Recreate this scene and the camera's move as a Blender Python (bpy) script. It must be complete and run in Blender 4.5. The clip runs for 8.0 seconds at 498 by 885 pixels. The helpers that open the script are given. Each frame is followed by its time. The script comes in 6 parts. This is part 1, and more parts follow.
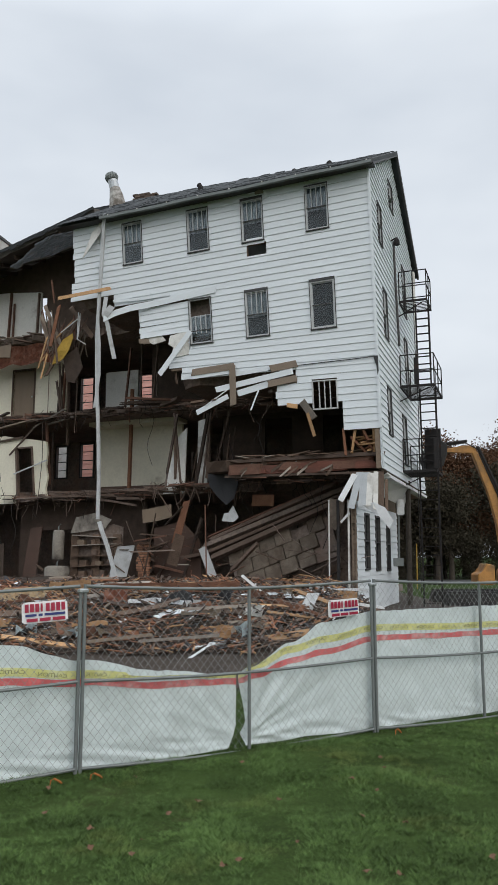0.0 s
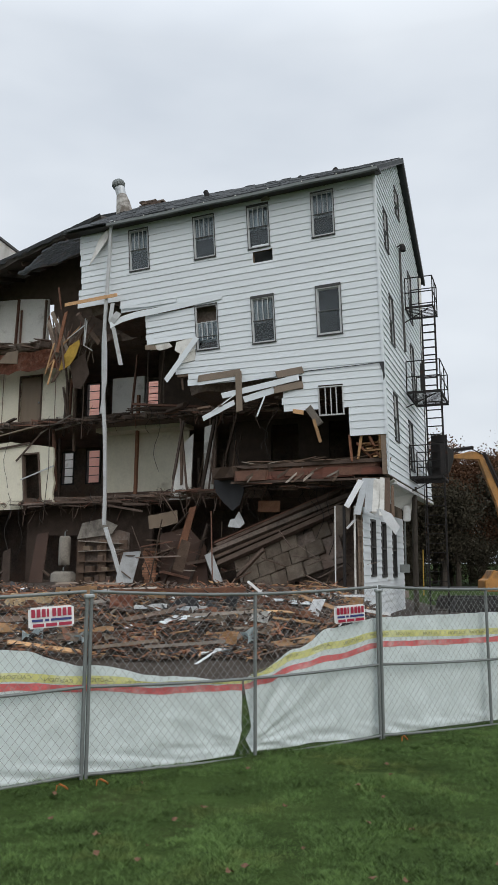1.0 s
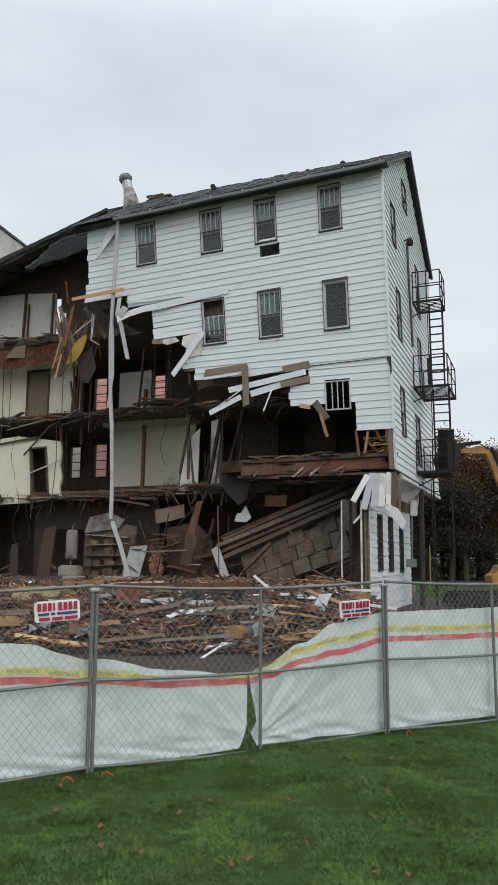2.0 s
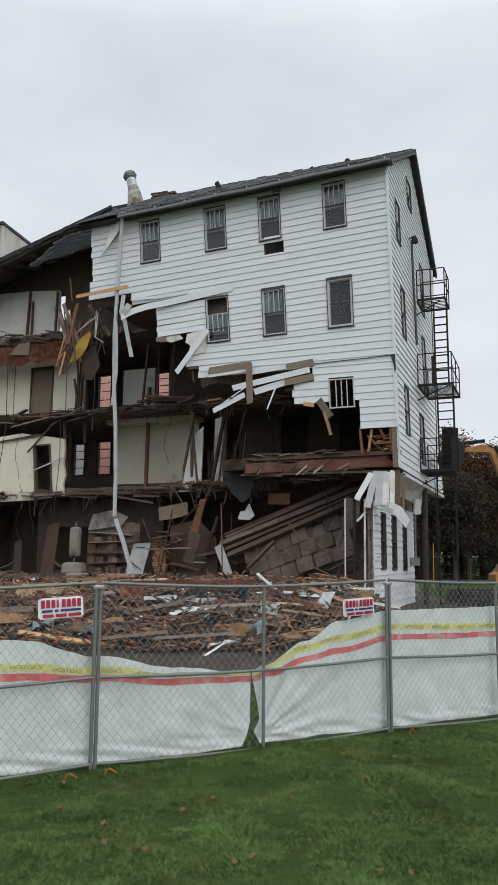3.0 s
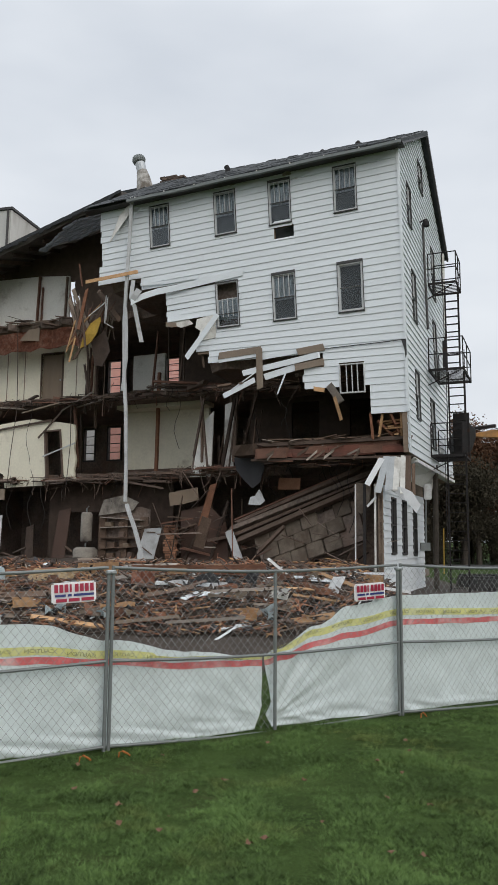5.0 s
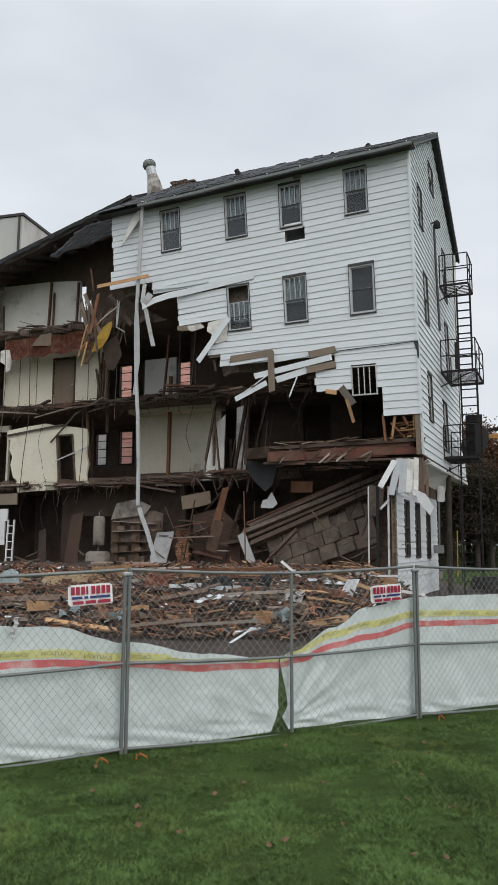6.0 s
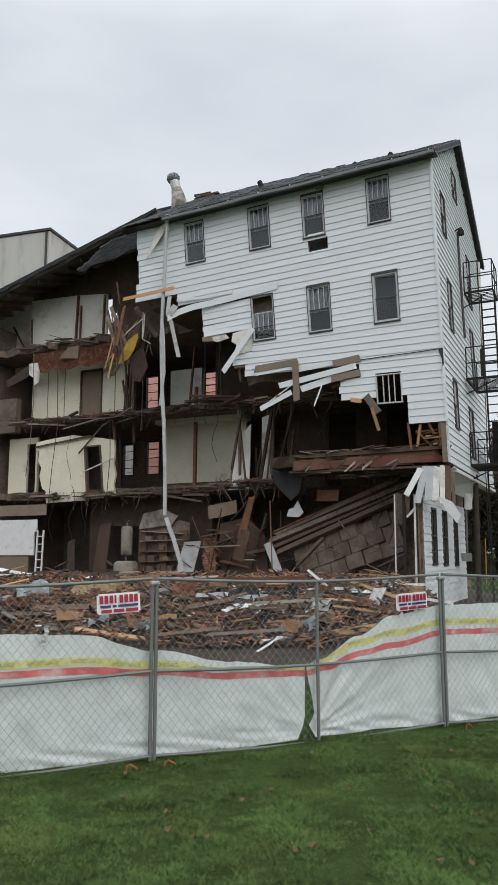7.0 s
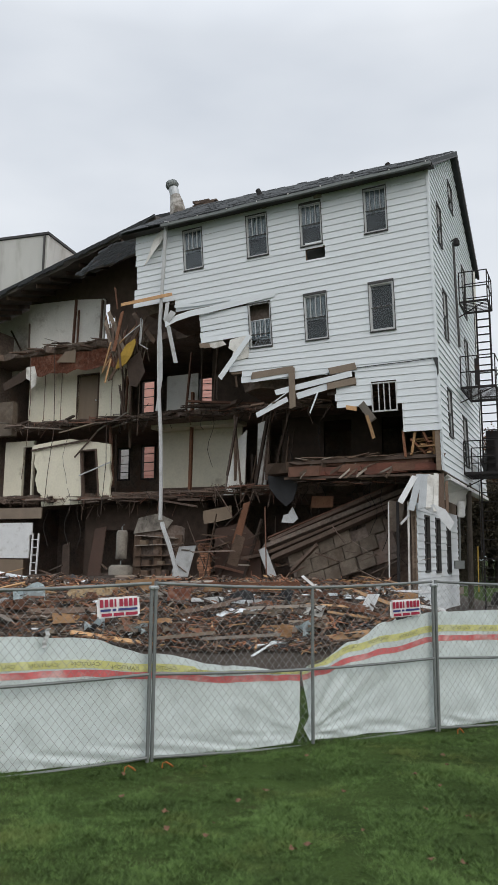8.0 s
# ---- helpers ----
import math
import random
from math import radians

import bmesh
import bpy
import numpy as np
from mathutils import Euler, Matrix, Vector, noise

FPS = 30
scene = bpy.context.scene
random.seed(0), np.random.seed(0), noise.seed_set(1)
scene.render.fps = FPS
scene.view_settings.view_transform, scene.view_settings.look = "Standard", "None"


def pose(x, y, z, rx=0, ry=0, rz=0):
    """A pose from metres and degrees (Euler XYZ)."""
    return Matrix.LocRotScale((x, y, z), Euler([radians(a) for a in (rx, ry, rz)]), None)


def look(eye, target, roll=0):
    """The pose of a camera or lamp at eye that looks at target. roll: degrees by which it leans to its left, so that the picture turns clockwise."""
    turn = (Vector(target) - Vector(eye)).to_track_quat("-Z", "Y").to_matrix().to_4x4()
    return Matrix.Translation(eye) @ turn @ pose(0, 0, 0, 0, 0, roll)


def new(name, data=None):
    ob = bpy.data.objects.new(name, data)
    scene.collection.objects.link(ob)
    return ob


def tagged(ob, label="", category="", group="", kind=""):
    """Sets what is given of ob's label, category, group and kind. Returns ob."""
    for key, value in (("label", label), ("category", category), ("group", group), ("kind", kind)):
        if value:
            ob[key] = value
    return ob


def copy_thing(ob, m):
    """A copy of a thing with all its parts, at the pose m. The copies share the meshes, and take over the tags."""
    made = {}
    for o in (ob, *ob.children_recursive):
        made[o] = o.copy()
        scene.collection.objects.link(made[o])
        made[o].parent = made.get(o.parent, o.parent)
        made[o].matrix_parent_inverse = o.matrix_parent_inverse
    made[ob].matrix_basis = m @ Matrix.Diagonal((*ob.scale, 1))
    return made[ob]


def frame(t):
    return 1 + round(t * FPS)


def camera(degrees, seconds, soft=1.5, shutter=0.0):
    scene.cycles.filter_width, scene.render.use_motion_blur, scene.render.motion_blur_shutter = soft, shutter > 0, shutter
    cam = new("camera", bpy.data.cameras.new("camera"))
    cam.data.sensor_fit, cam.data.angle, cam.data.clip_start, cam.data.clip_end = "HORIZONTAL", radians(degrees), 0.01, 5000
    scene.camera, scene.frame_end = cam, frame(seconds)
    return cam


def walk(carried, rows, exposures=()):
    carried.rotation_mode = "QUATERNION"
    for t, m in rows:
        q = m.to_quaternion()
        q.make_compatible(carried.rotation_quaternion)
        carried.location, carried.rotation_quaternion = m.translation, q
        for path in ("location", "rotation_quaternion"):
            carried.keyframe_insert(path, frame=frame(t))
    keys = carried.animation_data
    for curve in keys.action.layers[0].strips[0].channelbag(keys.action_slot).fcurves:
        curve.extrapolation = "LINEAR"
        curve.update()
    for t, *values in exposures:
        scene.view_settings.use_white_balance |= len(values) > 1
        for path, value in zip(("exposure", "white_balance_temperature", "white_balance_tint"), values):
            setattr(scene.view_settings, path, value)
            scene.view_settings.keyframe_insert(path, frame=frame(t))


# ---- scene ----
cam = camera(36.4, 8.0, soft=1.1)
PATH = [
    (0, (0.0008, 0.0383, 2.0906), (0.0003, 2.0159, 2.3893), -0.04),
    (0.5, (-0.0024, 0.0366, 2.0825), (-0.0082, 2.0123, 2.3933), -0.10),
    (1, (0.0009, 0.0245, 2.0852), (-0.0157, 1.9995, 2.3998), 0.07),
    (1.5, (0.0249, 0.0126, 2.0936), (-0.0048, 1.9891, 2.3978), 0.12),
    (3, (0.0172, 0.0266, 2.0895), (-0.0280, 2.0044, 2.3836), 0.44),
    (3.5, (0.0136, 0.0287, 2.0926), (-0.0390, 2.0090, 2.3677), 0.57),
    (4, (0.0067, 0.0277, 2.0940), (-0.0560, 2.0092, 2.3584), 0.65),
    (5.5, (-0.0238, 0.0291, 2.0814), (-0.0999, 2.0114, 2.3356), 0.29),
    (6, (-0.0611, 0.0476, 2.0620), (-0.1581, 2.0275, 2.3280), 0.21),
    (6.5, (-0.0668, 0.0458, 2.0538), (-0.2035, 2.0221, 2.3290), -0.08),
    (7, (-0.0300, -0.0597, 2.0576), (-0.1961, 1.9122, 2.3471), -0.09),
    (7.5, (-0.0732, -0.1452, 2.0586), (-0.2363, 1.8237, 2.3701), 0.03),
    (8, (-0.0715, -0.2371, 2.0693), (-0.2216, 1.7342, 2.3713), 0.48),
]
walk(cam, [(t, look(eye, target, roll)) for t, eye, target, roll in PATH],
     exposures=[(0, 0.0, 6500, 10), (1.5, 0.0, 6510, 10), (3.5, 0.0, 6560, 10), (5.5, 0.0, 6620, 11), (8, 0.0, 6620, 11)])

# ---- sky and light: an overcast November day ----
world = bpy.data.worlds.new("overcast")
scene.world = world
world.use_nodes = True
wt = world.node_tree
wt.nodes.clear()
w_out = wt.nodes.new("ShaderNodeOutputWorld")
w_bg = wt.nodes.new("ShaderNodeBackground")
w_sky = wt.nodes.new("ShaderNodeTexSky")
w_sky.sky_type = "NISHITA"
w_sky.sun_disc = False
w_sky.sun_elevation, w_sky.sun_rotation = radians(32), radians(151)
w_sky.air_density, w_sky.dust_density = 2.0, 6.0
w_co = wt.nodes.new("ShaderNodeTexCoord")
w_map = wt.nodes.new("ShaderNodeMapping")
w_map.inputs["Scale"].default_value = (1.6, 1.6, 4.2)
w_noise = wt.nodes.new("ShaderNodeTexNoise")
w_noise.inputs["Scale"].default_value = 1.5
w_noise.inputs["Detail"].default_value = 4.5
w_noise.inputs["Roughness"].default_value = 0.45
w_ramp = wt.nodes.new("ShaderNodeValToRGB")
w_ramp.color_ramp.elements[0].position, w_ramp.color_ramp.elements[0].color = 0.36, (6.6, 7.2, 8.0, 1)
w_ramp.color_ramp.elements[1].position, w_ramp.color_ramp.elements[1].color = 0.64, (8.2, 8.75, 9.4, 1)
w_sep = wt.nodes.new("ShaderNodeSeparateXYZ")
w_up = wt.nodes.new("ShaderNodeMapRange")
w_up.inputs["From Min"].default_value, w_up.inputs["From Max"].default_value = 0.6, 1.0
w_up.inputs["To Min"].default_value, w_up.inputs["To Max"].default_value = 1.0, 2.4
w_mul = wt.nodes.new("ShaderNodeMix")
w_mul.data_type, w_mul.blend_type = "RGBA", "MULTIPLY"
w_mul.inputs["Factor"].default_value = 1.0
w_mix = wt.nodes.new("ShaderNodeMix")
w_mix.data_type = "RGBA"
w_mix.inputs["Factor"].default_value = 0.93
wt.links.new(w_co.outputs["Generated"], w_map.inputs["Vector"])
wt.links.new(w_map.outputs["Vector"], w_noise.inputs["Vector"])
wt.links.new(w_noise.outputs["Fac"], w_ramp.inputs["Fac"])
wt.links.new(w_co.outputs["Generated"], w_sep.inputs["Vector"])
wt.links.new(w_sep.outputs["Z"], w_up.inputs["Value"])
wt.links.new(w_ramp.outputs["Color"], w_mul.inputs["A"])
wt.links.new(w_up.outputs["Result"], w_mul.inputs["B"])
wt.links.new(w_sky.outputs["Color"], w_mix.inputs["A"])
wt.links.new(w_mul.outputs["Result"], w_mix.inputs["B"])
wt.links.new(w_mix.outputs["Result"], w_bg.inputs["Color"])
wt.links.new(w_bg.outputs["Background"], w_out.inputs["Surface"])
w_bg.inputs["Strength"].default_value = 0.1

sun = new("sun", bpy.data.lights.new("sun", "SUN"))
sun.data.energy, sun.data.angle, sun.data.color = 1.0, radians(40), (1.0, 0.97, 0.93)
sun.matrix_basis = look((13, -23, 17), (0, 0, 0))
scene.view_settings.exposure = 0.0

# ---- materials ----


def mat(name, colour, rough=0.7, metal=0.0, var=0.25, scale=3.0, fine=40.0, bump=0.15, stain=None, stain_at=0.6, stretch=(1, 1, 1), piece=0.0, spec=0.4):
    """A surface with variation at two scales, relief, an optional stain colour and a shade of its own for each object."""
    m = bpy.data.materials.new(name)
    m.use_nodes = True
    t = m.node_tree
    b = t.nodes["Principled BSDF"]
    b.inputs["Roughness"].default_value, b.inputs["Metallic"].default_value = rough, metal
    b.inputs["Specular IOR Level"].default_value = spec
    co = t.nodes.new("ShaderNodeTexCoord")
    mp = t.nodes.new("ShaderNodeMapping")
    mp.inputs["Scale"].default_value = stretch
    t.links.new(co.outputs["Object"], mp.inputs["Vector"])
    big, small = t.nodes.new("ShaderNodeTexNoise"), t.nodes.new("ShaderNodeTexNoise")
    big.inputs["Scale"].default_value, big.inputs["Detail"].default_value = scale, 5
    small.inputs["Scale"].default_value, small.inputs["Detail"].default_value = fine, 3
    for n in (big, small):
        t.links.new(mp.outputs["Vector"], n.inputs["Vector"])
    add = t.nodes.new("ShaderNodeMath")
    add.operation = "ADD"
    t.links.new(big.outputs["Fac"], add.inputs[0])
    t.links.new(small.outputs["Fac"], add.inputs[1])
    rng = t.nodes.new("ShaderNodeMapRange")
    rng.inputs["From Min"].default_value, rng.inputs["From Max"].default_value = 0.6, 1.4
    rng.inputs["To Min"].default_value, rng.inputs["To Max"].default_value = 1 - var, 1 + var
    t.links.new(add.outputs["Value"], rng.inputs["Value"])
    val = rng.outputs["Result"]
    if piece:
        info = t.nodes.new("ShaderNodeObjectInfo")
        pr = t.nodes.new("ShaderNodeMapRange")
        pr.inputs["To Min"].default_value, pr.inputs["To Max"].default_value = 1 - piece, 1 + piece
        t.links.new(info.outputs["Random"], pr.inputs["Value"])
        mu = t.nodes.new("ShaderNodeMath")
        mu.operation = "MULTIPLY"
        t.links.new(val, mu.inputs[0])
        t.links.new(pr.outputs["Result"], mu.inputs[1])
        val = mu.outputs["Value"]
    mix = t.nodes.new("ShaderNodeMix")
    mix.data_type, mix.blend_type = "RGBA", "MULTIPLY"
    mix.inputs["Factor"].default_value = 1.0
    mix.inputs["A"].default_value = (*colour, 1)
    t.links.new(val, mix.inputs["B"])
    col = mix.outputs["Result"]
    if stain:
        sn = t.nodes.new("ShaderNodeTexNoise")
        sn.inputs["Scale"].default_value, sn.inputs["Detail"].default_value, sn.inputs["Roughness"].default_value = scale * 0.6, 8, 0.65
        t.links.new(mp.outputs["Vector"], sn.inputs["Vector"])
        sr = t.nodes.new("ShaderNodeMapRange")
        sr.inputs["From Min"].default_value, sr.inputs["From Max"].default_value = stain_at - 0.08, stain_at + 0.1
        t.links.new(sn.outputs["Fac"], sr.inputs["Value"])
        sm = t.nodes.new("ShaderNodeMix")
        sm.data_type = "RGBA"
        sm.inputs["B"].default_value = (*stain, 1)
        t.links.new(sr.outputs["Result"], sm.inputs["Factor"])
        t.links.new(col, sm.inputs["A"])
        col = sm.outputs["Result"]
    t.links.new(col, b.inputs["Base Color"])
    if bump:
        bp = t.nodes.new("ShaderNodeBump")
        bp.inputs["Strength"].default_value, bp.inputs["Distance"].default_value = bump, 0.02
        t.links.new(add.outputs["Value"], bp.inputs["Height"])
        t.links.new(bp.outputs["Normal"], b.inputs["Normal"])
    return m


SIDING = mat("white_siding", (0.67, 0.71, 0.73), 0.45, var=0.06, scale=0.9, fine=14, bump=0.04, stain=(0.52, 0.53, 0.52), stain_at=0.7, piece=0.03, stretch=(0.4, 1, 2.5))
WHITE = mat("white_paint", (0.68, 0.69, 0.69), 0.5, var=0.1, scale=4, fine=30, stain=(0.4, 0.38, 0.35), stain_at=0.62)
SHEATH = mat("old_sheathing", (0.2, 0.15, 0.11), 0.85, var=0.3, scale=3, stretch=(0.4, 1, 3))
FRAME = mat("dark_window_frame", (0.045, 0.043, 0.042), 0.5, var=0.2)
ALU = mat("dull_aluminium", (0.45, 0.47, 0.48), 0.5, 0.3, var=0.15, scale=5)
ROOFING = mat("charcoal_shingle", (0.042, 0.046, 0.049), 0.9, var=0.4, scale=6, fine=60, bump=0.5, piece=0.3)
TAR = mat("black_roof_underside", (0.12, 0.108, 0.098), 0.9, var=0.4, scale=2)
DARKWOOD = mat("aged_dark_timber", (0.115, 0.077, 0.055), 0.85, var=0.45, scale=4, stretch=(1, 1, 1), bump=0.3, piece=0.4)
REDWOOD = mat("broken_red_brown_timber", (0.175, 0.078, 0.043), 0.8, var=0.4, scale=5, bump=0.3, piece=0.45)
DARKSPLIT = mat("dark_split_timber", (0.105, 0.074, 0.058), 0.9, var=0.4, scale=4, bump=0.3, piece=0.45)
DULLRED = mat("dull_red_brown_timber", (0.15, 0.076, 0.052), 0.85, var=0.4, scale=5, bump=0.3, piece=0.4)
RIMRED = mat("red_brown_rim_timber", (0.15, 0.058, 0.04), 0.85, var=0.45, scale=3, bump=0.3, stretch=(0.3, 1, 3), stain=(0.08, 0.045, 0.035), stain_at=0.56)
GREYMETAL = mat("weathered_white_metal", (0.47, 0.48, 0.48), 0.55, var=0.14, scale=3, fine=25, bump=0.05, stain=(0.3, 0.29, 0.27), stain_at=0.64)
RAWWOOD = mat("fresh_split_timber", (0.40, 0.235, 0.115), 0.75, var=0.3, scale=6, bump=0.3, piece=0.35)
GREYWOOD = mat("weathered_grey_lath", (0.26, 0.225, 0.19), 0.85, var=0.35, scale=5, bump=0.3, piece=0.4)
TANWOOD = mat("tan_sheathing_board", (0.21, 0.165, 0.125), 0.8, var=0.2, scale=3, bump=0.2)
PLASTER = mat("cream_plaster", (0.72, 0.68, 0.55), 0.8, var=0.1, scale=1.2, fine=12, stain=(0.33, 0.28, 0.2), stain_at=0.64)
PALE = mat("pale_grey_plaster", (0.68, 0.67, 0.63), 0.8, var=0.12, scale=1.5, fine=15, stain=(0.28, 0.25, 0.21), stain_at=0.6)
CEIL = mat("smoked_ceiling", (0.26, 0.235, 0.2), 0.9, var=0.3, scale=1.5, stain=(0.05, 0.04, 0.035), stain_at=0.55)
MOTTLEDBROWN = mat("mottled_brown_interior", (0.195, 0.152, 0.127), 0.9, var=0.5, scale=1.5, fine=12, stain=(0.2, 0.13, 0.095), stain_at=0.58)
BROWNPANEL = mat("brown_panelling", (0.085, 0.048, 0.034), 0.6, var=0.2, scale=2)
DOORWOOD = mat("brown_door", (0.2, 0.15, 0.105), 0.6, var=0.15, scale=2, stretch=(3, 3, 0.5))
OSB = mat("rusty_patterned_pile", (0.2, 0.075, 0.045), 0.95, var=0.6, scale=8, fine=22, bump=0.5, stain=(0.36, 0.2, 0.14), stain_at=0.57)
BLOCKS = mat("grey_concrete_block", (0.17, 0.138, 0.108), 0.9, var=0.4, scale=3, bump=0.45, stain=(0.1, 0.075, 0.056), stain_at=0.52, piece=0.12)
BRICK = mat("old_brick", (0.3, 0.15, 0.09), 0.9, var=0.3, scale=6, bump=0.3, piece=0.35)
# dark grey for the sheets that stand in for unlit rooms behind glass
UNLITROOM = mat("unlit_room_grey", (0.09, 0.095, 0.1), 0.8, var=0.25, scale=2, fine=9, bump=0.05)
NET = mat("grey_net_curtain", (0.55, 0.57, 0.59), 0.8, var=0.75, scale=7, fine=16, stretch=(3, 3, 0.3), bump=0.05)
PINK = mat("pink_curtain_cloth", (0.75, 0.42, 0.36), 0.8, var=0.1, scale=2)
CEMENT = mat("rendered_tower_wall", (0.5, 0.5, 0.475), 0.85, var=0.14, scale=0.8, stain=(0.33, 0.32, 0.29), stain_at=0.58, stretch=(1.6, 1.6, 0.4))
BLACKIRON = mat("black_painted_iron", (0.026, 0.024, 0.024), 0.8, 0.0, var=0.3, scale=8, stain=(0.05, 0.025, 0.017), stain_at=0.64, spec=0.2)
YELLOW = mat("machine_yellow_paint", (0.42, 0.2, 0.05), 0.55, var=0.25, scale=2, stain=(0.14, 0.085, 0.04), stain_at=0.57)
RUBBER = mat("black_track_steel", (0.025, 0.024, 0.023), 0.8, var=0.4, scale=6)
GALV = mat("galvanised_steel", (0.17, 0.185, 0.18), 0.55, 0.3, var=0.2, scale=7, fine=60, spec=0.5)
WIRE = mat("galvanised_wire", (0.28, 0.29, 0.285), 0.5, 0.3, var=0.15, scale=9)
CLAMP = mat("bright_zinc_clamp", (0.34, 0.36, 0.36), 0.4, 0.5, var=0.2, scale=9)
SIGNWHITE = mat("white_enamel_sign", (0.8, 0.8, 0.8), 0.4, var=0.04, scale=6, bump=0)
SIGNRED = mat("dark_red_lettering", (0.33, 0.02, 0.05), 0.5, var=0.05, bump=0)
SIGNBLUE = mat("navy_lettering", (0.03, 0.04, 0.16), 0.5, var=0.05, bump=0)
TAPEYELLOW = mat("yellow_tape_print", (0.66, 0.65, 0.25), 0.5, var=0.1, scale=4, bump=0.05, stain=(0.7, 0.72, 0.45), stain_at=0.56)
TAPERED = mat("red_tape_print", (0.62, 0.14, 0.14), 0.5, var=0.2, scale=6, bump=0.05, stain=(0.7, 0.42, 0.4), stain_at=0.57)
TAPETEXT = mat("grey_olive_print", (0.24, 0.24, 0.08), 0.6, var=0.1, bump=0)
ORANGE = mat("orange_plastic", (0.42, 0.13, 0.03), 0.5, var=0.1)
ASPHALT = mat("wet_asphalt", (0.06, 0.058, 0.057), 0.5, var=0.3, scale=2, fine=60, bump=0.2)
SOIL = mat("damp_rubble_soil", (0.042, 0.031, 0.023), 0.9, var=0.5, scale=2.5, fine=30, bump=0.6, stain=(0.075, 0.06, 0.05), stain_at=0.62)
BARK = mat("dark_bark", (0.06, 0.05, 0.04), 0.9, var=0.4, scale=6, bump=0.5)
LEAFRED = mat("autumn_russet_leaves", (0.11, 0.06, 0.036), 0.9, var=0.4, scale=3, spec=0.05)
LEAFDARK = mat("dark_brown_green_leaves", (0.045, 0.04, 0.028), 0.9, var=0.4, scale=3, spec=0.05)
DEADLEAF = mat("fallen_leaf", (0.14, 0.075, 0.04), 0.8, var=0.3, piece=0.4)
BLUETARP = mat("pale_blue_wrap", (0.5, 0.58, 0.6), 0.6, var=0.2)
INSUL = mat("yellow_insulation", (0.42, 0.27, 0.05), 0.9, var=0.25, scale=9, bump=0.5)
BLACKFELT = mat("black_felt", (0.045, 0.045, 0.048), 0.85, var=0.3)


def glass(name, tint, rough=0.03):
    """Thin pane: mostly see-through, with a gloss that grows at a glancing angle."""
    m = bpy.data.materials.new(name)
    m.use_nodes = True
    t = m.node_tree
    t.nodes.clear()
    out = t.nodes.new("ShaderNodeOutputMaterial")
    mix = t.nodes.new("ShaderNodeMixShader")
    clear = t.nodes.new("ShaderNodeBsdfTransparent")
    clear.inputs["Color"].default_value = (*tint, 1)
    gloss = t.nodes.new("ShaderNodeBsdfGlossy")
    gloss.inputs["Roughness"].default_value = rough
    fres = t.nodes.new("ShaderNodeFresnel")
    fres.inputs["IOR"].default_value = 1.5
    t.links.new(fres.outputs["Fac"], mix.inputs["Fac"])
    t.links.new(clear.outputs["BSDF"], mix.inputs[1])
    t.links.new(gloss.outputs["BSDF"], mix.inputs[2])
    t.links.new(mix.outputs["Shader"], out.inputs["Surface"])
    return m


GLASS = glass("grey_window_glass", (0.75, 0.8, 0.82))


def sheet_material(name):
    """Translucent white polythene."""
    m = mat(name, (0.64, 0.71, 0.705), 0.42, var=0.09, scale=2.5, fine=18, bump=0.3, stain=(0.55, 0.61, 0.6), stain_at=0.6)
    m.node_tree.nodes["Principled BSDF"].inputs["Subsurface Weight"].default_value = 0.0
    return m


POLY = sheet_material("white_polythene")


def lawn_material():
    m = mat("mown_grass_ground", (0.034, 0.056, 0.015), 0.95, var=0.6, scale=0.9, fine=45, bump=0.6, stain=(0.05, 0.06, 0.022), stain_at=0.6, spec=0.05)
    return m


LAWN = lawn_material()
BLADE = mat("grass_blade", (0.086, 0.142, 0.042), 0.75, var=0.85, scale=1.1, fine=22, bump=0, stain=(0.17, 0.2, 0.06), stain_at=0.61, spec=0.12)

# ---- mesh helpers ----


def part(name, bm, material, parent=None, label=""):
    me = bpy.data.meshes.new(name)
    bm.normal_update()
    bm.to_mesh(me)
    bm.free()
    me.materials.append(material)
    ob = new(name, me)
    if parent is not None:
        ob.parent = parent
    if label:
        ob["label"] = label
    return ob


def empty(name, m, label, category, group="", kind=""):
    ob = new(name)
    ob.matrix_basis = m
    ob.empty_display_size = 0.3
    return tagged(ob, label, category, group, kind)


def box(bm, x0, x1, y0, y1, z0, z1, f=None):
    vs = []
    for z in (z0, z1):
        for x, y in ((x0, y0), (x1, y0), (x1, y1), (x0, y1)):
            p = Vector((x, y, z))
            vs.append(bm.verts.new(f(p) if f else p))
    for q in ((3, 2, 1, 0), (4, 5, 6, 7), (0, 1, 5, 4), (1, 2, 6, 5), (2, 3, 7, 6), (3, 0, 4, 7)):
        bm.faces.new([vs[i] for i in q])
    return vs


def beam(bm, p, q, w, h, up=(0, 0, 1), jag=0.0, rnd=None):
    """A bar from p to q, w wide and h high; jag: how raggedly its ends are broken."""
    p, q = Vector(p), Vector(q)
    d = (q - p).normalized()
    u = Vector(up)
    if abs(d.dot(u)) > 0.95:
        u = Vector((1, 0, 0))
    s = d.cross(u).normalized() * (w / 2)
    n = s.cross(d).normalized() * (h / 2)
    vs = []
    for e, sg in ((p, -1), (q, 1)):
        for a, b in ((-1, -1), (1, -1), (1, 1), (-1, 1)):
            off = d * sg * (rnd.uniform(-jag, jag) if rnd and jag else 0)
            vs.append(bm.verts.new(e + s * a + n * b + off))
    for f in ((3, 2, 1, 0), (4, 5, 6, 7), (0, 1, 5, 4), (1, 2, 6, 5), (2, 3, 7, 6), (3, 0, 4, 7)):
        bm.faces.new([vs[i] for i in f])


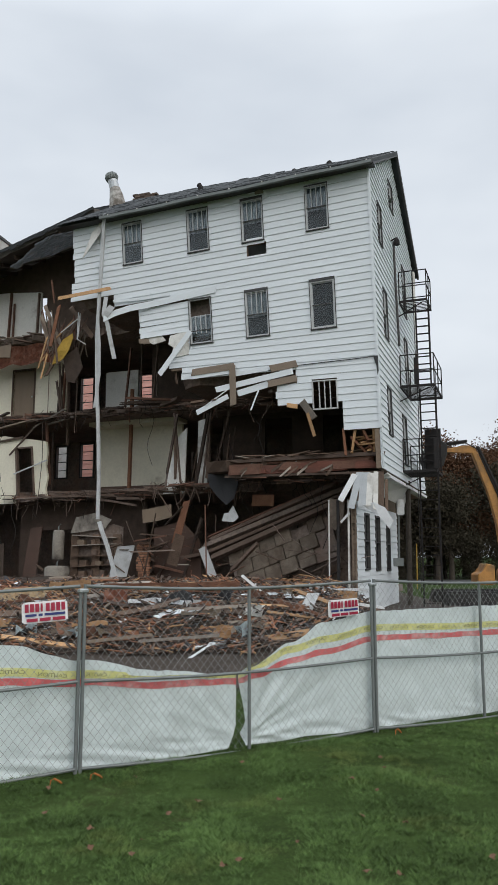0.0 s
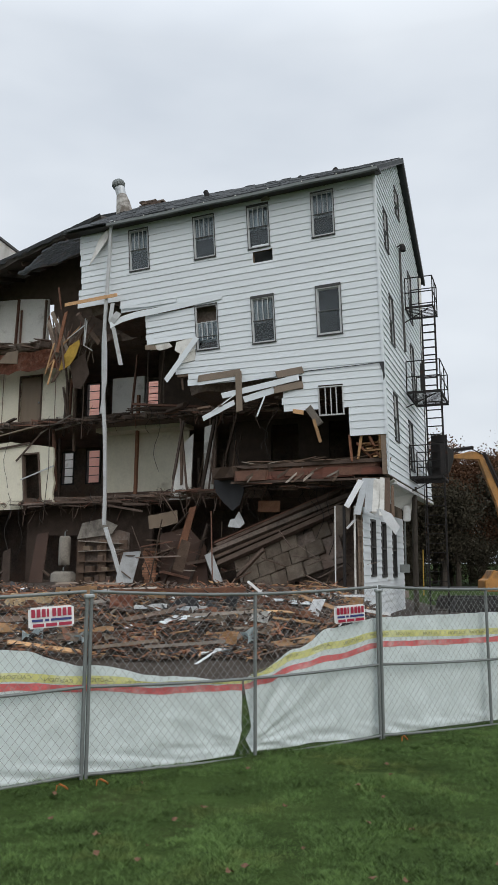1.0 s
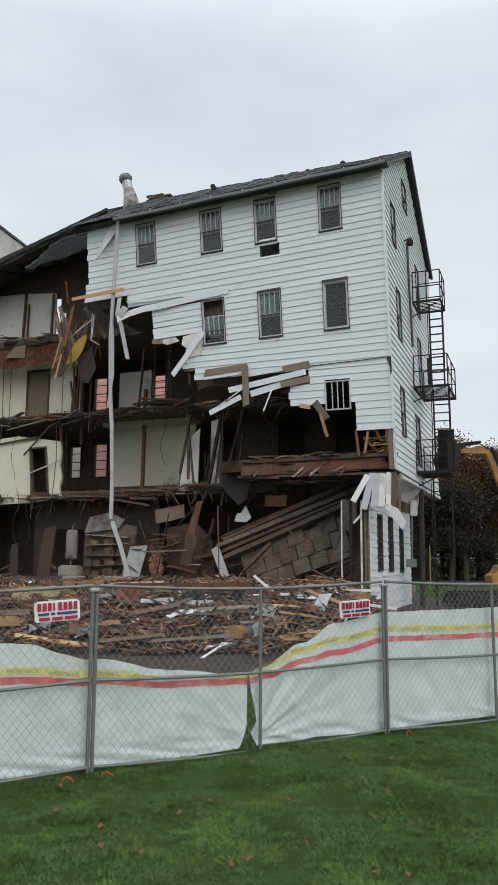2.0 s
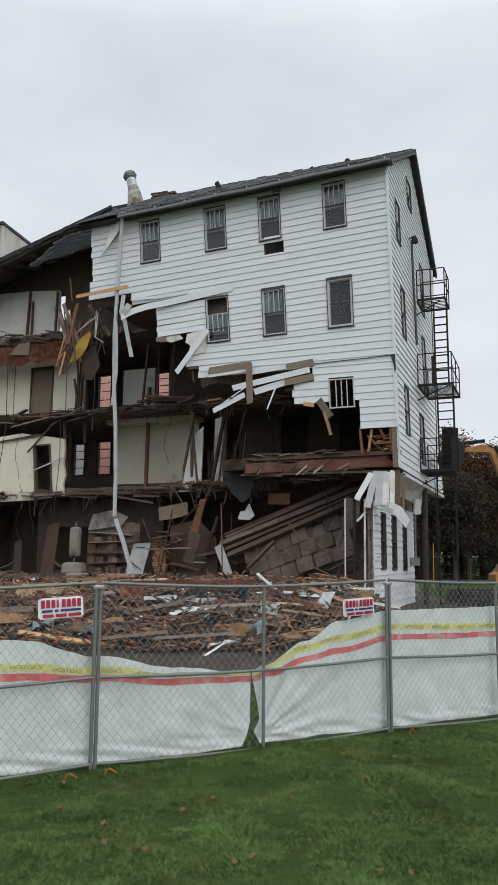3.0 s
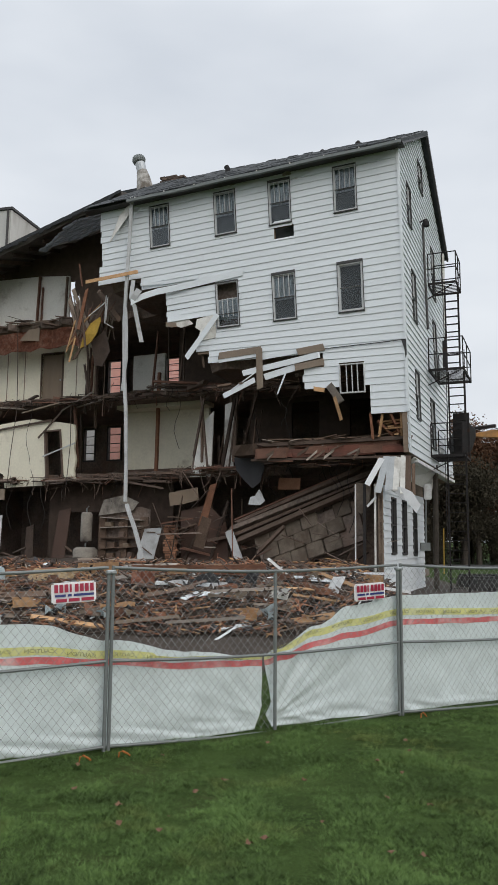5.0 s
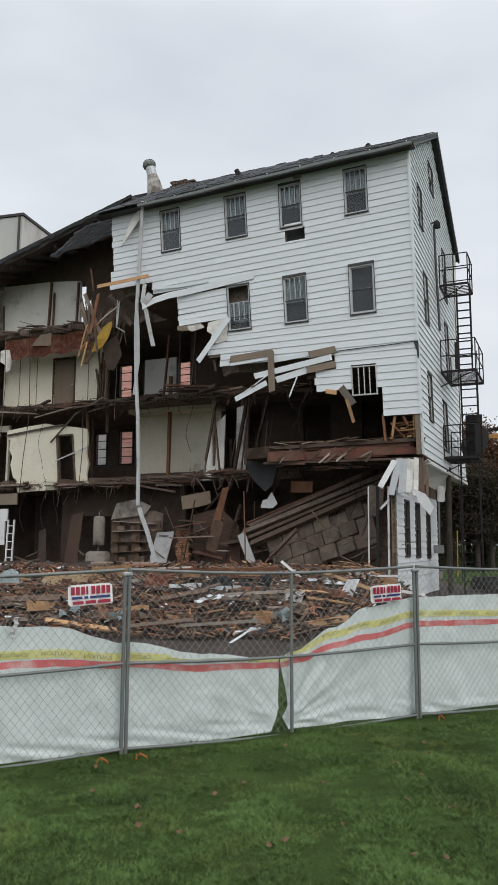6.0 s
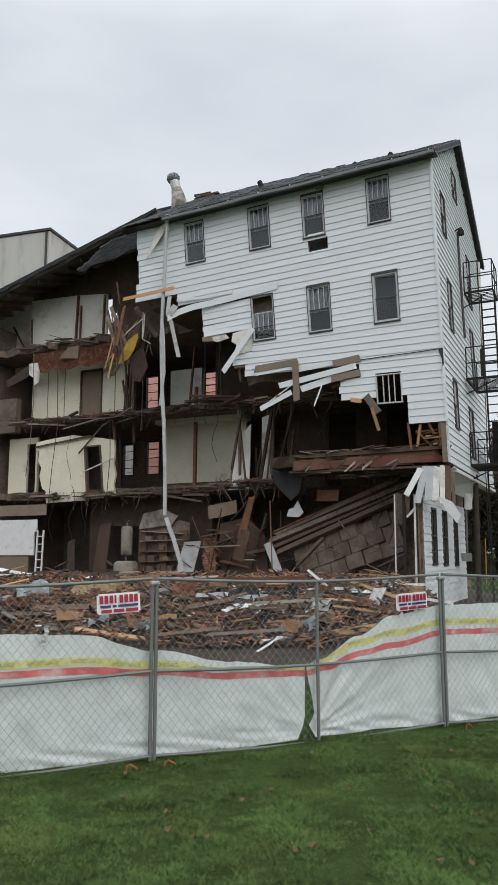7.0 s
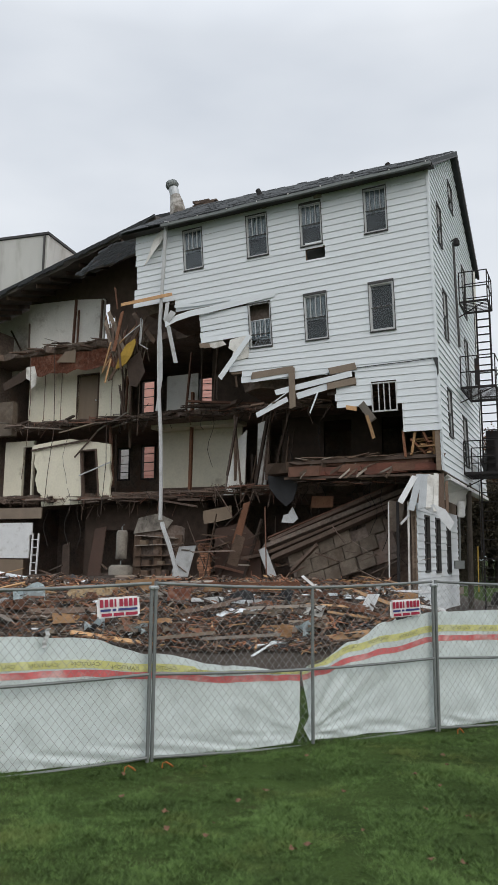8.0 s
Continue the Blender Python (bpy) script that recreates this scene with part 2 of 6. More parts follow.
def tube(bm, pts, r, n=8):
    """A round bar along points; r: one radius, or one for each point."""
    pts = [Vector(p) for p in pts]
    rs = r if isinstance(r, (list, tuple)) else [r] * len(pts)
    rings = []
    for i, p in enumerate(pts):
        d = (pts[min(i + 1, len(pts) - 1)] - pts[max(i - 1, 0)]).normalized()
        u = Vector((0, 0, 1)) if abs(d.z) < 0.9 else Vector((1, 0, 0))
        s = d.cross(u).normalized()
        t = s.cross(d)
        rings.append([bm.verts.new(p + (s * math.cos(2 * math.pi * k / n) + t * math.sin(2 * math.pi * k / n)) * rs[i]) for k in range(n)])
    for a, b in zip(rings, rings[1:]):
        for k in range(n):
            bm.faces.new((a[k], a[(k + 1) % n], b[(k + 1) % n], b[k]))
    bm.faces.new(rings[0][::-1])
    bm.faces.new(rings[-1])


def ribbon(bm, pts, wide, thick, side=(0, 1, 0)):
    """A bent strip along points: wide across the given direction, thick at right angles."""
    pts = [Vector(p) for p in pts]
    sd = Vector(side).normalized()
    rows = []
    for i, p in enumerate(pts):
        d = (pts[min(i + 1, len(pts) - 1)] - pts[max(i - 1, 0)]).normalized()
        n = d.cross(sd).normalized()
        rows.append([bm.verts.new(p + sd * a * wide / 2 + n * b * thick / 2) for a, b in ((-1, -1), (1, -1), (1, 1), (-1, 1))])
    for a, b in zip(rows, rows[1:]):
        for k in range(4):
            bm.faces.new((a[k], a[(k + 1) % 4], b[(k + 1) % 4], b[k]))
    bm.faces.new(rows[0][::-1])
    bm.faces.new(rows[-1])


def plate(bm, outline, thick, f=None, normal=(0, 1, 0)):
    """A flat slab of any outline, pushed back along normal by its thickness."""
    n = Vector(normal) * thick
    front = [Vector(p) for p in outline]
    a = [bm.verts.new(f(p) if f else p) for p in front]
    b = [bm.verts.new(f(p + n) if f else p + n) for p in front]
    bm.faces.new(a)
    bm.faces.new(b[::-1])
    for i in range(len(a)):
        j = (i + 1) % len(a)
        bm.faces.new((a[j], a[i], b[i], b[j]))


def fix(bm):
    bmesh.ops.recalc_face_normals(bm, faces=bm.faces)
    return bm


def clamp(v, a=0.0, b=1.0):
    return max(a, min(b, v))


# ---- ground ----


def ground_z(x, y):
    """The lawn is flat near the fence and climbs a little towards the building."""
    k = clamp((y - 11.0) / 9.0)
    near = clamp((7.0 - y) / 7.0) * 0.35
    return 0.6 * k * k * (3 - 2 * k) + near - 0.065


def ground_sheet(name, xs, ys, lift, material, test=None):
    bm = bmesh.new()
    grid = {}
    for i, x in enumerate(xs):
        for j, y in enumerate(ys):
            bumps = 0.03 * noise.noise((x * 0.6, y * 0.6, 0)) if abs(x) < 30 and y < 40 else 0.0
            grid[i, j] = bm.verts.new((x, y, ground_z(x, y) + lift + bumps * (1 if lift == 0 else 0.6)))
    for i in range(len(xs) - 1):
        for j in range(len(ys) - 1):
            if test is None or test((xs[i] + xs[i + 1]) / 2, (ys[j] + ys[j + 1]) / 2):
                bm.faces.new((grid[i, j], grid[i + 1, j], grid[i + 1, j + 1], grid[i, j + 1]))
    bmesh.ops.delete(bm, geom=[v for v in bm.verts if not v.link_faces], context="VERTS")
    for f in bm.faces:
        f.smooth = True
    return part(name, bm, material)


xs = [-2500, -900, -300, -120, -60] + [-40 + 0.8 * i for i in range(101)] + [60, 120, 300, 900, 2500]
ys = [-2500, -600, -100, -30, -12] + [-6 + 0.8 * i for i in range(90)] + [90, 160, 400, 1200, 2500]
tagged(ground_sheet("ground", xs, ys, 0.0, LAWN), "damp green lawn, mown, running up to the site", "ground", kind="structure")

FENCE_A = Vector((-1.73, 8.07, 0))
FENCE_D = Vector((0.878, 0.479, 0)).normalized()
FENCE_N = Vector((0.479, -0.878, 0)).normalized()


def behind_fence(x, y):
    return (Vector((x, y, 0)) - FENCE_A).dot(-FENCE_N)


tagged(ground_sheet("soil", [-26 + 0.5 * i for i in range(66)], [2 + 0.5 * i for i in range(70)], 0.045, SOIL,
                    lambda x, y: behind_fence(x, y) > 3.2 + 0.5 * noise.noise((x, y, 3)) and x < 4.6 + 0.16 * (y - 10)),
       "dark damp demolition soil behind the fence", "ground", kind="structure")
tagged(ground_sheet("pavement", [4 + 0.5 * i for i in range(80)], [8 + 0.5 * i for i in range(52)], 0.03, ASPHALT,
                    lambda x, y: behind_fence(x, y) > 5.0 and x >= 4.6 + 0.16 * (y - 10) and y < 30),
       "wet grey asphalt yard beside the building", "pavement", kind="structure")
tagged(ground_sheet("road", [-60 + 2.0 * i for i in range(90)], [46, 48, 50, 52], 0.03, ASPHALT),
       "grey asphalt road beyond the far lawn", "road", kind="structure")

# ---- the leaning wooden building, in its own axes: a along the front, b inwards, z up ----
HOUSE_C = (3.43, 20.0)
TURN = radians(-20.2)
MB = Matrix.Translation((HOUSE_C[0], HOUSE_C[1], 0)) @ Matrix.Rotation(TURN, 4, "Z")
BASE = 0.55
house = empty("apartment_house", MB, "tall white clapboard building, half torn down and sagging open", "building")


def sag(p):
    """How the front has sunk and leans: s along the wall, z up, in the upright state."""
    s, z = p.x, p.z
    lean = 0.022 + 0.008 * min(max(-s, 0.0), 6.0)
    return Vector((s + (9.0 - z) * lean, p.y, z + 0.034 * s * clamp((z - 7.4) / 2)))


ROW = 0.2
FRONT_WINDOWS = [(-7.69, -6.99, 11.40, 12.79), (-5.47, -4.77, 11.40, 12.79), (-3.75, -3.07, 11.40, 12.79), (-1.82, -1.15, 11.40, 12.79),
                 (-5.55, -4.81, 8.43, 9.93), (-3.76, -3.04, 8.43, 9.93), (-1.81, -1.07, 8.43, 9.93), (-1.88, -1.15, 5.5, 6.97)]
HOLE = (-3.62, -3.02, 10.96, 11.33)


def skin_left(z):
    """Where the cladding is torn off, height by height."""
    if z < 6.3:
        return -1.02
    if z < 6.97:
        return -2.95
    if z < 7.4:
        return -2.35
    if z < 7.62:
        return -5.9
    if z < 8.02:
        return -6.3
    if z < 8.9:
        return -5.62
    if z < 9.9:
        return -7.22
    if z < 10.1:
        return -5.3
    if z < 10.5:
        return -8.1
    if z < 11.1:
        return -9.62
    return -9.5


def cuts(z0, z1):
    """The stretches of wall between openings in the band z0 to z1."""
    runs, at = [], skin_left((z0 + z1) / 2)
    for s0, s1, w0, w1 in sorted(FRONT_WINDOWS + [HOLE]):
        if w0 < z1 - 0.02 and w1 > z0 + 0.02 and s1 > at:
            if s0 > at:
                runs.append((at, s0))
            at = s1
    runs.append((at, 0.0))
    return runs


def front_wall():
    bm = bmesh.new()
    levels = sorted({6.3, 6.97, 7.4, 7.62, 8.02, 8.9, 9.9, 10.1, 10.5, 11.1, 5.5, 13.08} | {v for w in FRONT_WINDOWS + [HOLE] for v in w[2:]})
    for z0, z1 in zip(levels, levels[1:]):
        for s0, s1 in cuts(z0, z1):
            n = max(1, int((s1 - s0) / 1.2))
            for k in range(n):
                box(bm, s0 + 0.04 + (s1 - s0 - 0.04) * k / n, s0 + 0.04 + (s1 - s0 - 0.04) * (k + 1) / n, 0.03, 0.16, z0, z1, sag)
    bmesh.ops.remove_doubles(bm, verts=bm.verts, dist=0.002)
    return part("front_wall", bm, SHEATH, house, "front wall of white aluminium clapboards, torn off low down")


def clapboard(bm, s0, s1, z0, z1, f, droop=0.0, out=0.0, lip=0.006):
    n = max(1, int((s1 - s0) / 1.3))
    rings = []
    for k in range(n + 1):
        s = s0 + (s1 - s0) * k / n
        d = droop * (1 - k / n) ** 2
        o = out * (1 - k / n) ** 2
        rings.append([bm.verts.new(f(Vector((s, y - o, z - d)))) for y, z in ((0.014, z1 + 0.004), (-lip, z0), (0.012, z0), (0.026, z1 + 0.004))])
    for a, b in zip(rings, rings[1:]):
        for i in range(4):
            bm.faces.new((a[i], a[(i + 1) % 4], b[(i + 1) % 4], b[i]))
    bm.faces.new(rings[0][::-1])
    bm.faces.new(rings[-1])


def fill_openings(openings, z0, z1, f, wall):
    """Short boards over and under each opening where a course runs past its head or sill."""
    for s0, s1, w0, w1 in openings:
        for lo, hi in ((max(w1, z0), z1), (z0, min(w0, z1))):
            if w0 < z1 - 0.02 and w1 > z0 + 0.02 and 0.015 < hi - lo < ROW - 0.01:
                bm = bmesh.new()
                clapboard(bm, s0, s1, lo, hi, f)
                part("clapboard", fix(bm), SIDING, wall)


def front_boards(wall):
    rnd = random.Random(4)
    z = 5.5
    while z < 13.05:
        z1 = min(z + ROW, 13.1)
        for s0, s1 in cuts(z, z1):
            at = s0
            if s0 < -2 and s0 == skin_left((z + z1) / 2):
                at += rnd.uniform(-0.02, 0.05)
            stops = [at]
            while s1 - stops[-1] > 4.2:
                stops.append(stops[-1] + rnd.uniform(2.6, 3.8))
            stops.append(s1)
            for a, b in zip(stops, stops[1:]):
                if b - a < 0.03:
                    continue
                bm = bmesh.new()
                loose = a < -5 and 8.85 < z < 9.85
                clapboard(bm, a, b, z, z1, sag, rnd.uniform(0.0, 0.012) + (rnd.uniform(0.02, 0.07) if loose else 0), rnd.uniform(0, 0.004) + (rnd.uniform(0, 0.05) if loose else 0))
                part("clapboard", fix(bm), SIDING, wall)
        fill_openings(FRONT_WINDOWS + [HOLE], z, z1, sag, wall)
        z += ROW


def sash_window(name, s0, s1, z0, z1, f, kind="", style="barred"):
    """A double-hung window: thin dark casing, pale storm frame, bars on the upper sash, two panes."""
    bm = bmesh.new()
    t = 0.014
    head = 0.075 if style in ("headed", "plain") else 0.035
    for a in ((s0, s0 + t, z0, z1), (s1 - t, s1, z0, z1), (s0 + t, s1 - t, z1 - head, z1), (s0 + t, s1 - t, z0, z0 + t)):
        box(bm, a[0], a[1], -0.03, 0.12, a[2], a[3], f)
    w = part(name, bm, FRAME, house, kind)
    bm = bmesh.new()
    r = 0.032 if style != "plain" else 0.05
    i0, i1, j0, j1 = s0 + t, s1 - t, z0 + t, z1 - head
    for a in ((i0, i0 + r, j0, j1), (i1 - r, i1, j0, j1), (i0 + r, i1 - r, j1 - r * 0.7, j1), (i0 + r, i1 - r, j0, j0 + r)):
        box(bm, a[0], a[1], -0.012, 0.05, a[2], a[3], f)
    part("storm_frame", bm, FRAME if style == "dark" else GREYMETAL, w, "" if style == "dark" else "pale grey storm frame")
    i0, i1, j0, j1 = i0 + r, i1 - r, j0 + r, j1 - r * 0.7
    mid = (j0 + j1) / 2 + 0.01
    sashes = ((j0, mid, 0.03), (mid, j1, 0.058))
    if style == "dropped":
        sashes = ((j0, j0 + 0.42, 0.03), (j0 + 0.3, j0 + 0.92, 0.058))
    e = 0.016
    for lo, hi, y in sashes:
        bm = bmesh.new()
        for a in ((i0, i0 + e, lo, hi), (i1 - e, i1, lo, hi), (i0 + e, i1 - e, hi - e * 1.6, hi), (i0 + e, i1 - e, lo, lo + e)):
            box(bm, a[0], a[1], y - 0.02, y + 0.02, a[2], a[3], f)
        sash = part("sash", bm, ALU, w, "grey aluminium sash")
        bm = bmesh.new()
        box(bm, i0 + e, i1 - e, y - 0.003, y + 0.003, lo + e, hi - e, f)
        part("pane", bm, GLASS, sash).visible_shadow = False
    bm = bmesh.new()
    box(bm, i0, i1, -0.004, 0.012, sashes[0][1] - 0.022, sashes[0][1] - 0.002, f)
    part("meeting_rail", bm, FRAME, w)
    for k in range(1, 4 if style != "plain" else 1):
        x = i0 + (i1 - i0) * k / 4
        bm = bmesh.new()
        box(bm, x - 0.011, x + 0.011, 0.0, 0.02, sashes[1][0], sashes[1][1], f)
        part("bar", bm, GREYMETAL, w)
    bm = bmesh.new()
    box(bm, s0 - 0.01, s1 + 0.01, -0.045, 0.03, z0 - 0.02, z0, f)
    part("sill", bm, FRAME, w)
    # oversized dark sheet behind the panes, giving the darkness of the room
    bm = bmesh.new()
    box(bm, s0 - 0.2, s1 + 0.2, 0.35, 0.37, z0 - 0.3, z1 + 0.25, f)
    part("unlit_backing", bm, MOTTLEDBROWN if style == "dropped" else UNLITROOM, w, "dark sheet behind the panes in place of the unlit room")
    if style != "plain":
        bm = bmesh.new()
        n = 14
        lo, hi = sashes[1][0], sashes[1][1]
        for k in range(n):
            x0, x1 = s0 + (s1 - s0) * k / n, s0 + (s1 - s0) * (k + 1) / n
            y = 0.13 + 0.02 * math.sin(k * 2.1 + s0 * 3)
            box(bm, x0, x1, y, y + 0.006, lo - 0.05, hi, f)
        part("net_curtain", bm, NET, w, "grey net curtain behind the upper sash")
    return w


wall_f = front_wall()
front_boards(wall_f)
for k, (s0, s1, z0, z1) in enumerate(FRONT_WINDOWS[:7]):
    sash_window("window", s0, s1, z0, z1, sag, style={2: "headed", 4: "dropped", 5: "headed", 6: "plain"}.get(k, "barred"))

# the gable end, with its own openings: b along, z up
GDEEP, RIDGE_B, RIDGE_Z, EAVE_Z = 8.9, 4.5, 15.75, 13.12
GABLE_WINDOWS = [(1.2, 1.85, 11.3, 12.55), (1.45, 2.1, 8.45, 9.95), (1.35, 2.0, 5.55, 6.95), (3.55, 4.35, 13.45, 14.4), (5.3, 6.0, 7.5, 9.5), (5.6, 6.3, 10.4, 12.2), (4.0, 4.8, 5.0, 6.6)]


def gable_map(p):
    """From (b, out, z) on the upright gable to the building's axes; it leans with the corner."""
    return Vector(((9.0 - p.z) * 0.022 - p.y, p.x, p.z))


def gable_top(b):
    return EAVE_Z + (RIDGE_Z - EAVE_Z) * (1 - abs(b - RIDGE_B) / (RIDGE_B if b < RIDGE_B else GDEEP - RIDGE_B)) - 0.06


def gable_bottom(b):
    return 4.42 + 0.12 * max(0, 1 - b)


def gable_runs(z0, z1):
    k = clamp((z1 - EAVE_Z) / (RIDGE_Z - EAVE_Z))
    lo, hi = RIDGE_B * k, GDEEP - (GDEEP - RIDGE_B) * k
    runs, at = [], lo
    for b0, b1, w0, w1 in sorted(GABLE_WINDOWS):
        if w0 < z1 - 0.02 and w1 > z0 + 0.02:
            if b0 > at:
                runs.append((at, b0))
            at = max(at, b1)
    if hi > at:
        runs.append((at, hi))
    return runs


def gable_wall():
    bm = bmesh.new()
    z = 4.42
    while z < RIDGE_Z - 0.1:
        for b0, b1 in gable_runs(z, z + ROW):
            box(bm, b0 + 0.02, b1 - 0.02 if b1 > 8 else b1, 0.03, 0.16, z, z + ROW, gable_map)
        z += ROW
    wall = part("gable_wall", bm, SHEATH, house, "gable end of white clapboards")
    z = 4.42
    while z < RIDGE_Z - 0.12:
        for b0, b1 in gable_runs(z, z + ROW):
            bm = bmesh.new()
            clapboard(bm, b0, b1, z, z + ROW, gable_map, lip=0.016)
            part("clapboard", fix(bm), SIDING, wall)
        fill_openings(GABLE_WINDOWS, z, z + ROW, gable_map, wall)
        z += ROW
    return wall


for b0, b1, z0, z1 in GABLE_WINDOWS:
    sash_window("window", b0, b1, z0, z1, gable_map, style="dark")


def corner_trim():
    bm = bmesh.new()
    box(bm, -0.03, 0.035, -0.03, 0.04, 5.5, 13.05, lambda p: Vector((p.x + (9 - p.z) * 0.022, p.y, p.z)))
    part("corner_post", bm, SIDING, house)
    bm = bmesh.new()
    box(bm, 0.022, 0.045, 0.0, 0.07, 4.45, 13.05, lambda p: Vector((p.x + (9 - p.z) * 0.022, p.y, p.z)))
    part("corner_post", bm, SIDING, house)


corner_trim()


def roof_slab(name, a0, a1, front, material, label=""):
    """One pitch of the roof from a0 to a1."""
    bm = bmesh.new()
    n = 8
    over, th = 0.3, 0.1
    slope = (RIDGE_Z - EAVE_Z) / RIDGE_B
    eb, ez = (-over, EAVE_Z - over * slope + 0.1) if front else (GDEEP + over, EAVE_Z - over * slope + 0.1)
    rings = []
    for k in range(n + 1):
        a = a0 + (a1 - a0) * k / n
        d = 0.034 * a if front else 0.0
        r = 0.004 * a + 0.05 * noise.noise((a * 0.9, 1, 0))
        rings.append([bm.verts.new(q) for q in ((a, eb, ez + d), (a, RIDGE_B, RIDGE_Z + 0.06 + r), (a, RIDGE_B, RIDGE_Z - 0.1 + r), (a, eb, ez - th + d))])
    for p, q in zip(rings, rings[1:]):
        for i in range(4):
            bm.faces.new((p[i], p[(i + 1) % 4], q[(i + 1) % 4], q[i]))
    bm.faces.new(rings[0][::-1])
    bm.faces.new(rings[-1])
    return part(name, fix(bm), material, house, label)


front_roof = roof_slab("roof", -10.2, 0.1, True, ROOFING, label="front roof pitch of worn charcoal shingles")
rear_roof = roof_slab("roof", -12.0, 0.08, False, ROOFING, label="rear roof pitch of charcoal shingles")


def sunken_roof():
    """The roof end over the opened rooms: broken from the ridge, it hangs nearly flat, its eave dropping away."""
    rnd = random.Random(21)
    bm = bmesh.new()
    rings = []
    n = 26
    for k in range(n + 1):
        a = -22.0 + 11.75 * k / n
        z = 13.98 + 0.27 * (a + 11.6) + 0.012 * rnd.uniform(-1, 1)
        b0 = 2.0 + 0.03 * rnd.uniform(-1, 1)
        rings.append([bm.verts.new(q) for q in ((a, b0, z), (a, 5.15, z + 0.95), (a, 5.15, z + 0.78), (a, b0 + 0.05, z - 0.14 - 0.08 * rnd.random()))])
    for p, q in zip(rings, rings[1:]):
        for i in range(4):
            bm.faces.new((p[i], p[(i + 1) % 4], q[(i + 1) % 4], q[i]))
    bm.faces.new(rings[0][::-1])
    bm.faces.new(rings[-1])
    roof = part("sunken_roof", fix(bm), TAR, house, "sunken roof end with a dark underside")
    for r in range(2):
        bm = bmesh.new()
        for k in range(64):
            a = -21.9 + 0.182 * k
            z = 13.98 + 0.27 * (a + 11.6) + 0.02
            h = rnd.uniform(0.1, 0.2) if r else rnd.uniform(0.05, 0.1)
            y = 1.93 - 0.03 * r + rnd.uniform(-0.01, 0.01)
            plate(bm, [(a, y, z - h), (a + 0.185, y, z - h + 0.05 + rnd.uniform(-0.03, 0.03)), (a + 0.185, y, z + 0.06), (a, y, z + 0.01)], 0.02)
        part("shingle_edge", fix(bm), ROOFING, roof)["kind"] = "stuff"
    for k in range(15):
        a = -20.6 + 0.68 * k
        z = 13.96 + 0.27 * (a + 11.6) - 0.2
        bm = bmesh.new()
        beam(bm, (a, 2.1 + rnd.uniform(0.0, 0.3), z - rnd.uniform(0, 0.06)), (a + rnd.uniform(-0.1, 0.1), 4.6, z + 0.68), 0.06, 0.15)
        part("rafter", bm, DARKSPLIT, roof)
    return roof


sunk = sunken_roof()


def eaves():
    # gutter along the front eave
    bm = bmesh.new()
    pts = []
    for k in range(13):
        a = -8.5 + 8.6 * k / 12
        pts.append((a, -0.43, 12.9 + 0.034 * a + 0.012 * math.sin(a * 2.1)))
    ribbon(bm, pts, 0.1, 0.085, (0, 1, 0))
    gutter = part("gutter", fix(bm), GALV, house, "grey metal gutter under the eave")
    for k in range(9):
        a = -8.2 + 1.02 * k
        bm = bmesh.new()
        box(bm, a, a + 0.025, -0.49, -0.3, 12.93 + 0.034 * a, 12.965 + 0.034 * a)
        part("bracket", bm, PALE, gutter)
    bm = bmesh.new()
    beam(bm, (-10.2, -0.14, 12.96 - 0.35), (0.12, -0.14, 12.96), 0.36, 0.03)
    part("soffit", bm, FRAME, house)
    for b0, b1 in ((-0.32, RIDGE_B), (GDEEP + 0.32, RIDGE_B)):
        bm = bmesh.new()
        z0 = EAVE_Z - 0.32 * (RIDGE_Z - EAVE_Z) / RIDGE_B
        beam(bm, (0.06, b0, z0 + 0.02), (0.06, b1, RIDGE_Z - 0.02), 0.07, 0.17)
        part("rake_board", bm, FRAME, house, "black rake board along the gable")


eaves()

# floors, rear wall and partitions of the opened storeys
FLOORS = (1.1, 4.45, 7.35, 10.3)


def slab(name, a0, a1, b0, b1, z, th, material, label="", rag=0.25, seed=1):
    rnd = random.Random(seed)
    bm = bmesh.new()
    n = max(4, int((a1 - a0) / 0.35))
    rings = []
    for k in range(n + 1):
        a = a0 + (a1 - a0) * k / n
        e = b0 + rnd.uniform(-rag, rag)
        rings.append([bm.verts.new(q) for q in ((a, e, z), (a, b1, z), (a, b1, z - th), (a, e + rnd.uniform(0, 0.2), z - th))])
    for p, q in zip(rings, rings[1:]):
        for i in range(4):
            bm.faces.new((p[i], p[(i + 1) % 4], q[(i + 1) % 4], q[i]))
    bm.faces.new(rings[0][::-1])
    bm.faces.new(rings[-1])
    return part(name, fix(bm), material, house, label)


def pierced(name, a0, a1, z0, z1, b, th, holes, material, label=""):
    """An upright partition across the building with openings."""
    bm = bmesh.new()
    xs_ = sorted({a0, a1} | {h[i] for h in holes for i in (0, 1)})
    zs_ = sorted({z0, z1} | {h[i] for h in holes for i in (2, 3)})
    for x0, x1 in zip(xs_, xs_[1:]):
        for y0, y1 in zip(zs_, zs_[1:]):
            cx, cz = (x0 + x1) / 2, (y0 + y1) / 2
            if not any(h[0] < cx < h[1] and h[2] < cz < h[3] for h in holes):
                box(bm, x0, x1, b, b + th, y0, y1)
    bmesh.ops.remove_doubles(bm, verts=bm.verts, dist=0.002)
    return part(name, bm, material, house, label)


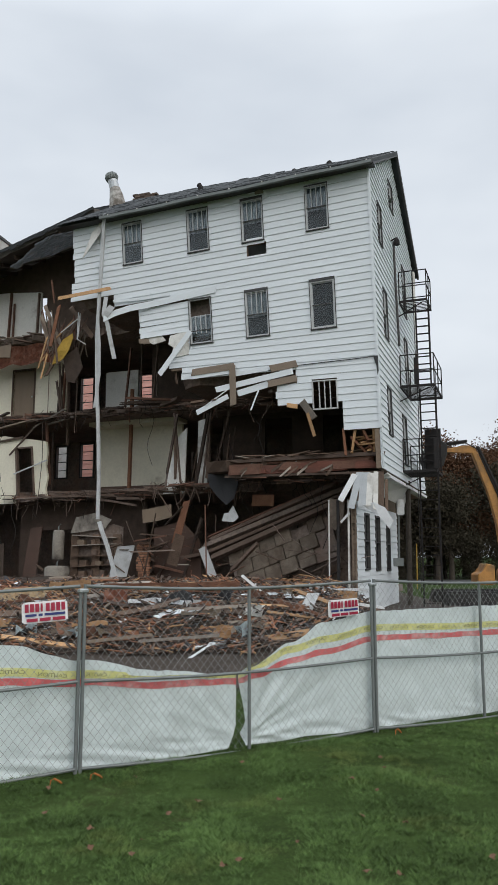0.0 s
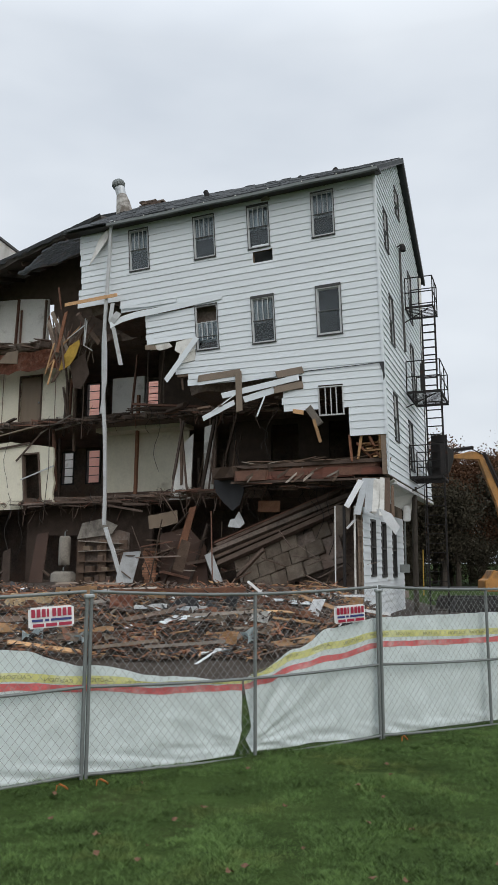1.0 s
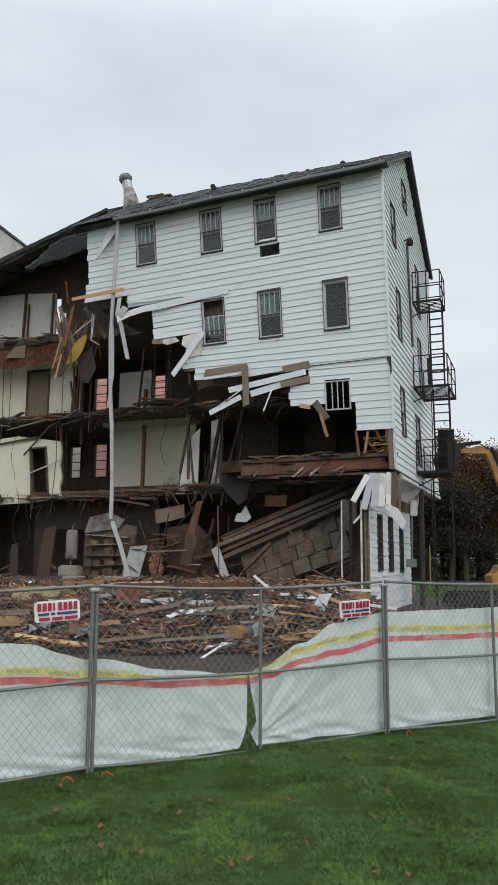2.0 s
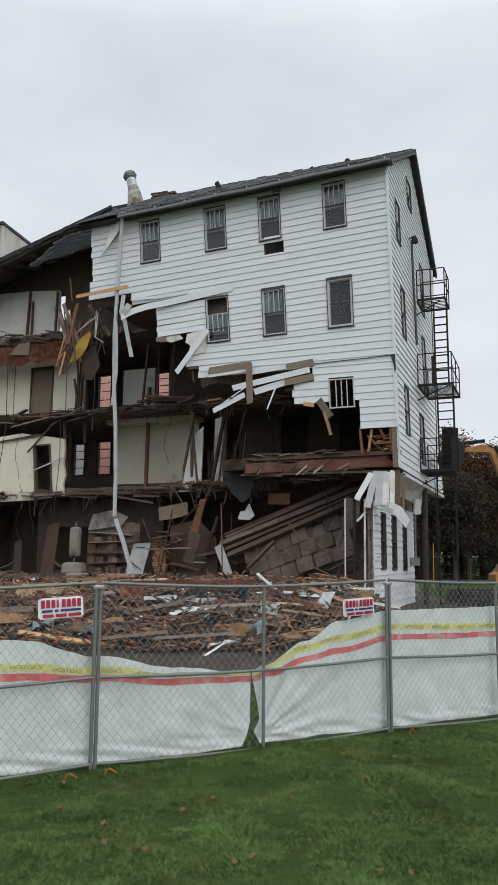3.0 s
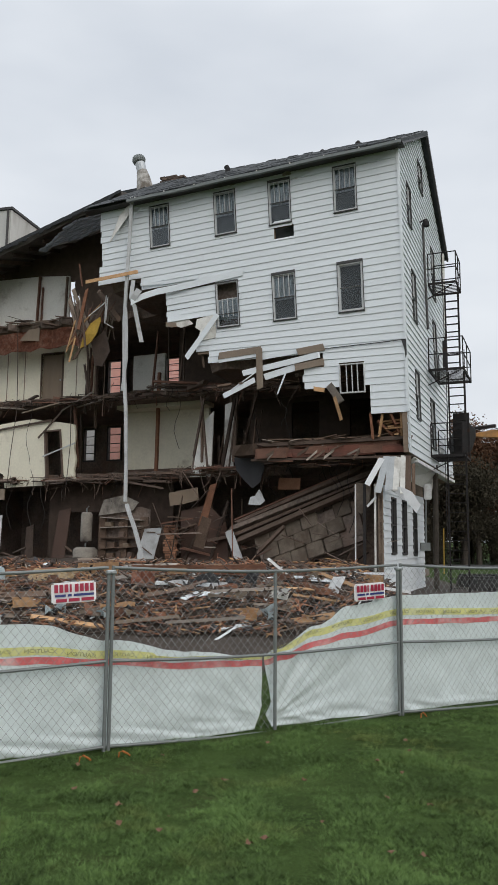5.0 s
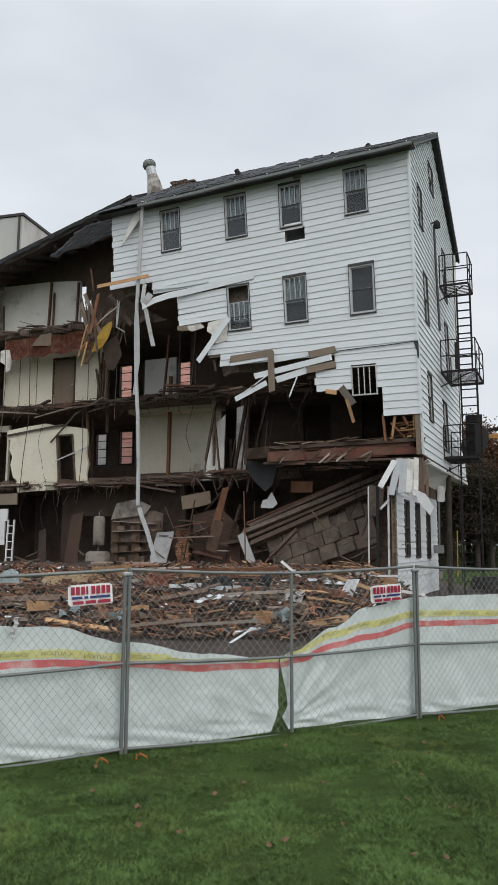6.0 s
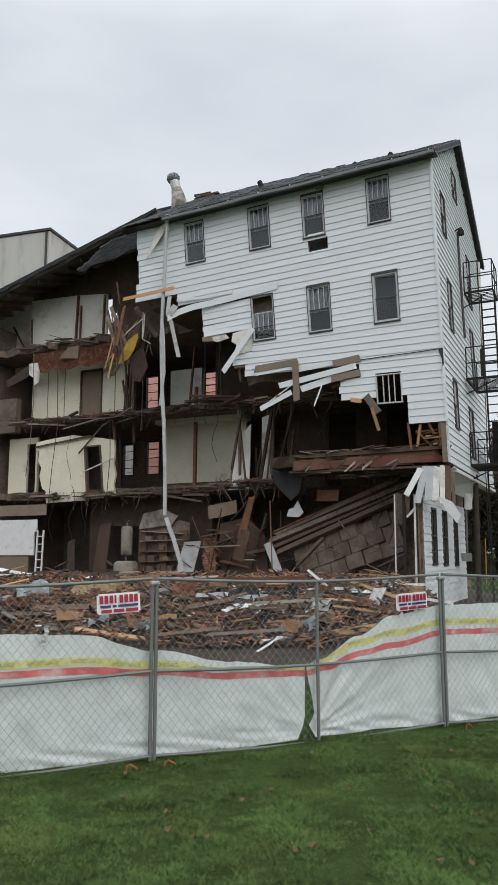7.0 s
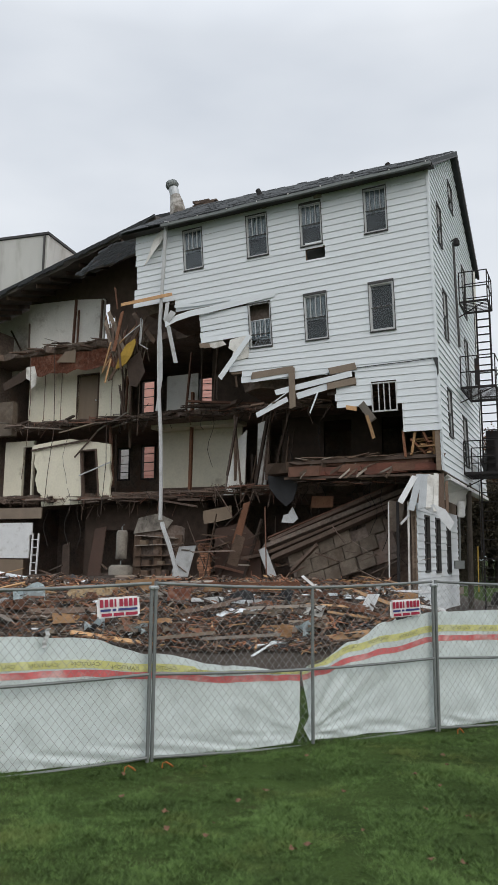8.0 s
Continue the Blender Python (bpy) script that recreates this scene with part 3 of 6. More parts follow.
gable_wall()
REAR = 8.55
REAR_WINDOWS = [(-16.0, -15.35, 5.5, 7.0), (-14.75, -14.0, 5.5, 7.05), (-14.85, -14.1, 8.5, 10.05), (-11.9, -11.15, 8.7, 9.95), (-17.4, -16.9, 11.9, 12.6)]
pierced("rear_wall", -21, -2.5, BASE, 4.4, REAR, 0.18, [], MOTTLEDBROWN, "mottled brown ground-floor rear wall")
pierced("rear_wall", -21, 0, 4.4, 7.3, REAR, 0.18, REAR_WINDOWS[:2], MOTTLEDBROWN, "mottled brown rear wall of the second storey")
pierced("rear_wall", -21, 0, 7.3, 10.2, REAR, 0.18, REAR_WINDOWS[2:4], MOTTLEDBROWN, "rear wall of the third storey")
pierced("rear_wall", -21, 0, 10.2, 13.0, REAR, 0.18, REAR_WINDOWS[4:], PALE, "rear wall of the fourth storey")
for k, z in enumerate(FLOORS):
    slab("floor_slab", -20 if k else -12, -0.1 if k else -0.8, 3.35 if k < 3 else 3.0, REAR, z, 0.24, MOTTLEDBROWN, "broken floor of dark joists", seed=k)
slab("floor_slab", -5.2, -0.05, 0.5, 3.3, 4.85, 0.3, DARKWOOD, "broken floor edge", seed=9)
slab("floor_slab", -9.5, -0.05, 0.5, 3.1, 10.3, 0.24, MOTTLEDBROWN, seed=8)
slab("floor_slab", -6.0, -0.05, 0.4, 3.3, 7.4, 0.24, MOTTLEDBROWN, seed=6)
slab("attic_floor", -9.4, -0.1, 0.1, REAR, 12.9, 0.16, CEIL, "smoked ceiling under the roof", seed=7)
# cross wall deep in the building behind the clad part
pierced("cross_wall", -6.5, -0.2, 4.9, 7.2, 5.0, 0.15, [(-4.9, -3.9, 4.9, 6.9), (-2.8, -1.8, 4.9, 6.9)], DARKSPLIT, "dark brown inner wall with two doorways")
pierced("cross_wall", -9.4, -0.2, 7.5, 12.8, 5.0, 0.15, [], DARKSPLIT)
pierced("room_wall", -11.7, -8.2, 4.6, 6.95, 5.2, 0.12, [], PLASTER, "cream plaster wall of the second-storey room")
pierced("room_wall", -11.5, -10.1, 7.5, 9.2, 5.2, 0.12, [], PALE, "pale plaster wall of the third-storey room")
for a in (-16.6, -15.75, -13.3):
    bm = bmesh.new()
    box(bm, a, a + 0.025, 3.985, 4.0, 7.3, 9.5)
    part("seam", bm, DOORWOOD, house)
for a0, a1, z, b in ((-17.4, -14.97, 7.22, 3.96), (-13.88, -12.5, 7.22, 3.96), (-11.7, -8.2, 4.6, 5.16), (-17.7, -13.55, 10.3, 3.96)):
    bm = bmesh.new()
    box(bm, a0, a1, b, b + 0.04, z, z + 0.13)
    part("skirting", bm, BROWNPANEL, house)
bm = bmesh.new()
box(bm, -11.7, -8.0, 4.4, 5.2, 6.95, 7.1)
part("ceiling_edge", bm, PLASTER, house, "cream ceiling edge over the room")
bm = bmesh.new()
beam(bm, (-10.05, 4.6, 4.5), (-10.0, 4.6, 8.3), 0.13, 0.1)
part("stud", bm, REDWOOD, house, "bare brown stud")
# left rooms: corridor wall set back four metres
COR = 4.0
pierced("room_wall", -17.4, -12.5, 7.25, 9.6, COR, 0.12, [(-14.9, -13.95, 7.25, 9.25)], PLASTER, "cream plaster partition with a brown door")
bm = bmesh.new()
plate(bm, [(-17.55, COR, 10.3), (-13.78, COR, 10.3), (-13.8, COR, 12.35), (-15.2, COR, 12.5), (-17.62, COR, 12.6)], 0.12)
part("room_wall", fix(bm), PALE, house, "pale plaster partition, stained")
# boards closing the gap below the roof; its shade is put into their colour
bm = bmesh.new()
plate(bm, [(-9.5, 4.2, 10.3), (-9.5, 4.2, 14.4), (-10.3, 4.2, 14.55), (-17.7, 4.2, 12.9), (-17.7, 4.2, 12.45), (-13.66, 4.2, 12.2), (-13.66, 4.2, 11.6), (-13.4, 4.2, 11.6), (-13.4, 4.2, 10.3)], 0.1)
part("room_wall", fix(bm), DARKSPLIT, house, "boards under the roof, coloured dark for its shade")
bm = bmesh.new()
plate(bm, [(-21.5, COR + 0.9, 9.8), (-17.72, COR + 0.9, 9.8), (-17.72, COR + 0.9, 12.95), (-21.5, COR + 0.9, 11.95)], 0.12)
part("room_wall", fix(bm), PALE, house)
for (p, q), w, m in ((((-15.2, 3.9, 10.45), (-15.12, 3.9, 12.45)), 0.11, DULLRED), (((-15.0, 3.92, 10.4), (-14.98, 3.92, 12.0)), 0.06, DULLRED), (((-17.35, 3.8, 10.45), (-17.4, 3.8, 11.7)), 0.05, DARKSPLIT), (((-19.3, 4.8, 11.9), (-18.2, 4.8, 10.2)), 0.06, DARKSPLIT), (((-13.9, 3.95, 10.4), (-13.85, 3.95, 12.3)), 0.1, DARKSPLIT), (((-12.55, 3.9, 7.4), (-12.5, 3.9, 9.0)), 0.1, DULLRED), (((-12.3, 3.9, 6.2), (-12.35, 3.9, 9.2)), 0.12, DARKSPLIT)):
    bm = bmesh.new()
    beam(bm, p, q, w, 0.06, jag=0.04)
    part("stud", bm, m, house)
pierced("room_wall", -18.5, -17.0, 4.4, 6.75, COR, 0.12, [(-17.55, -17.1, 4.4, 6.5)], PLASTER)
pierced("ground_wall", -14.6, -9.2, BASE, 4.1, 4.4, 0.15, [(-13.9, -12.2, BASE, 3.1)], DARKSPLIT, "dark ground-floor wall with a doorway")


# ---- torn cladding and loose boards on the front ----
def strip_part(name, pts, wide, thick, side, material, label=""):
    bm = bmesh.new()
    ribbon(bm, pts, wide, thick, side)
    return part(name, fix(bm), material, house, label)


Z1 = (0, 0, 1)
# long boards that have curled off the wall
strip_part("loose_clapboard", [(-4.7, -0.03, 9.95), (-5.5, -0.035, 9.87), (-6.3, -0.06, 9.78), (-6.9, -0.1, 9.71), (-7.5, -0.16, 9.65), (-7.95, -0.24, 9.53), (-8.3, -0.36, 9.34)], 0.2, 0.012, Z1, SIDING, "white clapboard curled away from the wall")
strip_part("loose_clapboard", [(-6.2, -0.03, 9.98), (-7.2, -0.04, 9.95), (-8.14, -0.08, 9.98)], 0.09, 0.012, Z1, SIDING)
strip_part("loose_clapboard", [(-8.25, -0.33, 10.05), (-8.3, -0.36, 9.5), (-8.2, -0.3, 9.2), (-8.12, -0.22, 8.7), (-8.0, -0.16, 8.1)], 0.13, 0.012, (1, 0.2, 0), GREYMETAL, "bent grey metal trim hanging down")
strip_part("loose_clapboard", [(-8.28, -0.34, 9.4), (-8.15, -0.36, 9.55), (-8.02, -0.34, 9.72)], 0.2, 0.012, (1, 0.3, -0.6), GREYMETAL)
# downspout hanging from the eave to the rubble
strip_part("downspout", [(-8.42, -0.28, 12.82), (-8.5, -0.2, 11.72), (-8.57, -0.2, 10.06), (-8.6, -0.22, 8.79), (-8.52, -0.25, 6.99), (-8.42, -0.28, 6.0), (-8.35, -0.28, 4.4), (-8.33, -0.3, 3.2)], 0.1, 0.06, (1, 0, 0), GREYMETAL, "off-white metal downspout, bent and hanging")
strip_part("downspout", [(-8.24, -0.36, 3.12), (-8.12, -0.4, 2.85), (-7.93, -0.4, 2.42), (-7.51, -0.45, 1.3)], 0.11, 0.07, (1, 0, 0.3), GREYMETAL, "broken grey end of the downspout")
strip_part("trim_strip", [(-8.5, -0.32, 9.2), (-8.46, -0.3, 8.6), (-8.44, -0.28, 7.6), (-8.6, -0.25, 6.6)], 0.08, 0.03, (1, 0, 0), GREYMETAL, "grey metal trim hanging beside the downspout")
# felt flap by the torn corner, and the pale torn paper at the eave end
bm = bmesh.new()
plate(bm, [(-9.0, -0.05, 12.4), (-8.6, -0.09, 12.75), (-8.6, -0.16, 12.3), (-9.25, -0.2, 11.45)], 0.015)
part("torn_paper", fix(bm), PALE, house, "pale building paper torn loose")
bm = bmesh.new()
plate(bm, [(-6.2, 0.0, 8.68), (-5.56, 0.0, 8.8), (-5.56, 0.0, 8.06), (-5.8, -0.02, 8.02), (-6.02, -0.03, 8.0), (-6.1, -0.03, 8.18), (-6.06, -0.02, 8.3), (-6.24, -0.02, 8.42)], 0.02)
part("torn_paper", fix(bm), PALE, house)
bm = bmesh.new()
plate(bm, [(-7.12, 0.02, 8.7), (-6.5, 0.02, 8.75), (-6.34, 0.02, 8.56), (-6.55, 0.0, 8.5), (-6.75, 0.0, 8.47), (-6.9, 0.0, 8.55), (-7.08, 0.0, 8.5)], 0.02)
part("torn_paper", fix(bm), PALE, house)

LOOSE = [
    # a0, z0, a1, z1, width, material, stand-off
    (-10.0, 10.22, -8.15, 10.33, 0.11, "raw", 0.3), (-6.43, 7.47, -5.44, 8.73, 0.17, "white", 0.16),
    (-5.43, 7.46, -4.1, 7.55, 0.2, "tan", 0.06), (-4.12, 7.55, -4.1, 6.38, 0.19, "tan", 0.12),
    (-2.97, 7.36, -2.22, 7.46, 0.2, "tan", 0.05), (-3.05, 6.92, -2.25, 7.04, 0.19, "tan", 0.05), (-5.43, 7.31, -4.15, 7.4, 0.1, "white", 0.05),
    (-4.08, 7.3, -2.98, 7.4, 0.13, "white", 0.05), (-4.62, 6.88, -2.35, 7.24, 0.17, "white", 0.08), (-5.24, 6.23, -4.26, 6.66, 0.15, "white", 0.12),
    (-4.0, 6.72, -3.03, 6.95, 0.19, "white", 0.05), (-4.95, 6.42, -4.25, 6.86, 0.03, "white", 0.14), (-3.55, 6.2, -3.35, 6.75, 0.04, "white", 0.1),
    (-2.05, 6.35, -1.72, 5.85, 0.2, "grey", 0.1), (-1.9, 6.0, -1.72, 5.35, 0.09, "raw", 0.08), (-2.5, 6.28, -2.2, 6.22, 0.12, "raw", 0.08),
    (-6.1, 8.02, -6.0, 7.2, 0.07, "dark", -0.1), (-7.2, 8.6, -6.9, 8.58, 0.14, "tan", 0.02),
]
KIND = {"raw": RAWWOOD, "white": SIDING, "tan": TANWOOD, "grey": GREYWOOD, "dark": DARKWOOD, "red": REDWOOD}
rl = random.Random(8)
for a0, z0, a1, z1, w, k, off in LOOSE:
    bm = bmesh.new()
    p, q = Vector((a0, -off - rl.uniform(0, 0.05), z0)), Vector((a1, -off + 0.02, z1))
    beam(bm, p, q, 0.02, w, up=(0, 0, 1) if abs(q.x - p.x) > abs(q.z - p.z) else (1, 0, 0), jag=0.04, rnd=rl)
    part("loose_board", bm, KIND[k], house, {"white": "white clapboard hanging loose", "tan": "bare tan sheathing board"}.get(k, ""))

# the split where the lower courses have slipped: a black strip over the boards paints the gap's shade
bm = bmesh.new()
ribbon(bm, [(-2.4, -0.022, 7.4), (-1.5, -0.024, 7.425), (-0.7, -0.026, 7.44), (0.06, -0.028, 7.47)], 0.02, 0.02, (0, 0, 1))
part("split", fix(bm), BLACKFELT, house)

# black patch on the corner boards, painting the dark inside of a tear
bm = bmesh.new()
plate(bm, [(-0.06, -0.03, 7.46), (0.07, -0.034, 7.46), (0.08, -0.034, 7.05), (0.045, -0.034, 6.95), (0.02, -0.032, 7.2)], 0.012)
part("split", fix(bm), BLACKFELT, house)

# upper half of the broken second-storey window
s0, s1 = -1.88, -1.15
bm = bmesh.new()
for a in ((s0, s0 + 0.03, 6.1, 6.93), (s1 - 0.03, s1, 6.1, 6.93), (s0 + 0.03, s1 - 0.03, 6.9, 6.93), (s0 + 0.03, s1 - 0.03, 6.1, 6.14)):
    box(bm, a[0], a[1], -0.02, 0.06, a[2], a[3], sag)
broken = part("window", bm, GREYMETAL, house, "broken barred window hanging in torn cladding")
for k in range(1, 4):
    x = s0 + 0.05 + 0.63 * k / 4
    bm = bmesh.new()
    box(bm, x - 0.014, x + 0.014, 0.0, 0.02, 6.14, 6.9, sag)
    part("bar", bm, GREYMETAL, broken)

# raw studs showing at the lower corner
for k, (a, z0, z1, t) in enumerate(((-0.95, 4.85, 5.5, 0.05), (-0.62, 4.9, 5.5, -0.12), (-0.4, 4.95, 5.45, 0.2), (-0.12, 4.85, 5.5, -0.03), (-0.75, 4.9, 5.3, 0.35))):
    bm = bmesh.new()
    beam(bm, (a + t, 0.12 + 0.05 * k, z0), (a, 0.1, z1), 0.09, 0.06, jag=0.05, rnd=rl)
    part("stud", bm, RAWWOOD if k % 2 else REDWOOD, house)
for k in range(9):
    bm = bmesh.new()
    a = -0.9 + rl.uniform(0, 0.8)
    beam(bm, (a, rl.uniform(0, 0.5), 4.9 + 0.05 * k), (min(a + rl.uniform(0.3, 0.6), -0.08), rl.uniform(0.1, 0.6), 4.92 + 0.05 * k + rl.uniform(-0.05, 0.12)), 0.12, 0.04, jag=0.08, rnd=rl)
    part("splintered_board", bm, RAWWOOD if k % 3 else REDWOOD, house)

# rim of the second floor
for z, h, b, m in ((4.86, 0.1, 0.34, DARKSPLIT), (4.36, 0.1, 0.75, DARKSPLIT), (4.78, 0.1, 0.42, DULLRED), (4.4, 0.06, 0.4, DARKSPLIT)):
    bm = bmesh.new()
    beam(bm, (-4.2 - rl.uniform(0, 0.6), b + rl.uniform(-0.1, 0.1), z + rl.uniform(-0.05, 0.08)), (-0.1, b - 0.1, z - rl.uniform(0, 0.08)), 0.09, h, jag=0.25, rnd=rl)
    part("rim_joist", bm, m, house, "")
for k in range(8):
    a, z, h = -4.35 + 0.53 * k, 4.56 + rl.uniform(-0.04, 0.05), rl.uniform(0.2, 0.34)
    bm = bmesh.new()
    beam(bm, (a, 0.3 + rl.uniform(-0.05, 0.06), z), (min(a + rl.uniform(0.6, 1.1), -0.12), 0.3 + rl.uniform(-0.05, 0.06), z + rl.uniform(-0.03, 0.03)), 0.05, h, jag=0.16, rnd=rl)
    part("rim_joist", bm, RIMRED if k % 3 else DULLRED, house, "splintered red-brown rim joist")
for k in range(26):
    a = -4.2 + 4.1 * k / 26 + rl.uniform(-0.1, 0.1)
    bm = bmesh.new()
    beam(bm, (a, rl.uniform(0.1, 0.4), 4.86 + rl.uniform(0, 0.12)), (a + rl.uniform(0.2, 0.8), rl.uniform(0.2, 0.9), 4.9 + rl.uniform(0, 0.1)), 0.1, 0.025, jag=0.08, rnd=rl)
    part("splintered_board", bm, DARKWOOD if k % 6 else GREYWOOD, house)
for k in range(9):
    a = -4.1 + 0.27 * k + (0.5 if k > 1 else 0) + rl.uniform(-0.15, 0.15)
    bm = bmesh.new()
    beam(bm, (a, 0.2, 4.45 + rl.uniform(-0.15, 0.15)), (a + rl.uniform(0.3, 0.7), 0.38, 4.78 + rl.uniform(-0.05, 0.05)), 0.02, rl.uniform(0.03, 0.08), jag=0.08, rnd=rl)
    part("hanging_lath", bm, GREYWOOD if k % 2 else DARKWOOD, house)

# ---- ground-floor return wall under the overhang ----
RETURN_A = -0.6
RETURN_WINDOWS = [(0.9, 1.55, 1.72, 3.3), (2.45, 3.15, 1.68, 3.3), (4.25, 4.9, 1.64, 3.3)]


def ret(p):
    return Vector((RETURN_A - p.y, p.x, p.z))


def return_wall():
    bm = bmesh.new()
    edges = sorted({0.0, 6.4} | {v for w in RETURN_WINDOWS for v in w[:2]})
    for b0, b1 in zip(edges, edges[1:]):
        hole = next((w for w in RETURN_WINDOWS if w[0] < (b0 + b1) / 2 < w[1]), None)
        for z0, z1 in (((BASE - 0.2, hole[2]), (hole[3], 4.3)) if hole else ((BASE - 0.2, 4.3),)):
            box(bm, b0, b1, 0.03, 0.16, z0, z1, ret)
    wall = part("return_wall", bm, SHEATH, house, "ground-floor wall of white clapboards with tall narrow windows")
    z = BASE + 0.02
    while z < 3.55:
        at, runs = 0.0, []
        for w0, w1, l, h in RETURN_WINDOWS:
            if l < z + ROW - 0.02 and h > z + 0.02:
                runs.append((at, w0))
                at = w1
        runs.append((at, 6.4))
        for b0, b1 in runs:
            bm = bmesh.new()
            clapboard(bm, b0, b1, z, z + ROW, ret, lip=0.012)
            part("clapboard", fix(bm), SIDING, wall)
        fill_openings(RETURN_WINDOWS, z, z + ROW, ret, wall)
        z += ROW
    for b0, b1, z0, z1 in RETURN_WINDOWS:
        bm = bmesh.new()
        for a in ((b0, b0 + 0.05, z0, z1), (b1 - 0.05, b1, z0, z1), (b0 + 0.05, b1 - 0.05, z1 - 0.05, z1), (b0 + 0.05, b1 - 0.05, z0, z0 + 0.05), (b0 + 0.05, b1 - 0.05, (z0 + z1) / 2, (z0 + z1) / 2 + 0.04)):
            box(bm, a[0], a[1], -0.03, 0.1, a[2], a[3], ret)
        w = part("window", bm, FRAME, house, "tall narrow dark-framed window")
        bm = bmesh.new()
        box(bm, b0 + 0.05, b1 - 0.05, 0.05, 0.056, z0 + 0.05, z1 - 0.05, ret)
        part("pane", bm, GLASS, w).visible_shadow = False
        # brown sheet added behind the pane in place of the dark room
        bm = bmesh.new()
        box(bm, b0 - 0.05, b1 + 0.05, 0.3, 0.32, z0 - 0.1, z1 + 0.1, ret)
        part("unlit_backing", bm, MOTTLEDBROWN, w)


return_wall()
bm = bmesh.new()
box(bm, RETURN_A - 0.05, 0.16, 0.9, 8.8, 4.24, 4.33)
part("soffit", bm, WHITE, house, "white soffit under the overhanging storey")
bm = bmesh.new()
plate(bm, [(0.14, 0.5, 4.35), (0.12, 4.5, 4.32), (-0.2, 5.6, 3.75), (-0.5, 2.2, 3.95), (-0.3, 0.7, 4.1)], 0.03, normal=(0.02, 0, -1))
part("soffit_panel", fix(bm), PALE, house, "grey-white soffit panel hanging down")
bm = bmesh.new()
plate(bm, [(-0.45, -0.1, 3.45), (-0.1, -0.25, 3.5), (0.2, -0.3, 3.35), (0.42, -0.35, 3.0), (0.3, -0.32, 2.8), (0.02, -0.28, 3.15), (-0.15, -0.2, 3.25)], 0.02)
part("bent_clapboard", fix(bm), WHITE, house, "bent white sheet of cladding hanging at the corner")
for a0, z0, a1, z1, w, m in ((-0.62, 4.28, -1.0, 3.55, 0.16, WHITE), (-0.5, 4.3, -0.72, 3.35, 0.18, ALU), (-0.36, 4.3, -0.42, 3.42, 0.22, ALU), (-0.2, 4.3, -0.24, 3.4, 0.17, PALE), (-0.06, 4.3, -0.06, 3.3, 0.13, PALE), (0.06, 4.3, 0.08, 3.28, 0.17, DARKWOOD), (0.2, 4.1, 0.22, 3.3, 0.08, DARKWOOD)):
    bm = bmesh.new()
    beam(bm, (a0, -0.05, z0), (a1, -0.22 + rl.uniform(-0.06, 0.06), z1), 0.015, w, up=(1, 0, 0), jag=0.04, rnd=rl)
    part("hanging_clapboard", bm, m, house)
for a, w, m in ((-0.72, 0.1, DARKWOOD), (-0.86, 0.05, PALE), (-1.4, 0.03, PALE), (-1.15, 0.07, BLACKIRON)):
    bm = bmesh.new()
    beam(bm, (a, 0.05, BASE - 0.1), (a + 0.02, 0.05, 3.6), w, w, jag=0.03, rnd=rl)
    part("corner_stud", bm, m, house)
bm = bmesh.new()
beam(bm, (-1.05, 0.0, 3.0), (-0.8, -0.02, 3.25), 0.02, 0.06)
part("loose_board", bm, WHITE, house)

# ---- the fallen block wall and the timbers lying on it ----
fallen = empty("fallen_wall", MB @ Matrix.Translation((-3.2, 1.6, 2.5)) @ Matrix.Rotation(radians(-20), 4, "Y") @ Matrix.Rotation(radians(-18), 4, "X"), "collapsed grey concrete-block wall leaning among burnt timbers", "wall")
rb = random.Random(5)
bm = bmesh.new()
box(bm, -1.75, 1.55, 0.12, 0.2, -0.95, 0.32)
part("backing", bm, MOTTLEDBROWN, fallen)
for r in range(3):
    for c in range(6):
        x = -1.8 + 0.53 * c + 0.2 * (r % 2)
        z = -0.98 + 0.46 * r
        if (r, c) in ((0, 5), (2, 4), (1, 5), (0, 0)) or x > 1.4:
            continue
        bm = bmesh.new()
        j = rb.uniform(-0.03, 0.03)
        box(bm, x, x + 0.515, 0 + j, 0.14 + j, z, z + 0.45)
        bmesh.ops.bevel(bm, geom=bm.edges[:], offset=0.02, segments=1, affect="EDGES")
        ob = part("block", bm, BLOCKS, fallen)
        ob.rotation_euler = (radians(rb.uniform(-2, 2)), radians(rb.uniform(-1.2, 1.2)), 0)
for z, w, m in ((0.42, 0.14, DARKSPLIT), (0.56, 0.06, DARKSPLIT), (0.66, 0.05, DARKWOOD), (0.8, 0.14, MOTTLEDBROWN), (0.98, 0.1, DARKSPLIT), (1.1, 0.05, DULLRED)):
    bm = bmesh.new()
    beam(bm, (-2.2 + rb.uniform(-0.3, 0.3), -0.15, z - 0.05 + rb.uniform(-0.08, 0.05)), (2.1 + rb.uniform(-0.2, 0.3), -0.1 + rb.uniform(-0.1, 0.1), z + 0.05), 0.2, w, jag=0.1, rnd=rb)
    part("timber", bm, m, fallen)
bm = bmesh.new()
plate(bm, [(-2.3, 0.2, 0.5), (2.3, 0.3, 0.6), (2.2, 1.4, 1.35), (-2.1, 1.2, 1.2)], 0.1, normal=(0, 0, 1))
part("floor_sheet", fix(bm), MOTTLEDBROWN, fallen)

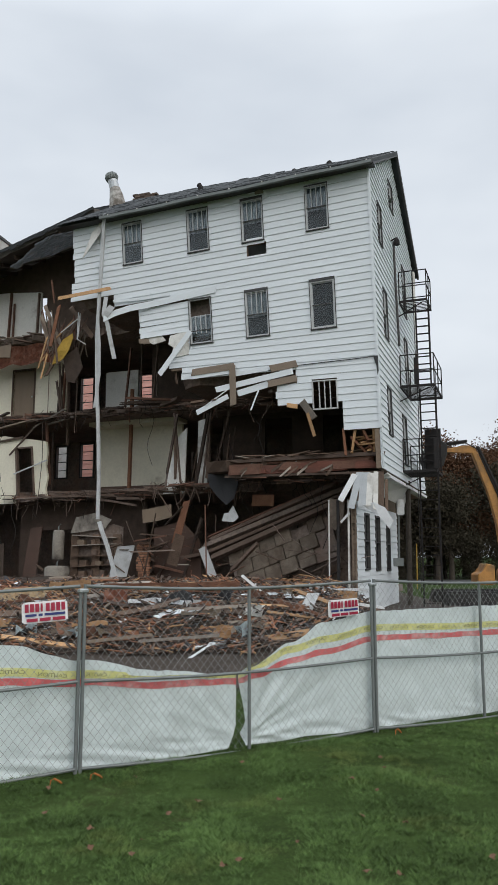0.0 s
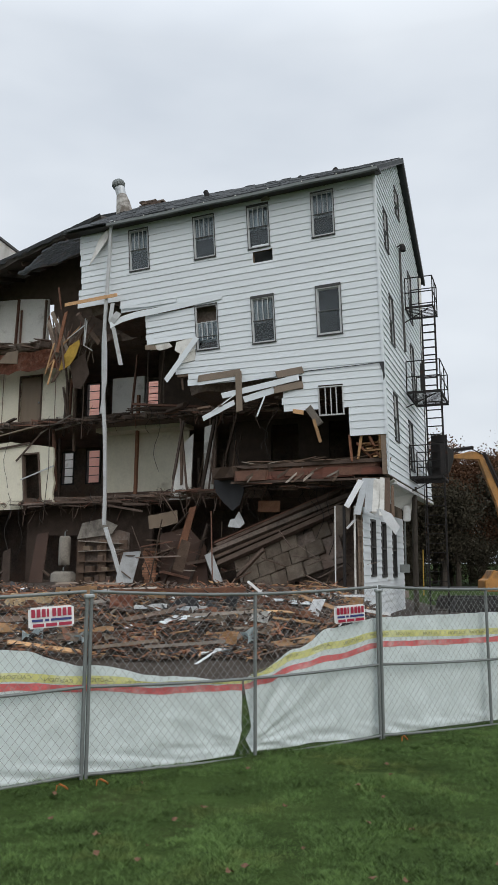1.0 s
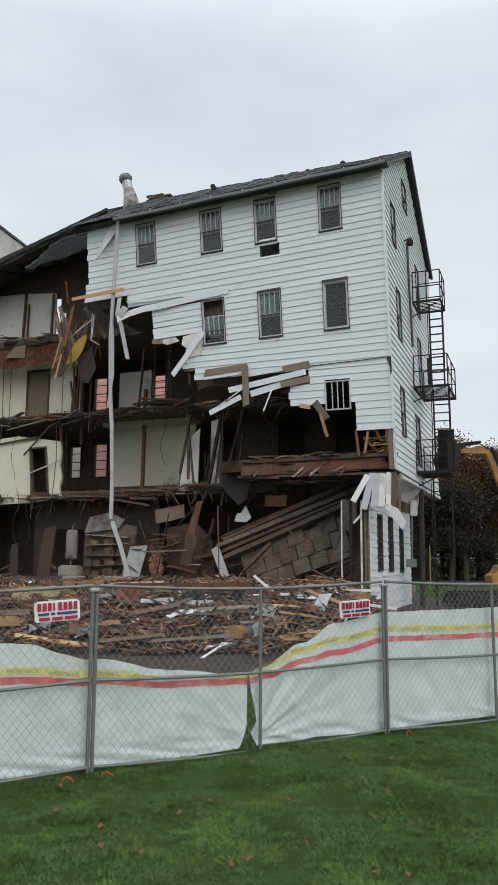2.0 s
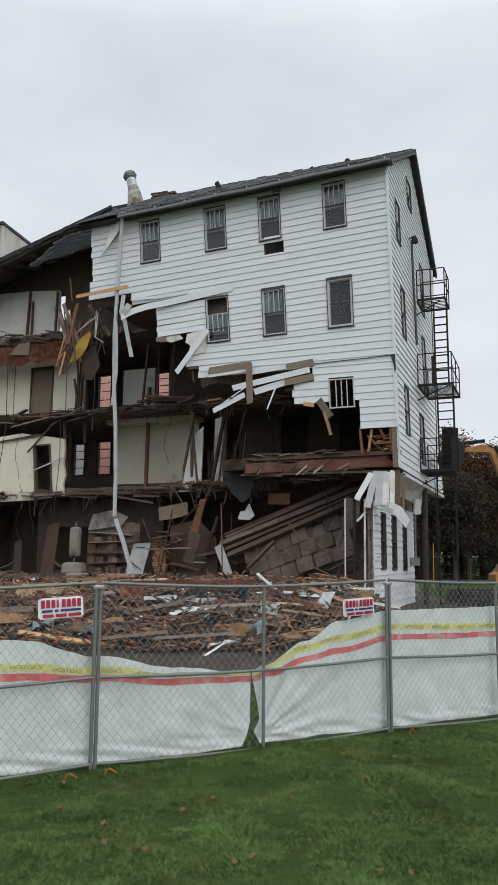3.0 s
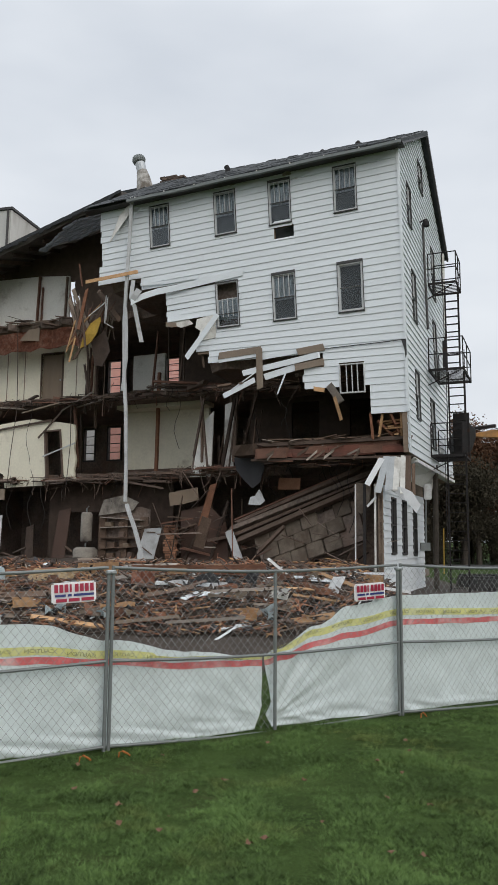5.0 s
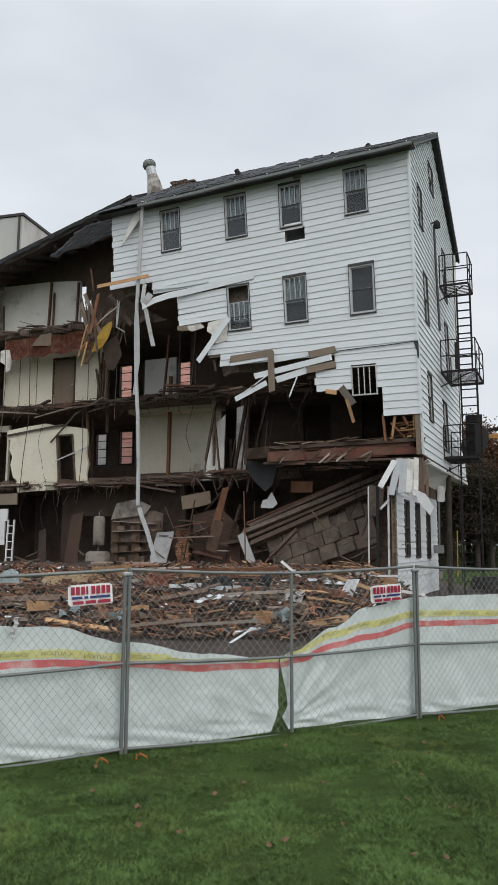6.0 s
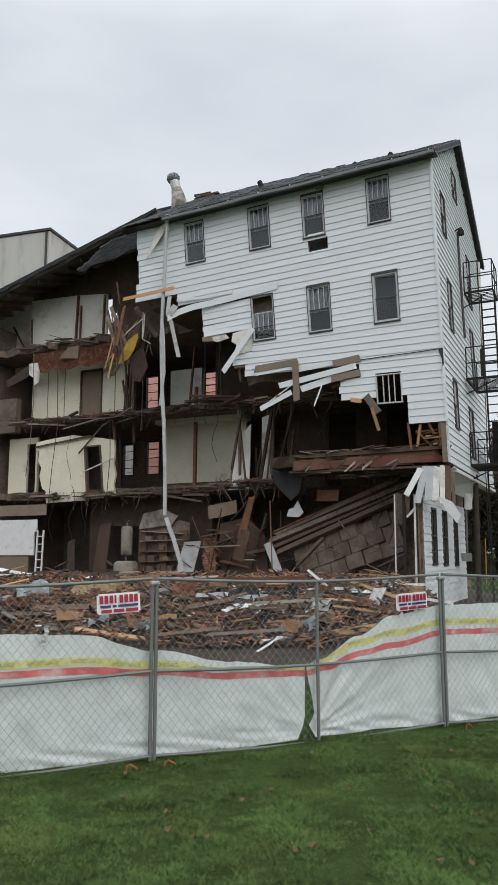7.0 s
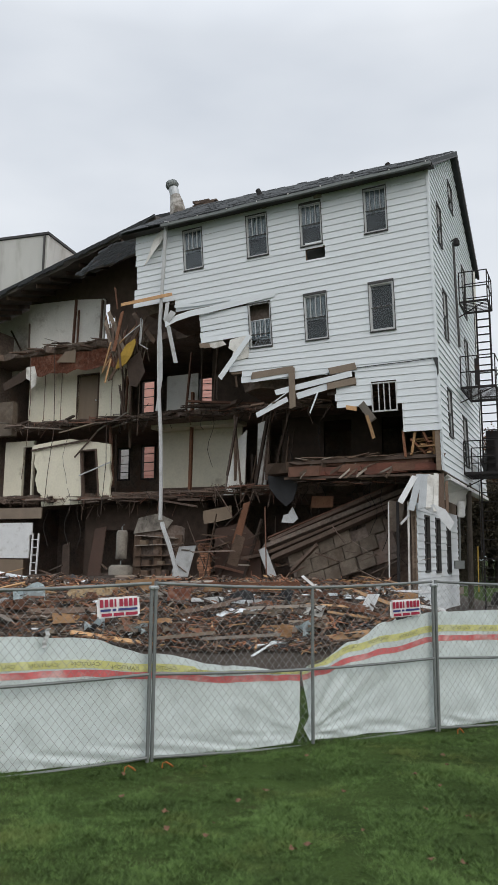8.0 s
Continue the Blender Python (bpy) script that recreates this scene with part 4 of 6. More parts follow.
# ---- inner fittings of the opened storeys ----


def inner_door(a0, a1, z0, z1, b, label):
    bm = bmesh.new()
    for q in ((a0 - 0.06, a0, z0, z1 + 0.06), (a1, a1 + 0.06, z0, z1 + 0.06), (a0, a1, z1, z1 + 0.06)):
        box(bm, q[0], q[1], b - 0.03, b + 0.14, q[2], q[3])
    d = part("door", bm, DARKWOOD, house, label)
    bm = bmesh.new()
    box(bm, a0 + 0.01, a1 - 0.01, b + 0.04, b + 0.09, z0 + 0.02, z1 - 0.01)
    part("leaf", bm, DOORWOOD, d)
    bm = bmesh.new()
    bmesh.ops.create_uvsphere(bm, u_segments=8, v_segments=6, radius=0.035, matrix=Matrix.Translation((a1 - 0.09, b + 0.01, z0 + 0.95)))
    part("knob", bm, ALU, d)


inner_door(-14.9, -13.95, 7.25, 9.25, COR, "closed brown door in a dark frame")

# tilted second-storey partition, with its dark doorway
tilt = empty("partition", MB @ Matrix.Translation((-14.4, 2.95, 4.02)), "cream plaster partition, cracked loose and tilted, with an open doorway", "partition")
for outline in ([(-1.2, -0.06), (-0.2, -0.02), (0.72, 0.0), (0.55, 2.0), (0.5, 2.4), (0.0, 2.5), (-1.0, 2.42), (-1.75, 2.33), (-1.82, 2.1), (-1.62, 1.95), (-1.66, 1.6), (-1.5, 1.3), (-1.58, 1.0), (-1.42, 0.5), (-1.3, 0.45)],
                [(0.55, 2.0), (1.27, 2.0), (1.3, 2.3), (0.5, 2.4)],
                [(1.47, 0.15), (1.97, 0.13), (1.88, 0.5), (1.96, 0.9), (1.86, 1.3), (1.9, 1.8), (1.84, 2.2), (1.3, 2.3), (1.27, 2.0)]):
    bm = bmesh.new()
    plate(bm, [(x, 0, z) for x, z in outline], 0.1)
    part("plaster_panel", fix(bm), PLASTER, tilt)
for p, q, w, d, m in (((0.74, 0.02, 0.0), (0.56, 0.02, 2.0), 0.07, 0.14, DARKSPLIT), ((1.45, 0.02, 0.1), (1.25, 0.02, 2.0), 0.06, 0.14, DARKSPLIT), ((0.56, 0.02, 2.0), (1.27, 0.02, 2.02), 0.06, 0.14, DARKSPLIT)):
    bm = bmesh.new()
    beam(bm, p, q, d if abs(p[2] - q[2]) > 1 else w, w if abs(p[2] - q[2]) > 1 else d, up=(1, 0, 0) if abs(p[2] - q[2]) > 1 else (0, 1, 0))
    part("door_frame", bm, m, tilt)
bm = bmesh.new()
plate(bm, [(-0.3, -0.3, 2.68), (1.5, -0.4, 2.95), (1.7, 0.1, 3.02), (0.1, 0.1, 2.9)], 0.04, normal=(0, 0.1, 1))
part("ceiling_sheet", fix(bm), TANWOOD, tilt, "sagging ceiling sheet")
for p, q, w, m in (((-1.8, -0.06, 2.12), (0.9, -0.08, 2.4), 0.07, DARKSPLIT), ((0.35, -0.12, 1.75), (1.4, -0.1, 2.75), 0.06, DARKSPLIT), ((0.6, -0.14, 1.05), (2.0, -0.14, 1.5), 0.045, GREYMETAL), ((1.4, -0.2, 2.7), (2.7, -0.2, 3.3), 0.05, GREYWOOD)):
    bm = bmesh.new()
    beam(bm, p, q, 0.03, w)
    part("moulding", bm, m, tilt)

# patterned carpet hanging over the fourth-floor edge
bm = bmesh.new()
cols, rows_ = 24, 7
grid = [[bm.verts.new((-16.6 + 4.1 * i / cols, 3.05 + 0.05 * math.sin(i * 0.9) - 0.04 * j / rows_, 9.95 + 0.02 * math.sin(i) - (0.72 + 0.12 * noise.noise((i * 0.4, 2, 0)) + 0.1 * (1 - i / cols)) * j / rows_)) for j in range(rows_ + 1)] for i in range(cols + 1)]
for i in range(cols):
    for j in range(rows_):
        bm.faces.new((grid[i][j], grid[i][j + 1], grid[i + 1][j + 1], grid[i + 1][j]))
bmesh.ops.solidify(bm, geom=bm.faces[:], thickness=0.02)
carpet = part("carpet", fix(bm), OSB)
carpet.matrix_basis = MB
tagged(carpet, "red-brown patterned carpet hanging over the broken floor edge", "carpet")

# leaning white panel and studs in the second storey
bm = bmesh.new()
plate(bm, [(-7.35, 2.0, 4.1), (-6.6, 2.0, 4.1), (-6.62, 2.2, 6.25), (-6.95, 2.2, 5.95)], 0.05)
part("wall_panel", fix(bm), PALE, house, "pale plaster panel left standing on end")
bm = bmesh.new()
plate(bm, [(-6.3, 2.3, 4.2), (-5.95, 2.3, 4.2), (-6.0, 2.5, 6.6), (-6.35, 2.5, 6.5)], 0.05)
part("wall_panel", fix(bm), PALE, house)


def inside(p):
    """Kept clear of the standing cladding and the gable."""
    return Vector((min(p.x, -0.25), max(p.y, 0.35), p.z))


def broken_bars(name, n, a, b, z, lean, length, sizes, mats, seed, spread=0.25):
    """Split timbers standing or hanging about in a volume; a, b, z: ranges of their feet; lean: sideways slope."""
    r = random.Random(seed)
    for k in range(n):
        p = Vector((r.uniform(*a), r.uniform(*b), r.uniform(*z)))
        l = r.uniform(*length)
        q = p + Vector((r.gauss(lean, spread), r.gauss(0, 0.12), 1)).normalized() * l
        p, q = inside(p), inside(q)
        bm = bmesh.new()
        w = r.choice(sizes)
        beam(bm, p, q, w, w * r.uniform(0.4, 1.0), jag=0.06, rnd=r)
        part(name, bm, r.choice(mats), house)


def lying_bars(name, n, a, b, z, length, sizes, mats, seed, slope=0.3):
    r = random.Random(seed)
    for k in range(n):
        p = Vector((r.uniform(*a), r.uniform(*b), r.uniform(*z)))
        l = r.uniform(*length)
        d = Vector((r.choice((-1, 1)), r.uniform(-0.6, 0.6), r.gauss(0, slope))).normalized()
        bm = bmesh.new()
        w = r.choice(sizes)
        beam(bm, inside(p), inside(p + d * l), w, w * r.uniform(0.2, 0.7), jag=0.08, rnd=r)
        part(name, bm, r.choice(mats), house)


DARKS = [DARKSPLIT, DARKSPLIT, DARKSPLIT, DARKSPLIT, MOTTLEDBROWN, DULLRED]


def fringe(name, a0, a1, b, z, n, drop, material, seed, slack=0.22):
    """Splinters, lath ends and rags that hang along a broken floor edge, too many to tell apart."""
    r = random.Random(seed)
    bm = bmesh.new()
    for k in range(int(n * 0.6)):
        a, y, top = r.uniform(a0, a1), b + r.uniform(-0.15, 0.5), z + r.uniform(-0.15, 0.06)
        l = drop * r.random() ** 2.6 + 0.05
        m_ = Vector((a + r.gauss(0, slack) * l, y + r.gauss(0, 0.1), top - l * r.uniform(0.4, 0.7)))
        q = m_ + (m_ - Vector((a, y, top))) * r.uniform(0.3, 0.8) + Vector((r.gauss(0, 0.05) * l, 0, 0))
        w = r.choice((0.008, 0.012, 0.02, 0.035))
        beam(bm, (a, y, top), m_, w, w * 0.6, jag=0.02, rnd=r)
        beam(bm, m_, q, w * 0.8, w * 0.5, jag=0.03, rnd=r)
    for k in range(n // 2):
        a, y = r.uniform(a0, a1), b + r.uniform(-0.1, 0.7)
        l = r.uniform(0.15, 1.0)
        d = Vector((r.choice((-1, 1)), r.gauss(0, 0.5), r.gauss(0, 0.06))).normalized() * l
        w = r.choice((0.04, 0.07, 0.12))
        p = Vector((a, y, z + r.uniform(-0.26, 0.0)))
        beam(bm, p, p + d, w, w * 0.5, jag=0.06, rnd=r)
    part(name, bm, material, house)["kind"] = "stuff"


for k, (a0, a1, b, z, n, drop) in enumerate(((-17.6, -12.4, 3.05, 10.3, 70, 0.4), (-17.6, -10.4, 3.0, 7.3, 120, 0.6), (-17.6, -8.2, 2.9, 4.35, 190, 0.9), (-10.4, -5.6, 3.0, 7.3, 60, 0.5),
                                             (-6.0, -2.8, 0.4, 6.75, 40, 0.5), (-7.6, -4.4, 1.4, 4.4, 90, 1.0), (-4.4, -0.6, 0.55, 4.45, 50, 0.4), (-9.2, -7.2, 3.1, 10.2, 30, 0.4))):
    for j, m in enumerate((DARKSPLIT, DARKWOOD, DULLRED)):
        fringe("lath_fringe", a0, a1, b, z, n // (1, 3, 4)[j], drop, m, 300 + 10 * k + j)
broken_bars("stud", 15, (-7.0, -5.3), (1.2, 3.0), (3.9, 4.7), 0.1, (1.4, 2.8), (0.05, 0.08, 0.11), DARKS + [DARKWOOD], 31, 0.1)
broken_bars("stud", 14, (-7.6, -4.6), (0.8, 2.6), (1.2, 1.6), 0.1, (0.9, 2.2), (0.03, 0.05, 0.08), DARKS + [DULLRED, DARKWOOD], 32, 0.35)
broken_bars("stud", 7, (-13.0, -11.7), (2.6, 4.0), (4.5, 7.4), 0.0, (1.2, 2.9), (0.06, 0.09), DARKS, 33, 0.05)
broken_bars("stud", 4, (-10.0, -7.6), (2.0, 3.6), (7.3, 7.5), 0.0, (1.6, 2.4), (0.06, 0.1), DARKS, 34, 0.06)
broken_bars("hanging_lath", 18, (-11.3, -9.9), (0.6, 1.8), (8.6, 9.3), 0.15, (0.6, 1.3), (0.02, 0.04, 0.07), [DARKWOOD, DULLRED, DARKWOOD, TANWOOD], 35, 0.35)
broken_bars("hanging_lath", 12, (-6.0, -3.2), (0.4, 0.9), (6.0, 6.4), 0.1, (0.3, 0.6), (0.02, 0.03), DARKS, 36, 0.3)
lying_bars("broken_joist", 14, (-17.5, -9.0), (2.6, 3.4), (7.08, 7.3), (0.6, 1.8), (0.05, 0.08, 0.14), DARKS + [GREYWOOD], 41, 0.07)
lying_bars("broken_joist", 16, (-17.0, -8.6), (2.5, 3.4), (4.05, 4.35), (0.6, 2.0), (0.05, 0.08, 0.14), DARKS, 42, 0.08)
lying_bars("broken_joist", 16, (-16.2, -13.6), (2.7, 3.3), (10.2, 10.5), (0.3, 1.0), (0.03, 0.05, 0.1), DARKS + [GREYWOOD, TANWOOD, RAWWOOD], 43, 0.18)
lying_bars("broken_joist", 5, (-9.6, -6.4), (2.2, 3.2), (7.05, 7.35), (0.8, 2.2), (0.08, 0.12, 0.18), DARKS, 44, 0.1)
lying_bars("broken_joist", 12, (-6.6, -1.4), (1.4, 3.4), (6.9, 7.2), (0.8, 2.6), (0.08, 0.12, 0.18), DARKS, 45, 0.06)
lying_bars("broken_joist", 40, (-8.0, -4.4), (0.8, 2.8), (1.2, 2.4), (0.4, 1.5), (0.03, 0.06, 0.1, 0.16), DARKS + [DULLRED, DARKWOOD, DULLRED, GREYWOOD], 46, 0.45)
lying_bars("broken_joist", 14, (-8.4, -6.2), (1.2, 1.6), (2.2, 3.2), (0.4, 1.0), (0.03, 0.06, 0.1), [DULLRED, DARKWOOD, DARKSPLIT], 49, 0.35)
lying_bars("broken_joist", 16, (-15.0, -9.0), (1.8, 3.6), (1.0, 1.7), (0.5, 1.6), (0.04, 0.08), DARKS + [DARKWOOD], 47, 0.25)
lying_bars("broken_joist", 14, (-3.0, -0.9), (0.3, 1.8), (1.2, 2.6), (0.3, 1.2), (0.04, 0.08), DARKS + [DARKWOOD, BLOCKS], 48, 0.7)

# the tangle that hangs at the broken fourth floor
for p, q, w, m in (((-11.3, 0.85, 10.45), (-10.5, 0.75, 8.9), 0.13, TANWOOD), ((-9.65, 0.6, 10.05), (-11.14, 0.75, 8.0), 0.11, DARKWOOD), ((-11.5, 0.9, 10.2), (-11.0, 0.8, 8.9), 0.14, TANWOOD), ((-10.6, 0.6, 10.3), (-10.95, 0.7, 9.0), 0.12, REDWOOD), ((-10.0, 0.5, 9.7), (-10.7, 0.6, 9.2), 0.05, RAWWOOD), ((-11.1, 0.7, 9.3), (-11.3, 0.6, 8.3), 0.05, RAWWOOD), ((-9.7, 0.5, 9.9), (-9.75, 0.5, 9.2), 0.03, WHITE), ((-11.2, 1.0, 11.4), (-11.0, 0.9, 10.6), 0.06, REDWOOD), ((-10.3, 0.9, 10.3), (-9.4, 0.8, 9.2), 0.14, DARKWOOD)):
    bm = bmesh.new()
    beam(bm, p, q, 0.03, w, up=(1, 0, 0), jag=0.1, rnd=rl)
    part("splintered_board", bm, m, house)
for pts, m, lab in (
    ([(-11.45, 1.0, 10.0), (-11.05, 0.9, 9.9), (-10.75, 0.9, 8.9), (-11.1, 1.0, 8.75)], TANWOOD, "brown wallboard hanging on edge"),
    ([(-10.72, 0.5, 8.32), (-10.55, 0.45, 8.75), (-10.3, 0.45, 9.1), (-9.98, 0.5, 9.3), (-9.95, 0.5, 9.15), (-10.1, 0.5, 8.75), (-10.3, 0.52, 8.5), (-10.5, 0.55, 8.4)], INSUL, "torn yellow insulation"),
    ([(-10.5, 0.8, 8.6), (-9.9, 0.7, 8.9), (-9.75, 0.8, 8.2), (-10.1, 0.9, 7.75), (-10.4, 0.9, 7.8)], DARKSPLIT, "scorched felt hanging"),
    ([(-5.4, 1.1, 4.55), (-5.1, 1.1, 4.72), (-4.42, 1.05, 4.5), (-4.4, 1.05, 4.2), (-4.55, 1.1, 3.81), (-4.79, 1.1, 3.62), (-5.1, 1.1, 3.9), (-5.33, 1.1, 4.2)], BLACKFELT, "black felt hanging from the floor"),
    ([(-7.89, 1.6, 3.57), (-6.87, 1.6, 3.73), (-6.83, 1.6, 3.33), (-7.3, 1.58, 3.22), (-7.84, 1.6, 3.15)], DOORWOOD, "raw plywood box side"),
    ([(-7.55, 1.9, 1.2), (-5.9, 1.9, 1.2), (-6.0, 1.9, 2.6), (-6.6, 1.9, 3.2), (-7.6, 1.9, 3.0)], BROWNPANEL, "dark brown panelling"),
    ([(-5.42, 1.4, 1.37), (-5.15, 1.4, 1.37), (-5.58, 1.4, 2.42), (-5.82, 1.4, 2.32)], GREYMETAL, "pale broken panel leaning"),
    ([(-8.95, 1.4, 1.38), (-8.34, 1.4, 1.3), (-8.01, 1.4, 2.46), (-8.63, 1.4, 2.42)], GREYMETAL, "white sheet leaning"),
    ([(-4.95, 1.15, 3.15), (-4.55, 1.1, 3.12), (-4.4, 1.1, 3.25), (-4.5, 1.15, 3.42), (-4.62, 1.2, 3.62), (-4.75, 1.2, 3.4), (-4.9, 1.2, 3.38)], GREYMETAL, "torn pale scrap"),
    ([(-11.3, 2.8, 2.9), (-9.9, 2.75, 3.05), (-9.7, 2.8, 3.35), (-10.3, 2.8, 3.6), (-11.1, 2.8, 3.45)], CEIL, "smoke-stained wallboard"),
    ([(-1.5, 0.6, 3.7), (-1.05, 0.5, 3.6), (-1.1, 0.55, 3.2), (-1.35, 0.6, 2.8), (-1.6, 0.65, 3.0)], BLOCKS, "grey matted insulation hanging"),
    ([(-6.6, 1.1, 2.5), (-6.2, 1.1, 3.75), (-5.98, 1.1, 3.8), (-6.3, 1.1, 2.6)], REDWOOD, "split red-brown board on end"),
    ([(-6.7, 1.0, 1.9), (-6.35, 0.9, 2.8), (-6.1, 1.0, 2.7), (-6.4, 1.1, 1.8)], DARKWOOD, "torn brown board"),
    ([(-4.27, 1.9, 3.63), (-3.57, 1.9, 3.62), (-3.55, 1.9, 3.96), (-4.25, 1.9, 3.98)], BRICK, "red-brown brickwork remnant"),
    ([(-13.0, 2.5, 6.9), (-11.4, 2.4, 7.0), (-11.3, 2.9, 7.15), (-13.2, 2.9, 7.05)], DARKSPLIT, "sagging ceiling sheet"),
):
    bm = bmesh.new()
    plate(bm, pts, 0.03)
    part("wallboard", fix(bm), m, house, lab)
# shelving with boxes, and two old tanks, on the ground floor
shelving = empty("shelf_unit", MB @ Matrix.Translation((-10.3, 2.6, 0.7)), "smoke-stained pale shelving with boxes, half collapsed", "shelf")
bm = bmesh.new()
plate(bm, [(-0.8, 0.34, 0.4), (0.95, 0.34, 0.4), (1.0, 0.34, 2.4), (0.6, 0.34, 2.5), (0.1, 0.34, 2.42), (-0.4, 0.34, 2.52), (-0.7, 0.34, 2.46)], 0.03)
part("back_panel", fix(bm), MOTTLEDBROWN, shelving)
for x in (-0.8, 0.05, 0.85):
    bm = bmesh.new()
    beam(bm, (x, 0.15, 0.3), (x + 0.03, 0.15, 2.15), 0.04, 0.3)
    part("side_panel", bm, DARKWOOD, shelving)
for k in range(5):
    bm = bmesh.new()
    beam(bm, (-0.8, 0.15, 0.7 + 0.36 * k), (0.9, 0.15, 0.7 + 0.36 * k + rb.uniform(-0.14, 0.1)), 0.32, 0.03)
    part("shelf", bm, DARKWOOD if k < 3 else GREYWOOD, shelving)
for k in range(9):
    x, z = rb.uniform(-0.72, 0.6), 0.73 + 0.36 * (k % 4)
    bm = bmesh.new()
    box(bm, x, x + rb.uniform(0.12, 0.3), 0.05, 0.25, z, z + rb.uniform(0.1, 0.26))
    bmesh.ops.bevel(bm, geom=bm.edges[:], offset=0.01, segments=1, affect="EDGES")
    ob = part("carton", bm, rb.choice((DOORWOOD, DARKWOOD, DARKSPLIT, CEIL)))
    ob.matrix_basis = shelving.matrix_basis.copy()
    tagged(ob, "dusty smoke-stained carton on the collapsed shelving", "box", "cartons on the shelving")
for a, b, z, r, h, lab in ((-11.45, 2.3, 2.0, 0.2, 1.0, "tall"), (-11.4, 2.2, 0.75, 0.42, 1.05, "wide")):
    tank = empty("water_tank", MB @ Matrix.Translation((a, b, z)), lab + " old grey water tank, dusty and dented", "tank")
    bm = bmesh.new()
    tube(bm, [(0, 0, 0), (0, 0, 0.04), (0.01, 0, h - 0.08), (0.01, 0, h)], [r * 0.9, r, r, r * 0.75], 16)
    for f in bm.faces:
        f.smooth = len(f.verts) == 4
    part("shell", bm, CEIL, tank)
    bm = bmesh.new()
    tube(bm, [(0, 0, h - 0.01), (0, 0, h + 0.12), (0.08, 0, h + 0.2)], 0.025, 8)
    part("pipe", bm, GALV, tank)
for pts, m, lab in (
    ([(-15.2, 2.93, 9.6), (-14.3, 2.93, 9.5), (-14.28, 2.93, 10.02), (-14.8, 2.93, 9.98)], DOORWOOD, "plywood offcut over the carpet edge"),
    ([(-16.7, 2.95, 9.55), (-16.3, 2.95, 9.55), (-16.15, 2.95, 9.1), (-16.2, 2.95, 8.75), (-16.4, 2.95, 8.65), (-16.45, 2.95, 8.95), (-16.7, 2.95, 9.1)], PALE, "torn plaster edge"),
    ([(-18.3, 3.4, 9.1), (-16.7, 3.3, 9.75), (-16.5, 3.3, 9.5), (-17.2, 3.35, 9.1), (-18.2, 3.4, 8.8)], DARKSPLIT, "sagging floor edge"),
    ([(-13.6, 3.2, 1.0), (-13.0, 3.2, 1.0), (-12.9, 3.4, 3.2), (-13.4, 3.4, 3.1)], BROWNPANEL, "brown panelling on end"),
    ([(-14.6, 3.0, 1.0), (-14.2, 3.0, 1.0), (-14.4, 3.2, 2.6), (-14.7, 3.2, 2.5)], DARKSPLIT, "scorched board leaning"),
):
    bm = bmesh.new()
    plate(bm, pts, 0.03)
    part("wallboard", fix(bm), m, house, lab)
for pts in ([(-15.05, 2.6, 10.2), (-14.95, 2.6, 8.5), (-14.9, 2.6, 6.8), (-15.1, 2.6, 5.2), (-15.2, 2.6, 3.9)], [(-16.2, 2.6, 9.9), (-16.1, 2.6, 8.0), (-16.2, 2.6, 6.2), (-16.35, 2.6, 5.0)], [(-12.5, 2.6, 7.2), (-12.45, 2.6, 5.5), (-12.6, 2.6, 3.6)], [(-11.2, 2.6, 10.0), (-11.1, 2.6, 8.0), (-11.15, 2.6, 6.4)]):
    bm = bmesh.new()
    tube(bm, pts, 0.014, 5)
    part("wire", bm, DARKSPLIT, house)
# fan of split boards at the torn fourth floor
rq = random.Random(17)
for k in range(15):
    p = (-11.55 + 0.11 * k + rq.uniform(-0.06, 0.06), 0.75 + rq.uniform(-0.1, 0.3), 10.35 - 0.05 * k + rq.uniform(-0.35, 0.1))
    q = (-10.95 + rq.uniform(-0.22, 0.2), 0.75 + rq.uniform(-0.1, 0.2), 8.55 + rq.uniform(-0.15, 0.5))
    bm = bmesh.new()
    beam(bm, p, q, 0.02, rq.choice((0.03, 0.05, 0.08, 0.12)), up=(1, 0, 0), jag=0.1, rnd=rq)
    part("splintered_board", bm, rq.choice((DULLRED, DARKWOOD, TANWOOD, REDWOOD, DARKSPLIT)), house)
for p, q, w, m in (((-11.35, 0.6, 8.35), (-10.95, 0.55, 8.75), 0.05, RAWWOOD), ((-11.2, 0.6, 7.9), (-10.95, 0.55, 8.7), 0.06, RAWWOOD), ((-10.35, 0.42, 9.35), (-9.75, 0.45, 9.75), 0.03, GREYMETAL), ((-9.7, 0.4, 9.95), (-9.72, 0.4, 9.05), 0.03, GREYMETAL), ((-9.72, 0.4, 9.05), (-9.4, 0.4, 8.85), 0.03, GREYMETAL), ((-10.6, 0.42, 9.3), (-10.45, 0.42, 8.3), 0.07, DARKWOOD)):
    bm = bmesh.new()
    beam(bm, p, q, 0.02, w, up=(1, 0, 0), jag=0.04, rnd=rq)
    part("splintered_board", bm, m, house)
# dark loose wires
rw = random.Random(77)
for k in range(26):
    a, b = rw.uniform(-15.5, -1.5), rw.uniform(0.8, 2.8)
    z = rw.choice((4.4, 7.2, 10.1)) if a < -5.5 else rw.choice((4.4, 6.3))
    l = rw.uniform(0.6, 2.6)
    bm = bmesh.new()
    tube(bm, [(a + 0.12 * math.sin(j * 1.1 + k), b, z - l * j / 7) for j in range(8)], 0.009, 4)
    part("wire", bm, BLACKIRON, house)

# brick pier
pier = empty("brick_pier", MB @ Matrix.Translation((-7.97, 1.5, BASE + 0.2)), "broken pier of old red-brown brick", "pier")
